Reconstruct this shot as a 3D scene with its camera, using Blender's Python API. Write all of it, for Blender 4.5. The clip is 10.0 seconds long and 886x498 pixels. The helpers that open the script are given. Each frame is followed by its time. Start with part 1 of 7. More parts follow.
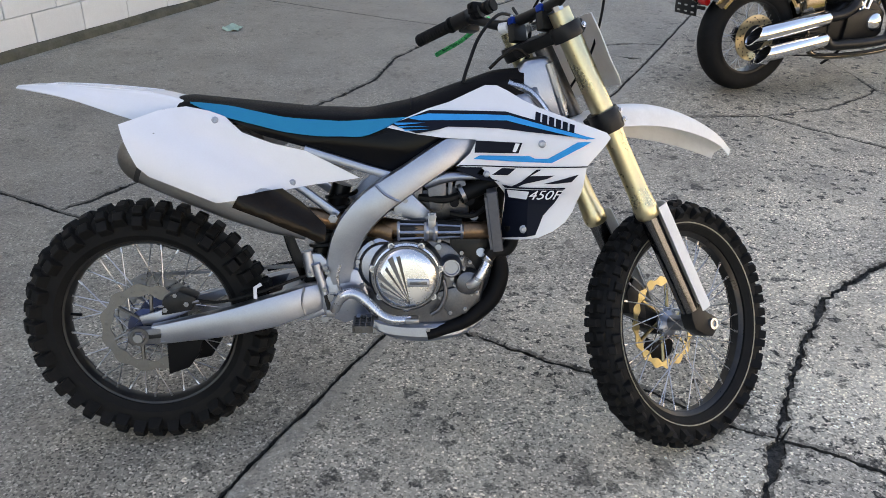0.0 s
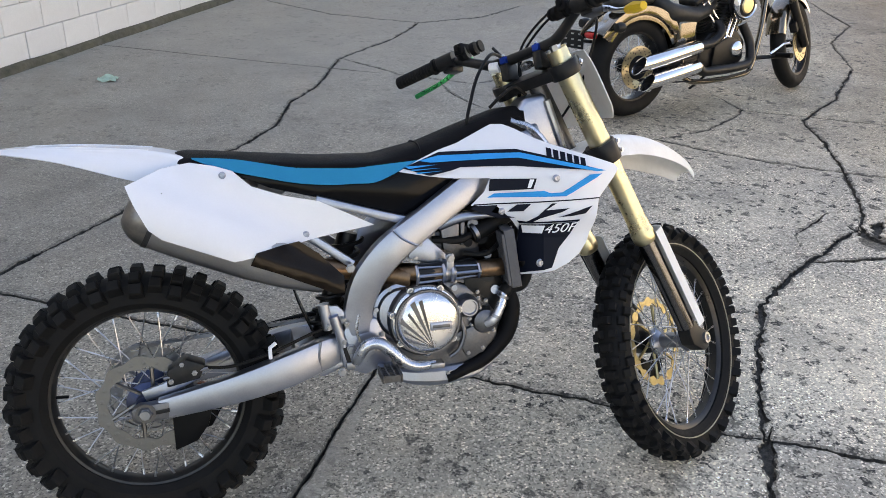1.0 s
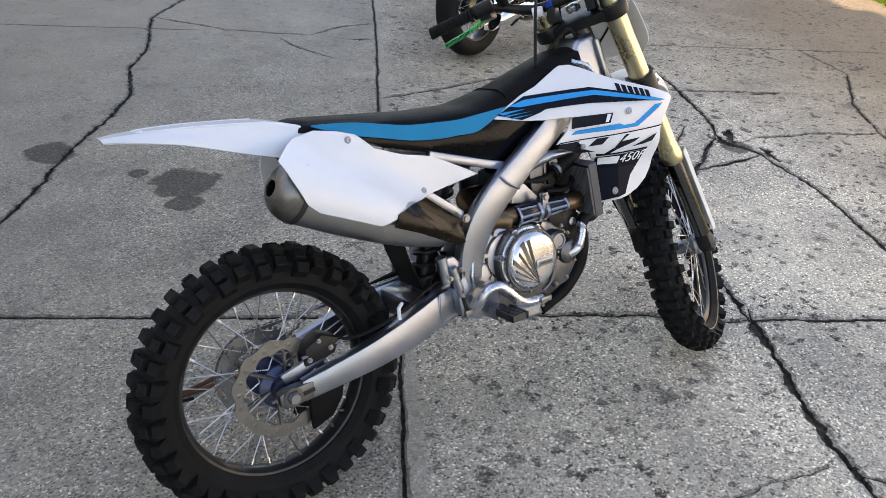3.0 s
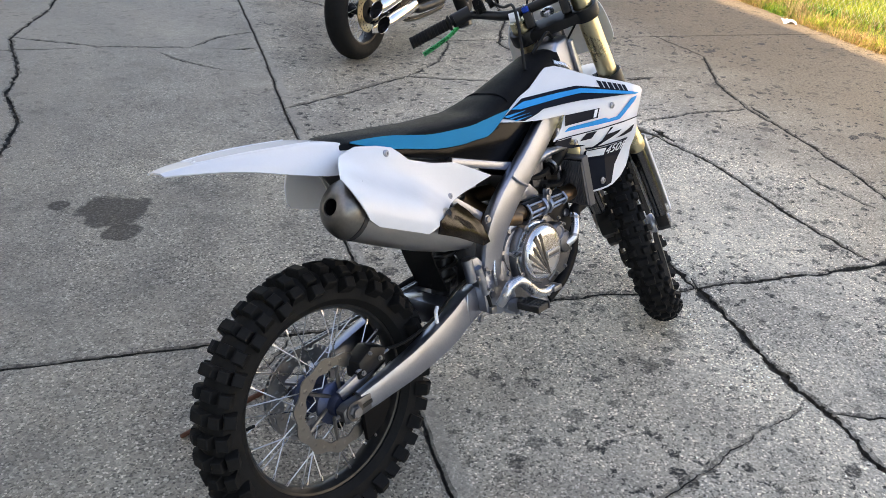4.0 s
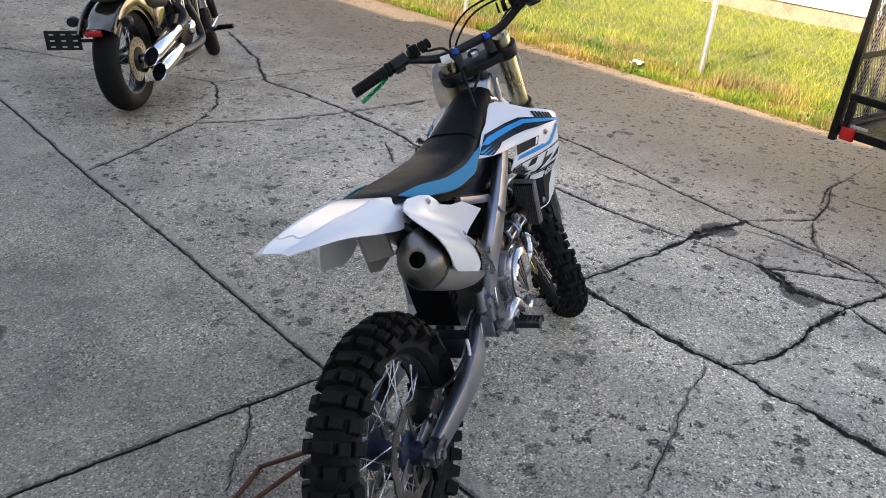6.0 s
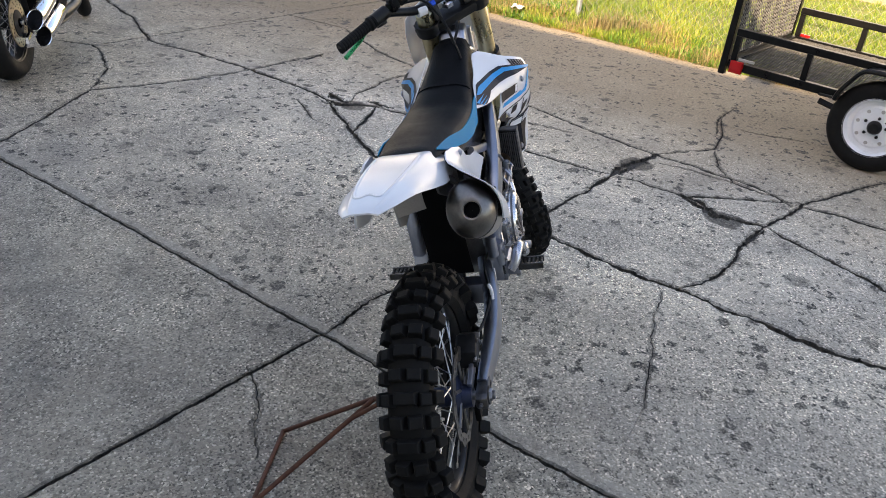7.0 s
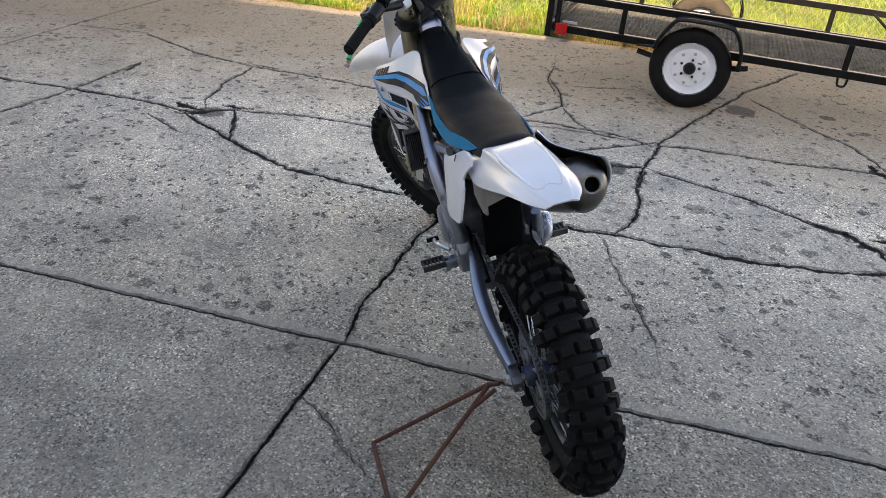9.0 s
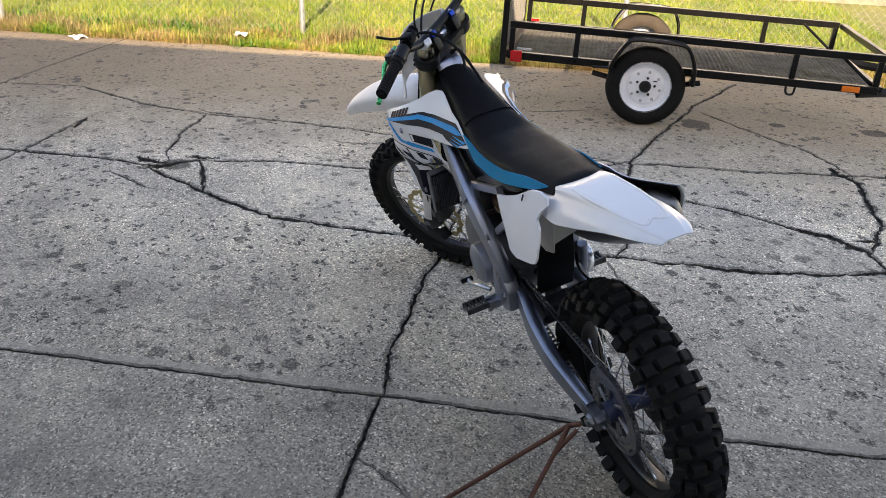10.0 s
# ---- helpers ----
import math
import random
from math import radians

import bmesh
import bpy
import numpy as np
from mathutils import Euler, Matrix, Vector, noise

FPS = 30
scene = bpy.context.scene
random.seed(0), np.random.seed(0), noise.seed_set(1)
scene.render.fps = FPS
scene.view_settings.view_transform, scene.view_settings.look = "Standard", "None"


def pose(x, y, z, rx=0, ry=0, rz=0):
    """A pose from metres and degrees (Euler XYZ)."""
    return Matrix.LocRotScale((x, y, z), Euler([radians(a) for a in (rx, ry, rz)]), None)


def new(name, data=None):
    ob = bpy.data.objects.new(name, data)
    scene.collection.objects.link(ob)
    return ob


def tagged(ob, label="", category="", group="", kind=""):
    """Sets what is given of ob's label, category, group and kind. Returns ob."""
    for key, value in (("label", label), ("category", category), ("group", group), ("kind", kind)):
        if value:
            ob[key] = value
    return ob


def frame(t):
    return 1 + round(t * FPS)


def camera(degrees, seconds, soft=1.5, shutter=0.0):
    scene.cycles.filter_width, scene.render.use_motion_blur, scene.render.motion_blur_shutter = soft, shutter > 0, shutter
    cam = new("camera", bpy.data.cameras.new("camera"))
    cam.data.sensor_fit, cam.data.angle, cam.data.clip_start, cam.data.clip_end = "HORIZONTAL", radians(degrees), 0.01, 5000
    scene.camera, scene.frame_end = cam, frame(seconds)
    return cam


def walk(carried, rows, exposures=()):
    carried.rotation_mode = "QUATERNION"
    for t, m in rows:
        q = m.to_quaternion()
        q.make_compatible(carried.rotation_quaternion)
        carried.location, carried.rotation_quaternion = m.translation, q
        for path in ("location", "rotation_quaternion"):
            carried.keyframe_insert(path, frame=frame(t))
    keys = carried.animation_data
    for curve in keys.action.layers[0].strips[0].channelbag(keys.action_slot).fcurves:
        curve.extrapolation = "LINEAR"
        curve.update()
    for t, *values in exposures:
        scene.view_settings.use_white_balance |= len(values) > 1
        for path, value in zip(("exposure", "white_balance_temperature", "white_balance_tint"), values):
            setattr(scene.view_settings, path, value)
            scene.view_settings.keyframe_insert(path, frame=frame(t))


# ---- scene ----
from mathutils import geometry
cam = camera(56.6, 10.0, 0.8)
ROWS = [
    (0.0, 0.0007, 0.0014, 1.6320, 0.83, -29.70, -1.29),
    (0.5, -0.2213, -0.0135, 1.6350, -6.05, -27.93, -1.80),
    (1.0, -0.4225, 0.0531, 1.6252, -10.82, -26.83, -2.05),
    (1.5, -0.6254, 0.1101, 1.6300, -15.98, -26.94, -3.00),
    (2.0, -0.8564, 0.1386, 1.6192, -21.36, -28.13, -3.23),
    (2.5, -1.0653, 0.2152, 1.6017, -25.56, -28.88, -2.92),
    (4.0, -1.7069, 0.5518, 1.6206, -43.16, -28.76, -3.68),
    (4.5, -1.8038, 0.6876, 1.6352, -49.05, -26.94, -2.18),
    (5.0, -1.9443, 0.8605, 1.6422, -54.59, -23.76, -3.26),
    (5.5, -2.1172, 1.0230, 1.6378, -60.79, -23.92, -4.20),
    (7.0, -2.4194, 1.6025, 1.6138, -77.93, -27.75, -5.12),
    (7.5, -2.5016, 1.8113, 1.6014, -83.76, -28.30, -4.52),
    (8.0, -2.5037, 2.0219, 1.6029, -88.95, -28.20, -3.77),
    (8.5, -2.4648, 2.2291, 1.5817, -93.78, -28.10, -4.66),
    (9.0, -2.4848, 2.4852, 1.5846, -98.68, -27.45, -3.81),
    (9.5, -2.4218, 2.6687, 1.5763, -102.91, -26.35, -2.59),
    (10.0, -2.325, 2.839, 1.5765, -106.02, -25.20, -1.87),
]
walk(
    cam,
    [(t, pose(x, y, z, 90 + pitch, roll, yaw)) for t, x, y, z, yaw, pitch, roll in ROWS],
    [(0, 1.75, 8250, 18), (0.5, 1.87, 8250, 18), (1, 1.88, 8250, 18), (1.5, 1.91, 8250, 18), (2, 1.88, 8250, 18), (2.5, 1.87, 8250, 18), (4.5, 1.89, 8250, 18), (5, 1.85, 8150, 18), (5.5, 1.65, 8050, 18), (7, 1.62, 7900, 18), (7.5, 1.71, 7900, 18), (8.5, 1.65, 7900, 18), (9.5, 1.63, 7900, 18), (10, 1.59, 7950, 18)],
)

# ---- light: low sun behind the block building, the lot in its open shade ----
U = Vector((0.447, 0.894, 0.0))  # along the lot
N = Vector((0.894, -0.447, 0.0))  # across it, from the building to the grass
SUN_ELEV, SUN_AZ = 33.0, 10.0  # degrees; azimuth off the across direction
world = bpy.data.worlds.new("sky")
scene.world = world
world.use_nodes = True
wn = world.node_tree.nodes
sky = wn.new("ShaderNodeTexSky")
sky.sky_type = "NISHITA"
sky.sun_disc = False
sky.sun_elevation = radians(SUN_ELEV)
to_sun = Euler((0, 0, radians(SUN_AZ))).to_matrix() @ (-N)
sky.sun_rotation = math.atan2(to_sun.x, to_sun.y)
world.node_tree.links.new(sky.outputs[0], wn["Background"].inputs[0])
wn["Background"].inputs[1].default_value = 0.15
sun = new("sun", bpy.data.lights.new("sun", "SUN"))
sun.data.energy, sun.data.angle, sun.data.color = 3.9, radians(0.53), (1.0, 0.9, 0.74)
ray_dir = -(to_sun * math.cos(radians(SUN_ELEV)) + Vector((0, 0, math.sin(radians(SUN_ELEV)))))
sun.matrix_world = Matrix.Translation((0, 0, 12)) @ ray_dir.to_track_quat("-Z", "Y").to_matrix().to_4x4()


# ---- materials ----
def ramp(nt, fac, stops):
    r = nt.nodes.new("ShaderNodeValToRGB")
    while len(r.color_ramp.elements) < len(stops):
        r.color_ramp.elements.new(0.5)
    for el, (p, c) in zip(r.color_ramp.elements, stops):
        el.position, el.color = p, (*c, 1) if len(c) == 3 else c
    nt.links.new(fac, r.inputs[0])
    return r.outputs[0]


def mix(nt, fac, a, b, mode="MIX"):
    m = nt.nodes.new("ShaderNodeMix")
    m.data_type, m.blend_type = "RGBA", mode
    for sock, v in ((0, fac), (6, a), (7, b)):
        if isinstance(v, bpy.types.NodeSocket):
            nt.links.new(v, m.inputs[sock])
        else:
            m.inputs[sock].default_value = v if sock == 0 else ((*v, 1) if len(v) == 3 else v)
    return m.outputs[2]


def noise_tex(nt, vec, scale, detail=4.0, rough=0.55):
    n = nt.nodes.new("ShaderNodeTexNoise")
    n.inputs["Scale"].default_value, n.inputs["Detail"].default_value, n.inputs["Roughness"].default_value = scale, detail, rough
    nt.links.new(vec, n.inputs["Vector"])
    return n.outputs["Fac"]


def maths(nt, op, a, b=0.0, c=0.0):
    m = nt.nodes.new("ShaderNodeMath")
    m.operation = op
    for i, v in enumerate((a, b, c)):
        if isinstance(v, bpy.types.NodeSocket):
            nt.links.new(v, m.inputs[i])
        else:
            m.inputs[i].default_value = v
    return m.outputs[0]


def start(name):
    m = bpy.data.materials.new(name)
    m.use_nodes = True
    nt = m.node_tree
    vec = nt.nodes.new("ShaderNodeTexCoord").outputs["Object"]
    return m, nt, vec, nt.nodes["Principled BSDF"]


def bump(nt, bsdf, height, strength, dist):
    b = nt.nodes.new("ShaderNodeBump")
    b.inputs["Strength"].default_value, b.inputs["Distance"].default_value = strength, dist
    nt.links.new(height, b.inputs["Height"])
    nt.links.new(b.outputs[0], bsdf.inputs["Normal"])


def mat(name, col, rough=0.5, metal=0.0, var=0.12, scale=9.0, fine=150.0, relief=0.15, dist=0.0006, coat=0.0, dust=0.0, dust_col=(0.30, 0.27, 0.22), per_object=0.0, ior=1.45, spec=0.5):
    """A worn surface: colour drift at two sizes, uneven gloss, fine relief, and a film of dust in patches."""
    m, nt, vec, b = start(name)
    big, small = noise_tex(nt, vec, scale), noise_tex(nt, vec, fine, 3.0)
    tone = maths(nt, "ADD", maths(nt, "MULTIPLY", big, 0.65), maths(nt, "MULTIPLY", small, 0.35))
    lo, hi = [max(0.0, c * (1 - var)) for c in col], [min(1.0, c * (1 + var)) for c in col]
    c = ramp(nt, tone, [(0.32, lo), (0.68, hi)])
    if dust:
        f = ramp(nt, noise_tex(nt, vec, scale * 1.7, 6.0, 0.65), [(0.42, (0, 0, 0)), (0.75, (dust,) * 3)])
        c = mix(nt, f, c, dust_col)
    if per_object:
        oi = nt.nodes.new("ShaderNodeObjectInfo")
        c = mix(nt, 1.0, c, ramp(nt, oi.outputs["Random"], [(0, (1 - per_object,) * 3), (1, (1, 1, 1))]), "MULTIPLY")
    nt.links.new(c, b.inputs["Base Color"])
    r = ramp(nt, tone, [(0.3, (max(0.02, rough * 0.78),) * 3), (0.7, (min(1, rough * 1.22),) * 3)])
    nt.links.new(r, b.inputs["Roughness"])
    b.inputs["Metallic"].default_value, b.inputs["Coat Weight"].default_value, b.inputs["IOR"].default_value = metal, coat, ior
    b.inputs["Coat Roughness"].default_value = 0.08
    b.inputs["Specular IOR Level"].default_value = spec
    if relief:
        bump(nt, b, small, relief, dist)
    return m


def concrete_mat(name="aggregate_concrete", grime=0.0):
    """Old exposed-aggregate concrete: pebbles, pits, dark drips, oil marks; grime lies in crumbled edges."""
    m, nt, vec, b = start(name)
    v = nt.nodes.new("ShaderNodeTexVoronoi")
    v.inputs["Scale"].default_value = 165.0
    nt.links.new(vec, v.inputs["Vector"])
    sep = nt.nodes.new("ShaderNodeSeparateColor")
    nt.links.new(v.outputs["Color"], sep.inputs[0])
    base = ramp(nt, sep.outputs[0], [(0.0, (0.05, 0.048, 0.044)), (0.10, (0.13, 0.125, 0.115)), (0.24, (0.245, 0.238, 0.22)), (0.68, (0.345, 0.334, 0.31)), (0.86, (0.44, 0.424, 0.394)), (0.95, (0.60, 0.585, 0.55)), (1.0, (0.85, 0.83, 0.79))])
    paste = ramp(nt, noise_tex(nt, vec, 320.0, 3.0, 0.6), [(0.3, (0.19, 0.184, 0.172)), (0.7, (0.44, 0.426, 0.398))])
    show_agg = ramp(nt, noise_tex(nt, vec, 1.6, 5.0, 0.6), [(0.33, (0.55,) * 3), (0.60, (1.0,) * 3)])
    c = mix(nt, show_agg, paste, base)
    mottle = ramp(nt, noise_tex(nt, vec, 2.3, 6.0, 0.62), [(0.28, (0.62, 0.62, 0.63)), (0.72, (1.34, 1.32, 1.28))])
    c = mix(nt, 1.0, c, mottle, "MULTIPLY")
    big = ramp(nt, noise_tex(nt, vec, 0.45, 3.0, 0.5), [(0.3, (0.86, 0.87, 0.9)), (0.7, (1.1, 1.08, 1.03))])
    c = mix(nt, 1.0, c, big, "MULTIPLY")
    # greyer, darker slabs by the building; past the joint the tone rises steadily
    px_ = nt.nodes.new("ShaderNodeSeparateXYZ")
    nt.links.new(vec, px_.inputs[0])
    across = maths(nt, "ADD", maths(nt, "MULTIPLY", px_.outputs[0], 0.894), maths(nt, "MULTIPLY", px_.outputs[1], -0.447))
    along = maths(nt, "ADD", maths(nt, "MULTIPLY", px_.outputs[0], 0.447), maths(nt, "MULTIPLY", px_.outputs[1], 0.894))
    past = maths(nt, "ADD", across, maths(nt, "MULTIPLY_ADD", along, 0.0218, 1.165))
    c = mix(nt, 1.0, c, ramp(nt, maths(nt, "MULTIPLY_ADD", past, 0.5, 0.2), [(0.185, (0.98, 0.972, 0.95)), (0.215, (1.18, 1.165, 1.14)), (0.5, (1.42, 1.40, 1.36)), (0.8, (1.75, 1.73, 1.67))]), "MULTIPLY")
    # smoother, browner surface towards the grass, with drifted soil
    drift = maths(nt, "ADD", across, maths(nt, "MULTIPLY", noise_tex(nt, vec, 1.1, 4.0), 1.2))
    soil = ramp(nt, maths(nt, "DIVIDE", drift, 5.0), [(0.27, (0, 0, 0)), (0.58, (0.86,) * 3)])
    c = mix(nt, soil, c, ramp(nt, noise_tex(nt, vec, 60.0, 4.0, 0.65), [(0.3, (0.16, 0.128, 0.09)), (0.7, (0.41, 0.333, 0.24))]))
    # past the joint the colour is also multiplied darker towards the far end
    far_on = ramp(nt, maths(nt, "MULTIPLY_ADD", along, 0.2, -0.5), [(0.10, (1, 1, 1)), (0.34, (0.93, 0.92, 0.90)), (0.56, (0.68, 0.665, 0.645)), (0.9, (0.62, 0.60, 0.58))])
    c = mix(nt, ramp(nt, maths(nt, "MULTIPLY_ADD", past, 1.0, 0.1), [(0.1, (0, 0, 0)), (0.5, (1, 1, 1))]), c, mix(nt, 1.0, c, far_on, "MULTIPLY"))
    worn = ramp(nt, maths(nt, "MULTIPLY_ADD", past, -0.5, 0.0), [(0.2, (0, 0, 0)), (1.0, (0.6,) * 3)])
    c = mix(nt, worn, c, ramp(nt, noise_tex(nt, vec, 3.1, 6.0, 0.65), [(0.3, (0.20, 0.187, 0.17)), (0.7, (0.33, 0.31, 0.285))]))
    pale = maths(nt, "MULTIPLY", ramp(nt, maths(nt, "MULTIPLY_ADD", past, -2.0, 0.2), [(0.0, (0, 0, 0)), (0.6, (1, 1, 1))]), ramp(nt, maths(nt, "MULTIPLY_ADD", along, 0.25, -0.75), [(0.0, (0, 0, 0)), (0.8, (1, 1, 1))]))
    c = mix(nt, maths(nt, "MULTIPLY", pale, 0.5), c, (0.38, 0.366, 0.342))
    # dark drips, gum spots and open pits, in three sizes
    warp = nt.nodes.new("ShaderNodeVectorMath")
    warp.operation = "MULTIPLY_ADD"
    nz = nt.nodes.new("ShaderNodeTexNoise")
    nz.inputs["Scale"].default_value, nz.inputs["Detail"].default_value = 34.0, 5.0
    nt.links.new(vec, nz.inputs["Vector"])
    nt.links.new(nz.outputs["Color"], warp.inputs[0])
    warp.inputs[1].default_value = (0.085, 0.065, 0.0)
    nt.links.new(vec, warp.inputs[2])
    cluster = ramp(nt, noise_tex(nt, vec, 1.3, 3.0), [(0.35, (0.45,) * 3), (0.55, (1,) * 3)])
    cluster = maths(nt, "MULTIPLY", cluster, ramp(nt, maths(nt, "ADD", past, 0.5), [(0.1, (0.3,) * 3), (0.62, (1,) * 3)]))
    for scale_, power, reach, edge, dark, tone in ((4.6, 3.2, 0.30, 14.0, 0.72, (0.085, 0.08, 0.073)), (9.0, 2.2, 0.36, 18.0, 0.95, (0.045, 0.043, 0.04)), (19.0, 2.1, 0.42, 18.0, 1.0, (0.028, 0.027, 0.025)), (34.0, 1.75, 0.44, 16.0, 1.0, (0.02, 0.019, 0.018))):
        v2 = nt.nodes.new("ShaderNodeTexVoronoi")
        v2.inputs["Scale"].default_value, v2.inputs["Randomness"].default_value = scale_, 1.0
        nt.links.new(warp.outputs[0], v2.inputs["Vector"])
        sep2 = nt.nodes.new("ShaderNodeSeparateColor")
        nt.links.new(v2.outputs["Color"], sep2.inputs[0])
        size = maths(nt, "MULTIPLY", maths(nt, "POWER", sep2.outputs[1], power), reach)
        spot = maths(nt, "MULTIPLY", maths(nt, "SUBTRACT", size, v2.outputs["Distance"]), edge)
        spot = maths(nt, "MULTIPLY", ramp(nt, spot, [(0.0, (0, 0, 0)), (0.8, (dark,) * 3)]), ramp(nt, noise_tex(nt, vec, 90.0, 3.0), [(0.34, (0.3,) * 3), (0.55, (1,) * 3)]))
        c = mix(nt, maths(nt, "MULTIPLY", spot, cluster), c, tone)
    # smooth trowelled margin along the long joint
    margin = maths(nt, "ADD", past, maths(nt, "MULTIPLY", noise_tex(nt, vec, 6.0, 3.0), 0.02))
    margin = ramp(nt, maths(nt, "MULTIPLY", margin, 5.0), [(0.04, (0, 0, 0)), (0.07, (0.62,) * 3), (0.33, (0.62,) * 3), (0.40, (0, 0, 0))])
    c = mix(nt, margin, c, ramp(nt, noise_tex(nt, vec, 25.0, 5.0), [(0.3, (0.27, 0.26, 0.238)), (0.7, (0.385, 0.37, 0.34))]))
    # oil marks
    for x, y, r in ((-0.50, 3.72, 0.17), (-0.56, 3.53, 0.08), (-0.98, 4.28, 0.13), (-0.66, 3.9, 0.05), (2.02, 1.30, 0.11), (2.45, -0.40, 0.13), (2.34, -0.96, 0.06), (2.04, -1.53, 0.10), (1.45, 0.86, 0.10), (2.27, 3.02, 0.09)):
        d = nt.nodes.new("ShaderNodeVectorMath")
        d.operation = "DISTANCE"
        nt.links.new(vec, d.inputs[0])
        d.inputs[1].default_value = (x, y, 0)
        e = maths(nt, "ADD", d.outputs["Value"], maths(nt, "MULTIPLY", maths(nt, "SUBTRACT", noise_tex(nt, vec, 9.0, 5.0), 0.5), r * 1.1))
        k = maths(nt, "MULTIPLY", ramp(nt, maths(nt, "DIVIDE", e, r), [(0.82, (0.86,) * 3), (0.98, (0, 0, 0))]), ramp(nt, noise_tex(nt, vec, 70.0, 4.0), [(0.36, (0.75,) * 3), (0.55, (1,) * 3)]))
        c = mix(nt, k, c, (0.036, 0.031, 0.025))
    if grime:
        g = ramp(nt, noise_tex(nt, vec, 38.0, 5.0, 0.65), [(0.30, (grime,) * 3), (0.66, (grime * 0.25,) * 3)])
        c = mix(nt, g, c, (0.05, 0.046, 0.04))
    oi = nt.nodes.new("ShaderNodeObjectInfo")
    c = mix(nt, 1.0, c, ramp(nt, oi.outputs["Random"], [(0, (0.89, 0.85, 0.775)), (1, (1.01, 0.96, 0.865))]), "MULTIPLY")
    nt.links.new(c, b.inputs["Base Color"])
    b.inputs["Roughness"].default_value = 0.86
    h = maths(nt, "ADD", maths(nt, "MULTIPLY", v.outputs["Distance"], -0.35), maths(nt, "MULTIPLY", noise_tex(nt, vec, 70.0, 6.0, 0.7), 0.9))
    bump(nt, b, h, 0.75, 0.005)
    return m


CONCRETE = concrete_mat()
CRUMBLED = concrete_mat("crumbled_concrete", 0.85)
SOIL = mat("joint_soil", (0.066, 0.061, 0.052), 0.95, var=0.85, scale=55, fine=190, relief=1.0, dist=0.008)
WHITE = mat("white_plastic", (0.71, 0.72, 0.74), 0.20, var=0.03, scale=5, fine=240, relief=0.05, dust=0.05)
WHITE_WORN = mat("scuffed_white_plastic", (0.74, 0.73, 0.71), 0.42, var=0.06, scale=7, fine=120, relief=0.12, dust=0.22)
BLACK_PL = mat("black_plastic", (0.0035, 0.0035, 0.004), 0.5, var=0.25, fine=260, relief=0.2, dust=0.01, spec=0.12)
GUARD = mat("smoked_guard", (0.009, 0.006, 0.004), 0.16, var=0.4, scale=9, fine=240, relief=0.05, dust=0.01, spec=0.14)
GREY_PL = mat("grey_plastic", (0.40, 0.39, 0.375), 0.5, var=0.15, fine=200, relief=0.15, dust=0.15)
TAIL_GREY = mat("dark_grey_plastic", (0.10, 0.093, 0.085), 0.5, var=0.15, fine=200, relief=0.15, dust=0.15)
AIRBOX = mat("glossy_black_plastic", (0.003, 0.0034, 0.0044), 0.17, 0.0, var=0.2, relief=0.03, spec=0.13)
VINYL = mat("seat_vinyl", (0.0036, 0.0036, 0.0042), 0.55, var=0.2, fine=420, relief=0.5, dist=0.0012, dust=0.012, spec=0.10)
BLUE_VINYL = mat("blue_seat_vinyl", (0.0, 0.205, 0.385), 0.55, var=0.08, fine=420, relief=0.4, dist=0.001, dust=0.0, spec=0.06)
BLUE = mat("blue_graphic", (0.0, 0.275, 0.62), 0.3, var=0.05, relief=0.03, spec=0.1)
NAVY = mat("black_graphic", (0.004, 0.006, 0.013), 0.45, var=0.1, relief=0.03, spec=0.15)
WHITE_G = mat("white_graphic", (0.80, 0.81, 0.83), 0.3, var=0.03, relief=0.03)
ALU = mat("cast_aluminium", (0.315, 0.34, 0.395), 0.34, 1.0, var=0.12, scale=12, fine=220, relief=0.1, dust=0.02)
ALU_POL = mat("brushed_aluminium", (0.55, 0.565, 0.60), 0.28, 1.0, var=0.1, scale=14, fine=320, relief=0.06, dust=0.02)
CASE = mat("engine_casting", (0.14, 0.145, 0.157), 0.42, 1.0, var=0.3, scale=20, fine=180, relief=0.35, dust=0.25, dust_col=(0.14, 0.12, 0.10))
ALU_DARK = mat("dirty_casting", (0.11, 0.11, 0.113), 0.46, 1.0, var=0.4, scale=22, fine=180, relief=0.35, dust=0.5, dust_col=(0.12, 0.10, 0.08))
STEEL = mat("steel", (0.25, 0.26, 0.28), 0.36, 1.0, var=0.15, dust=0.15)
CHROME = mat("chrome", (0.86, 0.86, 0.87), 0.06, 1.0, var=0.04, relief=0.02)
SPOKE = mat("spoke_steel", (0.5, 0.5, 0.51), 0.28, 1.0, var=0.06, relief=0.0)
GOLD = mat("gold_anodised", (0.60, 0.53, 0.34), 0.30, 1.0, var=0.08, scale=14, relief=0.08, dust=0.06)
DISC_GOLD = mat("golden_disc", (0.46, 0.38, 0.20), 0.36, 1.0, var=0.1, relief=0.1)
DARK_CHROME = mat("dark_slider", (0.12, 0.12, 0.125), 0.18, 1.0, var=0.1, relief=0.02)
RAD_GREY = mat("grey_radiator_guard", (0.06, 0.062, 0.07), 0.42, var=0.2, relief=0.1, dust=0.1)
END_CAP = mat("sooty_end_cap", (0.20, 0.188, 0.175), 0.36, 1.0, var=0.25, scale=9, relief=0.1, dust=0.1)
TITAN = mat("grey_titanium", (0.42, 0.41, 0.395), 0.36, 1.0, var=0.12, scale=7, fine=260, relief=0.12, dust=0.1)
BURNT = mat("heat_browned_steel", (0.20, 0.125, 0.075), 0.4, 1.0, var=0.35, scale=12, relief=0.12, dust=0.1)
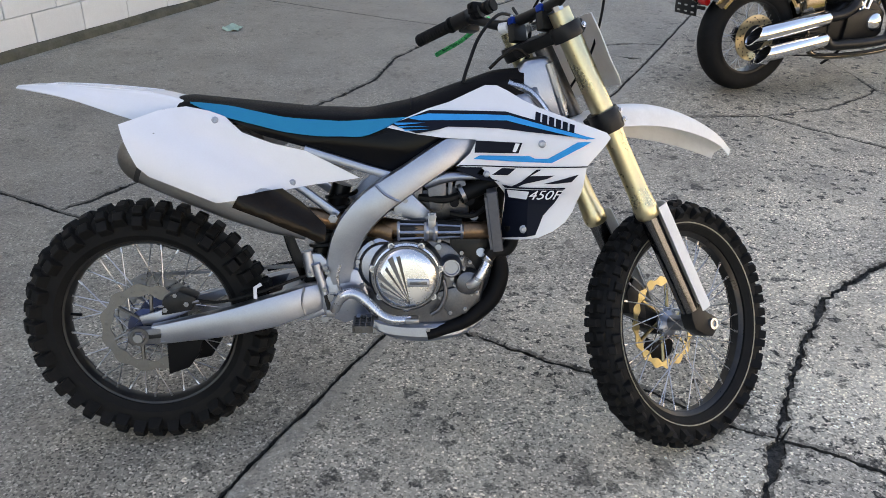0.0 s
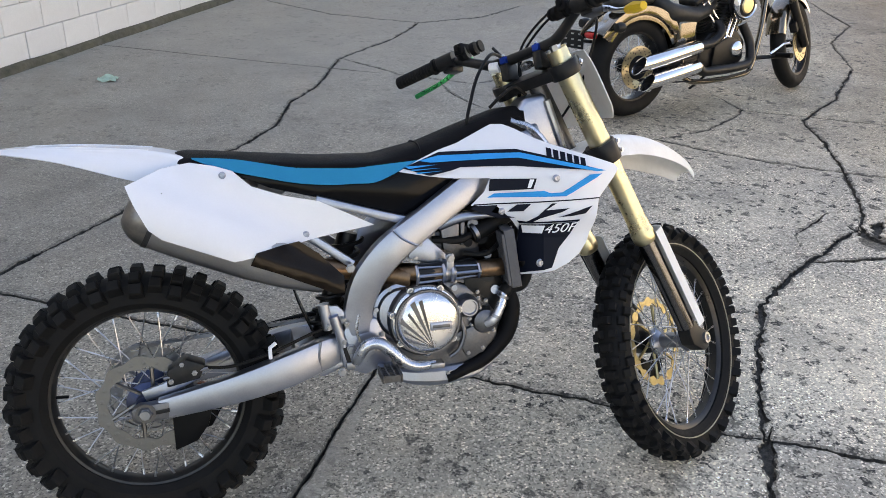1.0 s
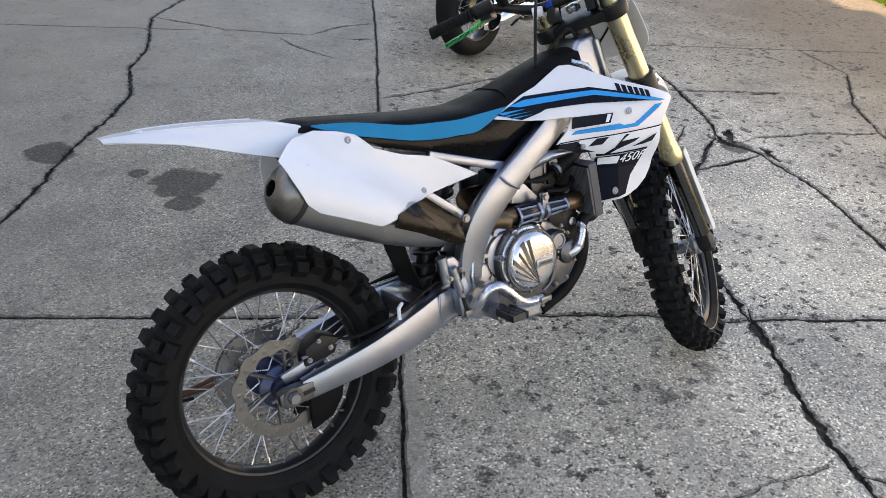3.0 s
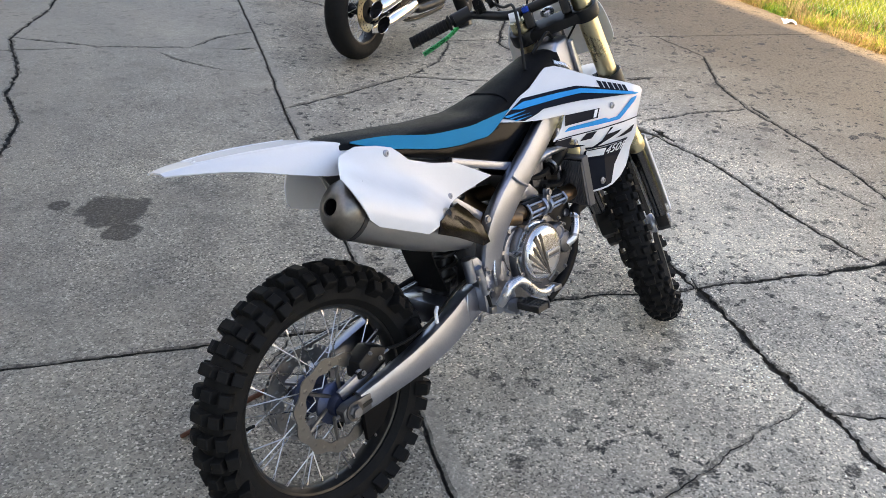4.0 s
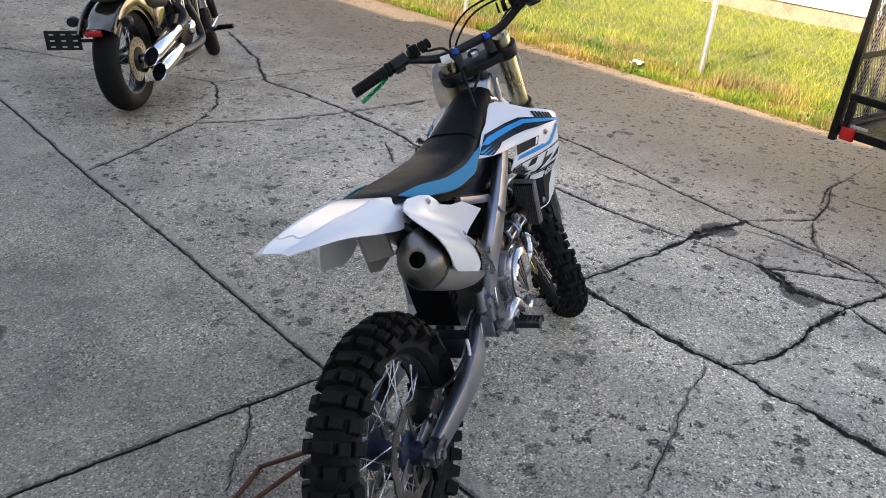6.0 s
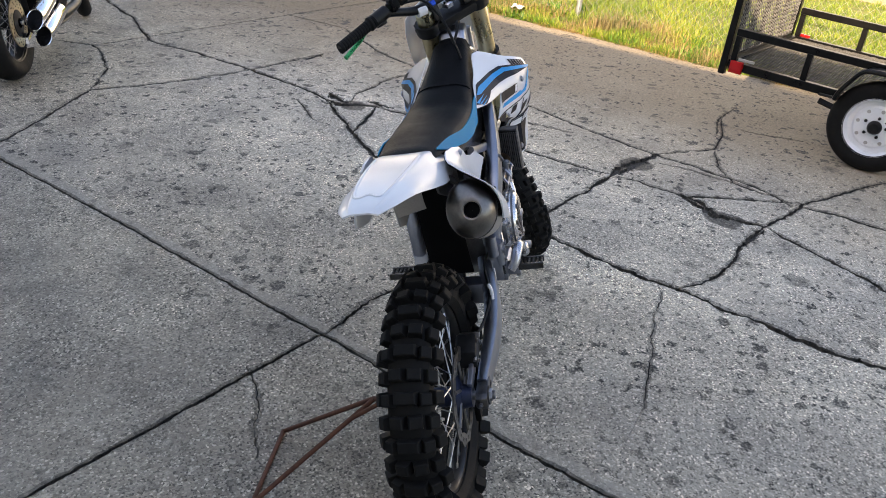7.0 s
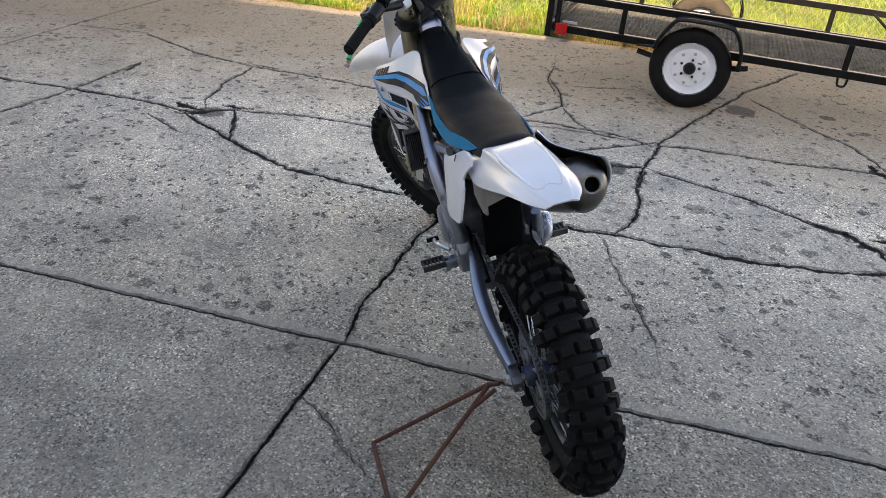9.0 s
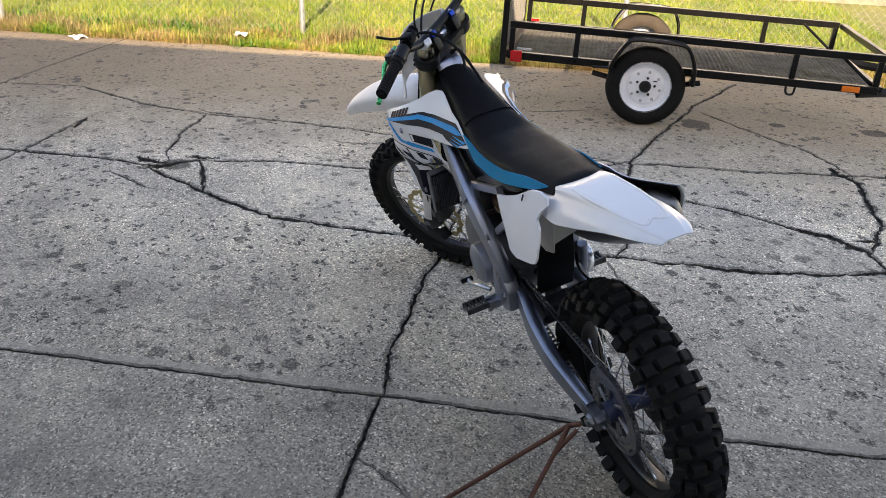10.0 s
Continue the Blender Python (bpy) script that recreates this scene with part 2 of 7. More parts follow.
RUBBER = mat("tyre_rubber", (0.0075, 0.0073, 0.0071), 0.7, var=0.4, scale=16, fine=140, relief=0.45, dist=0.0012, dust=0.09, dust_col=(0.045, 0.04, 0.034), spec=0.2)
# tan for the far tyre: its dust, plus sunlight put into the colour
SUNLIT_DUSTY_RUBBER = mat("sunlit_dusty_rubber", (0.055, 0.043, 0.031), 0.85, var=0.4, scale=14, relief=0.4, dist=0.0012)
RIM_BLACK = mat("black_rim", (0.007, 0.007, 0.0075), 0.32, 0.1, var=0.2, relief=0.06, dust=0.08)
HOSE = mat("black_hose", (0.006, 0.006, 0.006), 0.5, var=0.2, relief=0.1, spec=0.2)
BLACK_MET = mat("black_metal", (0.009, 0.009, 0.0095), 0.38, 0.1, var=0.25, relief=0.12, dust=0.05, spec=0.3)
BLUE_ANO = mat("blue_anodised", (0.012, 0.055, 0.34), 0.3, 0.9, var=0.1, relief=0.05)
GREEN_ANO = mat("green_anodised", (0.03, 0.42, 0.14), 0.3, 0.8, var=0.1, relief=0.05)
YELLOW = mat("yellow_vinyl", (0.75, 0.46, 0.02), 0.45, var=0.08, relief=0.1)
MUD = mat("dried_mud", (0.30, 0.27, 0.20), 0.85, var=0.3, scale=30, relief=0.2)
HUB = mat("dark_blue_hub", (0.03, 0.045, 0.10), 0.35, 0.7, var=0.2, relief=0.1, dust=0.2)
DISC_STEEL = mat("worn_disc_steel", (0.17, 0.168, 0.165), 0.38, 1.0, var=0.15, relief=0.1, dust=0.1)
RUST = mat("rusty_rod", (0.11, 0.045, 0.028), 0.75, 0.2, var=0.45, scale=40, fine=220, relief=0.6, dist=0.001)
BLOCK = mat("white_painted_block", (0.74, 0.715, 0.67), 0.75, var=0.07, scale=3.5, fine=90, relief=0.5, dist=0.002, dust=0.15, per_object=0.06)
MORTAR = mat("painted_mortar", (0.55, 0.53, 0.49), 0.85, var=0.15, scale=8, relief=0.4)
FOOTING = mat("mossy_footing", (0.075, 0.07, 0.045), 0.95, var=0.45, scale=7, fine=50, relief=0.8, dist=0.006, dust=0.5, dust_col=(0.16, 0.14, 0.11))
PAINT_BLK = mat("gloss_black_paint", (0.15, 0.125, 0.09), 0.14, 0.85, var=0.2, relief=0.02, coat=1.0)
LEATHER = mat("black_leather", (0.012, 0.0115, 0.011), 0.48, var=0.25, fine=300, relief=0.4, dist=0.001, dust=0.08)
RED_LENS = mat("red_lens", (0.42, 0.012, 0.012), 0.12, relief=0.0)
AMBER_LENS = mat("amber_lens", (0.72, 0.17, 0.015), 0.15, relief=0.0)
GALV = mat("galvanised_steel", (0.50, 0.50, 0.49), 0.45, 0.8, var=0.2, scale=25, relief=0.2)
WIRE = mat("galvanised_wire", (0.42, 0.41, 0.37), 0.5, 0.5, var=0.15, relief=0.0)
WHITE_STEEL = mat("white_enamel_wheel", (0.78, 0.80, 0.82), 0.3, var=0.04, relief=0.04, dust=0.08)
PAPER = mat("paper_litter", (0.72, 0.72, 0.70), 0.7, var=0.1, relief=0.2)
GREEN_PAPER = mat("green_paper_litter", (0.35, 0.47, 0.38), 0.7, var=0.15, relief=0.2)


# ---- mesh tools ----
def part(name, bm, material, parent=None, label="", smooth=38.0):
    me = bpy.data.meshes.new(name)
    bmesh.ops.recalc_face_normals(bm, faces=bm.faces[:])
    bm.to_mesh(me)
    bm.free()
    me.materials.append(material)
    if smooth:
        for p in me.polygons:
            p.use_smooth = True
        me.set_sharp_from_angle(angle=radians(smooth))
    ob = new(name, me)
    ob.parent = parent
    if label:
        tagged(ob, label)
    return ob


def empty(name, parent=None, m=None):
    e = new(name)
    e.empty_display_size = 0.05
    e.parent = parent
    if m is not None:
        e.matrix_local = m
    return e


def smooth_line(pts, n):
    """Catmull-Rom through the points, n steps a span."""
    p = [Vector(q) for q in pts]
    p = [p[0] * 2 - p[1]] + p + [p[-1] * 2 - p[-2]]
    out = []
    for i in range(1, len(p) - 2):
        for k in range(n):
            t = k / n
            a, b, c, d = p[i - 1 : i + 3]
            out.append(0.5 * (2 * b + (c - a) * t + (2 * a - 5 * b + 4 * c - d) * t * t + (3 * b - a - 3 * c + d) * t**3))
    return out + [p[-2]]


def rings(bm, loops, closed=False, cap=True):
    rows = [[bm.verts.new(v) for v in ring] for ring in loops]
    n = len(rows[0])
    for a, b in zip(rows, rows[1:] + ([rows[0]] if closed else [])):
        for i in range(n):
            bm.faces.new((a[i], a[(i + 1) % n], b[(i + 1) % n], b[i]))
    if cap and not closed:
        bm.faces.new(rows[0][::-1])
        bm.faces.new(rows[-1])
    return bm


def tube(pts, r, seg=10, step=0, shape=None, bm=None, up=(0, 1, 0.02)):
    """A round bar (or one of the 2D shape, scaled by r) along a line of points; r may be one number or one a point."""
    bm = bm or bmesh.new()
    line = smooth_line(pts, step) if step else [Vector(p) for p in pts]
    rr = r if isinstance(r, (list, tuple)) else [r] * len(line)
    if len(rr) != len(line):
        rr = [np.interp(i / (len(line) - 1), np.linspace(0, 1, len(rr)), rr) for i in range(len(line))]
    sec = shape or [(math.cos(2 * math.pi * k / seg), math.sin(2 * math.pi * k / seg)) for k in range(seg)]
    loops, side = [], Vector(up)
    for i, p in enumerate(line):
        d = (line[min(i + 1, len(line) - 1)] - line[max(i - 1, 0)]).normalized()
        side = (side - d * side.dot(d)).normalized()
        other = d.cross(side)
        loops.append([p + (side * a + other * b) * rr[i] for a, b in sec])
    return rings(bm, loops)


def rod(a, b, r, seg=10, bm=None):
    return tube([a, b], r, seg, bm=bm, up=(0.31, 0.83, 0.47))


def lathe(profile, seg=48, axis="Y", at=(0, 0, 0), closed=False, bm=None, cap=True):
    """Turns (radius, along) pairs about an axis."""
    bm = bm or bmesh.new()
    at = Vector(at)
    loops = []
    for k in range(seg):
        a = 2 * math.pi * k / seg
        c, s = math.cos(a), math.sin(a)
        loops.append([at + (Vector((r * c, h, r * s)) if axis == "Y" else Vector((r * c, r * s, h)) if axis == "Z" else Vector((h, r * c, r * s))) for r, h in profile])
    if closed:
        return rings(bm, loops, closed=True)
    rows = [[bm.verts.new(v) for v in ring] for ring in loops]
    for i in range(seg):
        a, b = rows[i], rows[(i + 1) % seg]
        for j in range(len(profile) - 1):
            bm.faces.new((a[j], b[j], b[j + 1], a[j + 1]))
    for j in (0, -1) if cap else ():
        if profile[j][0] > 1e-5:
            bm.faces.new([r[j] for r in rows])
    bmesh.ops.remove_doubles(bm, verts=bm.verts[:], dist=1e-6)
    return bm


def box(lo, hi, bevel=0.004, m=None, bm=None, seg=2):
    one = bmesh.new()
    bmesh.ops.create_cube(one, size=1.0)
    lo, hi = Vector(lo), Vector(hi)
    for v in one.verts:
        v.co = Vector(((lo[i] + hi[i]) / 2 + v.co[i] * (hi[i] - lo[i]) for i in range(3)))
    if bevel:
        bmesh.ops.bevel(one, geom=one.edges[:], offset=bevel, segments=seg, affect="EDGES", profile=0.6)
    if m is not None:
        bmesh.ops.transform(one, matrix=m, verts=one.verts[:])
    return join(bm, one) if bm else one


def join(bm, other):
    me = bpy.data.meshes.new("tmp")
    other.to_mesh(me)
    other.free()
    bm.from_mesh(me)
    bpy.data.meshes.remove(me)
    return bm


def slab(profile, y0, y1, bevel=0.003, bm=None, seg=2):
    """An upright plate: an outline in X, Z between two Y planes, with rounded edges."""
    one = bmesh.new()
    a = [one.verts.new((x, y0, z)) for x, z in profile]
    b = [one.verts.new((x, y1, z)) for x, z in profile]
    n = len(a)
    one.faces.new(a)
    one.faces.new(b[::-1])
    for i in range(n):
        one.faces.new((a[(i + 1) % n], a[i], b[i], b[(i + 1) % n]))
    bmesh.ops.recalc_face_normals(one, faces=one.faces[:])
    if bevel:
        bmesh.ops.bevel(one, geom=one.edges[:], offset=bevel, segments=seg, affect="EDGES", profile=0.6)
    return join(bm, one) if bm else one


def ccw(ring):
    a = sum(p[0] * q[1] - q[0] * p[1] for p, q in zip(ring, ring[1:] + ring[:1]))
    return ring if a > 0 else ring[::-1]


def skin(profile, depth, thick, grid=0.02, lift=0.0):
    """A moulded panel: an outline in X, Z laid on the surface y = depth(x, z), lifted outwards, with a thickness inwards."""
    prof, profile = [], ccw(list(profile))
    for (x0, z0), (x1, z1) in zip(profile, profile[1:] + profile[:1]):
        k = max(1, int(math.hypot(x1 - x0, z1 - z0) / grid))
        prof += [Vector((x0 + (x1 - x0) * i / k, z0 + (z1 - z0) * i / k)) for i in range(k)]
    n = len(prof)
    xs, zs = [p.x for p in prof], [p.y for p in prof]
    pts = list(prof)
    x = min(xs) + grid / 2
    while x < max(xs):
        z = min(zs) + grid / 2
        while z < max(zs):
            pts.append(Vector((x, z)))
            z += grid
        x += grid
    vs, es, fs, _, _, of = geometry.delaunay_2d_cdt(pts, [], [list(range(n))], 1, 1e-5)
    bm = bmesh.new()
    used = [f for f, o in zip(fs, of) if o]
    ids = sorted({i for f in used for i in f})
    sgn = -1 if depth(sum(xs) / n, sum(zs) / n) < 0 else 1
    front = {i: bm.verts.new((vs[i].x, depth(vs[i].x, vs[i].y) + sgn * lift, vs[i].y)) for i in ids}
    back = {i: bm.verts.new((vs[i].x, depth(vs[i].x, vs[i].y) + sgn * (lift - thick), vs[i].y)) for i in ids}
    count = {}
    for f in used:
        bm.faces.new([front[i] for i in f])
        bm.faces.new([back[i] for i in reversed(f)])
        for i, j in zip(f, f[1:] + f[:1]):
            count[(i, j)] = 1
    for i, j in count:
        if (j, i) not in count:
            bm.faces.new((front[j], front[i], back[i], back[j]))
    return bm


def sheet(rails, thick, n=5, m=4):
    """A curved shell through rails (lines of points side by side), with thickness."""
    rails = [smooth_line(r, n) for r in rails]
    cols = [smooth_line([r[i] for r in rails], m) for i in range(len(rails[0]))]
    bm = bmesh.new()
    g = [[bm.verts.new(v) for v in c] for c in cols]
    for a, b in zip(g, g[1:]):
        for j in range(len(a) - 1):
            bm.faces.new((a[j], a[j + 1], b[j + 1], b[j]))
    bmesh.ops.recalc_face_normals(bm, faces=bm.faces[:])
    bmesh.ops.solidify(bm, geom=bm.faces[:], thickness=thick)
    return bm


def moved(bm, m):
    bmesh.ops.transform(bm, matrix=m, verts=bm.verts[:])
    return bm


def bolt(at, r=0.007, h=0.006, axis=(0, -1, 0), bm=None):
    """A flanged hexagon bolt head facing along axis."""
    r *= 0.82
    one = bmesh.new()
    lathe([(r * 1.45, 0), (r * 1.45, h * 0.3), (r, h * 0.35), (r, h), (0, h)], 6, "Z", bm=one)
    q = Vector((0, 0, 1)).rotation_difference(Vector(axis)).to_matrix().to_4x4()
    moved(one, Matrix.Translation(at) @ q)
    return join(bm, one) if bm else one


# ---- the setting ----
def lot(n, s, z=0.0):
    return N * n + U * s + Vector((0, 0, z))


LOT = Matrix(((N.x, U.x, 0, 0), (N.y, U.y, 0, 0), (0, 0, 1, 0), (0, 0, 0, 1)))  # from (across, along, up)


def solid(corners_ns, z0, z1, bm=None):
    """A prism over a quadrilateral of (across, along) corners; z1 may be one height a corner."""
    bm = bm or bmesh.new()
    tops = z1 if isinstance(z1, (list, tuple)) else [z1] * len(corners_ns)
    a = [bm.verts.new(lot(n, s, z0)) for n, s in corners_ns]
    b = [bm.verts.new(lot(n, s, h)) for (n, s), h in zip(corners_ns, tops)]
    k = len(a)
    bm.faces.new(a[::-1])
    bm.faces.new(b)
    for i in range(k):
        bm.faces.new((a[i], a[(i + 1) % k], b[(i + 1) % k], b[i]))
    return bm


WALL_N = -4.86
# one sheet of earth out to the horizon, under the slabs
bm = bmesh.new()
bmesh.ops.create_grid(bm, x_segments=8, y_segments=8, size=900)
moved(bm, Matrix.Translation((0, 0, -0.024)))
tagged(part("ground", bm, SOIL, None, smooth=0), "dark packed earth showing in the joints between slabs", "ground", kind="structure")

# the block building whose shade covers the lot
building = empty("wall_west")
tagged(building, "white-painted concrete block wall of a low workshop", "wall", kind="structure")
part("wall_body", solid([(WALL_N - 9, -14), (WALL_N - 0.02, -14), (WALL_N - 0.02, 5.8), (WALL_N - 9, 5.8)], -0.06, [6.13, 6.13, 5.47, 5.47]), MORTAR, building, smooth=0)
part("wall_body", solid([(WALL_N - 9, 5.8), (WALL_N - 0.02, 5.8), (WALL_N - 0.02, 26), (WALL_N - 9, 26)], -0.06, [5.32, 5.32, 5.10, 5.10]), MORTAR, building, smooth=0)
bm = bmesh.new()
steps = 60
for i in range(steps):
    s0, s1 = -3 + 16 * i / steps, -3 + 16 * (i + 1) / steps
    h = [0.052 + 0.018 * noise.noise((s * 2.1, 3.3, 0)) for s in (s0, s1)]
    d = [0.045 + 0.012 * noise.noise((s * 1.7, 9.1, 0)) for s in (s0, s1)]
    r0 = [lot(WALL_N - 0.01, s0, -0.06), lot(WALL_N + d[0], s0, -0.06), lot(WALL_N + d[0], s0, h[0] - 0.02), lot(WALL_N + d[0] - 0.02, s0, h[0]), lot(WALL_N - 0.01, s0, h[0])]
    r1 = [lot(WALL_N - 0.01, s1, -0.06), lot(WALL_N + d[1], s1, -0.06), lot(WALL_N + d[1], s1, h[1] - 0.02), lot(WALL_N + d[1] - 0.02, s1, h[1]), lot(WALL_N - 0.01, s1, h[1])]
    v0, v1 = [bm.verts.new(v) for v in r0], [bm.verts.new(v) for v in r1]
    for k in range(4):
        bm.faces.new((v0[k], v0[k + 1], v1[k + 1], v1[k]))
bmesh.ops.remove_doubles(bm, verts=bm.verts[:], dist=1e-5)
part("footing", bm, FOOTING, building, "crumbling mossy concrete footing", 60)

# the white building over the grass, in full sun
FAR_N = 8.66
far = empty("white_building")
tagged(far, "white clapboard building with a tan masonry base in sun", "building")
CLAP = mat("white_clapboard", (0.80, 0.79, 0.76), 0.55, var=0.04, scale=2.0, relief=0.1)
BASEWALL = mat("tan_masonry", (0.30, 0.235, 0.165), 0.85, var=0.35, scale=5.0, fine=40, relief=0.6, dist=0.006)
part("base", solid([(FAR_N, -8), (FAR_N + 8, -8), (FAR_N + 8, 30), (FAR_N, 30)], -0.06, 0.27), BASEWALL, far, smooth=0)
bm = bmesh.new()
for i in range(26):
    z = 0.27 + i * 0.12
    bm = solid([(FAR_N - 0.035, -8), (FAR_N + 0.1, -8), (FAR_N + 0.1, 30), (FAR_N - 0.035, 30)], z, z + 0.118, bm)
part("siding", bm, CLAP, far, smooth=0)
part("wall", solid([(FAR_N + 0.1, -8), (FAR_N + 8, -8), (FAR_N + 8, 30), (FAR_N + 0.1, 30)], 0.27, 3.6), CLAP, far, smooth=0)
bm = bmesh.new()
for n0, z0, n1, z1 in ((FAR_N - 0.4, 3.5, FAR_N + 4, 5.2), (FAR_N + 4, 5.2, FAR_N + 8.4, 3.5)):
    q = [bm.verts.new(lot(n, s, z)) for n, s, z in ((n0, -8.3, z0), (n1, -8.3, z1), (n1, 30.3, z1), (n0, 30.3, z0))]
    bm.faces.new(q)
bmesh.ops.solidify(bm, geom=bm.faces[:], thickness=0.12)
part("roof", bm, GREY_PL, far, "grey shingle roof", smooth=0)


def edge_n(s):
    """Where the slabs end and the grass begins."""
    return 3.81 - 0.022 * (s - 3.0) + 0.05 * noise.noise((s * 0.9, 1.7, 0)) + 0.03 * noise.noise((s * 4.1, 5.2, 0))


def lawn_z(n, s):
    d = n - edge_n(s)
    rise = min(max(d / 0.55, 0), 1)
    return -0.012 + 0.065 * rise * rise * (3 - 2 * rise) + 0.02 * noise.noise((n * 1.3, s * 1.3, 2.0)) * rise


LAWN = mat("lawn_soil", (0.10, 0.115, 0.022), 0.95, var=0.6, scale=6.0, fine=60, relief=0.8, dist=0.01, dust=0.6, dust_col=(0.27, 0.205, 0.10))
bm = bmesh.new()
cols = []
for j in range(120):
    s = -6 + 26 * j / 119
    e = edge_n(s)
    cols.append([bm.verts.new(lot(n, s, lawn_z(n, s))) for n in [e - 0.12, e, e + 0.08, e + 0.16, e + 0.25, e + 0.35, e + 0.5] + [4.5 + 4.15 * k / 18 for k in range(19)]])
for a, b in zip(cols, cols[1:]):
    for k in range(len(a) - 1):
        bm.faces.new((a[k], a[k + 1], b[k + 1], b[k]))
tagged(part("lawn_ground", bm, LAWN, None), "strip of uneven lawn soil behind the slabs", "ground", kind="structure")


def blades(name, count, place, size, lean, width, colours, rough=0.6):
    """Many single blades, each a bent tapering leaf of three triangles."""
    m, nt, vec, b = start(name)
    gi = nt.nodes.new("ShaderNodeNewGeometry")
    c = ramp(nt, gi.outputs["Random Per Island"], colours)
    patch = ramp(nt, noise_tex(nt, vec, 1.7, 4.0), [(0.3, (0.6, 0.72, 0.7)), (0.7, (1.3, 1.12, 1.0))])
    nt.links.new(mix(nt, 1.0, c, patch, "MULTIPLY"), b.inputs["Base Color"])
    b.inputs["Roughness"].default_value = rough
    b.inputs["Transmission Weight"].default_value = 0.0
    rng = np.random.default_rng(len(name) + count)
    vs, fs = [], []
    for i in range(count):
        n, s = place(rng)
        p = np.array(lot(n, s, lawn_z(n, s) - 0.01))
        h = size(rng, n, s)
        az, tilt = rng.uniform(0, 6.283), abs(rng.normal(0, lean))
        out = np.array((math.cos(az), math.sin(az), 0.0))
        side = np.array((-out[1], out[0], 0.0)) * width * (0.6 + 0.8 * rng.random())
        mid = p + out * h * 0.45 * math.sin(tilt) + np.array((0, 0, h * 0.55 * math.cos(tilt * 0.6)))
        tip = p + out * h * math.sin(tilt) * 1.25 + np.array((0, 0, h * math.cos(tilt)))
        k = len(vs)
        vs += [p - side, p + side, mid + side * 0.7, mid - side * 0.7, tip]
        fs += [(k, k + 1, k + 2, k + 3), (k + 3, k + 2, k + 4)]
    me = bpy.data.meshes.new(name)
    me.from_pydata([tuple(v) for v in vs], [], fs)
    me.materials.append(m)
    return new(name, me)


def tufted(n, s):
    """How thick the grass stands: in tufts of two sizes."""
    return 0.5 + 0.55 * noise.noise((n * 2.6, s * 2.6, 5.0)) + 0.45 * noise.noise((n * 7.5, s * 7.5, 8.0))


def on_lawn(rng):
    while True:
        s = rng.uniform(-1.5, 13.5)
        n = edge_n(s) + 0.02 + (8.5 - edge_n(s)) * rng.random() ** 2.0
        if rng.random() < tufted(n, s) + 0.25:
            return n, s


def by_edge(rng):
    while True:
        s = rng.uniform(-1.5, 13.5)
        clump = noise.noise((s * 1.1, 4.4, 0))
        n = edge_n(s) + abs(rng.normal(0.10, 0.30 + 0.22 * clump)) - 0.03
        if rng.random() < 0.35 + 1.1 * noise.noise((n * 3.1, s * 2.3, 12.0)):
            return n, s


def weed_spot(rng):
    while True:
        s = rng.uniform(-1.5, 13.5)
        n = edge_n(s) + abs(rng.normal(0.12, 0.30))
        if rng.random() < 2.0 * noise.noise((n * 2.3, s * 1.9, 21.0)):
            return n, s


GREENS = [(0.0, (0.065, 0.13, 0.008)), (0.4, (0.15, 0.245, 0.014)), (0.8, (0.26, 0.335, 0.026)), (1.0, (0.44, 0.38, 0.10))]
STRAW = [(0.0, (0.12, 0.075, 0.03)), (0.45, (0.31, 0.215, 0.09)), (0.75, (0.26, 0.21, 0.07)), (1.0, (0.50, 0.39, 0.20))]
WEEDS = [(0.0, (0.035, 0.10, 0.008)), (0.6, (0.085, 0.20, 0.014)), (1.0, (0.17, 0.28, 0.03))]
tagged(blades("lawn_grass", 215000, on_lawn, lambda r, n, s: r.uniform(0.03, 0.085) * max(0.5, 0.45 + 1.25 * tufted(n, s)), 0.75, 0.0029, GREENS), "bright green sunlit grass with yellowing tufts", "grass", kind="stuff")
tagged(blades("dry_grass", 60000, by_edge, lambda r, n, s: r.uniform(0.03, 0.13) * (1 + 0.8 * noise.noise((n * 2, s * 2, 7))), 1.15, 0.003, STRAW), "straw-coloured dry grass along the slab edge", "grass", kind="stuff")
tagged(blades("broadleaf_weeds", 14000, weed_spot, lambda r, n, s: r.uniform(0.03, 0.10), 1.0, 0.0085, WEEDS), "dark green broadleaf weeds among the dry grass", "weeds", kind="stuff")

# chain-link fence in the grass
FENCE_A, FENCE_D = Vector((5.70, 1.875, 0.05)), Vector((1.10, 2.79, 0)).normalized()
fence = empty("chain_link_fence")
tagged(fence, "galvanised chain-link fence standing in the grass", "fence")
POST_GAP, FENCE_H = 3.0, 1.25
for k in range(-2, 5):
    p = FENCE_A + FENCE_D * POST_GAP * k
    bm = lathe([(0.026, -0.1), (0.026, FENCE_H + 0.03), (0.02, FENCE_H + 0.045), (0, FENCE_H + 0.05)], 14, "Z", p)
    part("post", bm, GALV, fence)
L0, L1 = -2 * POST_GAP, 4 * POST_GAP
part("top_rail", rod(FENCE_A + FENCE_D * L0 + Vector((0, 0, FENCE_H)), FENCE_A + FENCE_D * L1 + Vector((0, 0, FENCE_H)), 0.018, 10), GALV, fence)
bm = bmesh.new()
cell = 0.038
side = Vector((FENCE_D.y, -FENCE_D.x, 0))
k, x = 0, L0
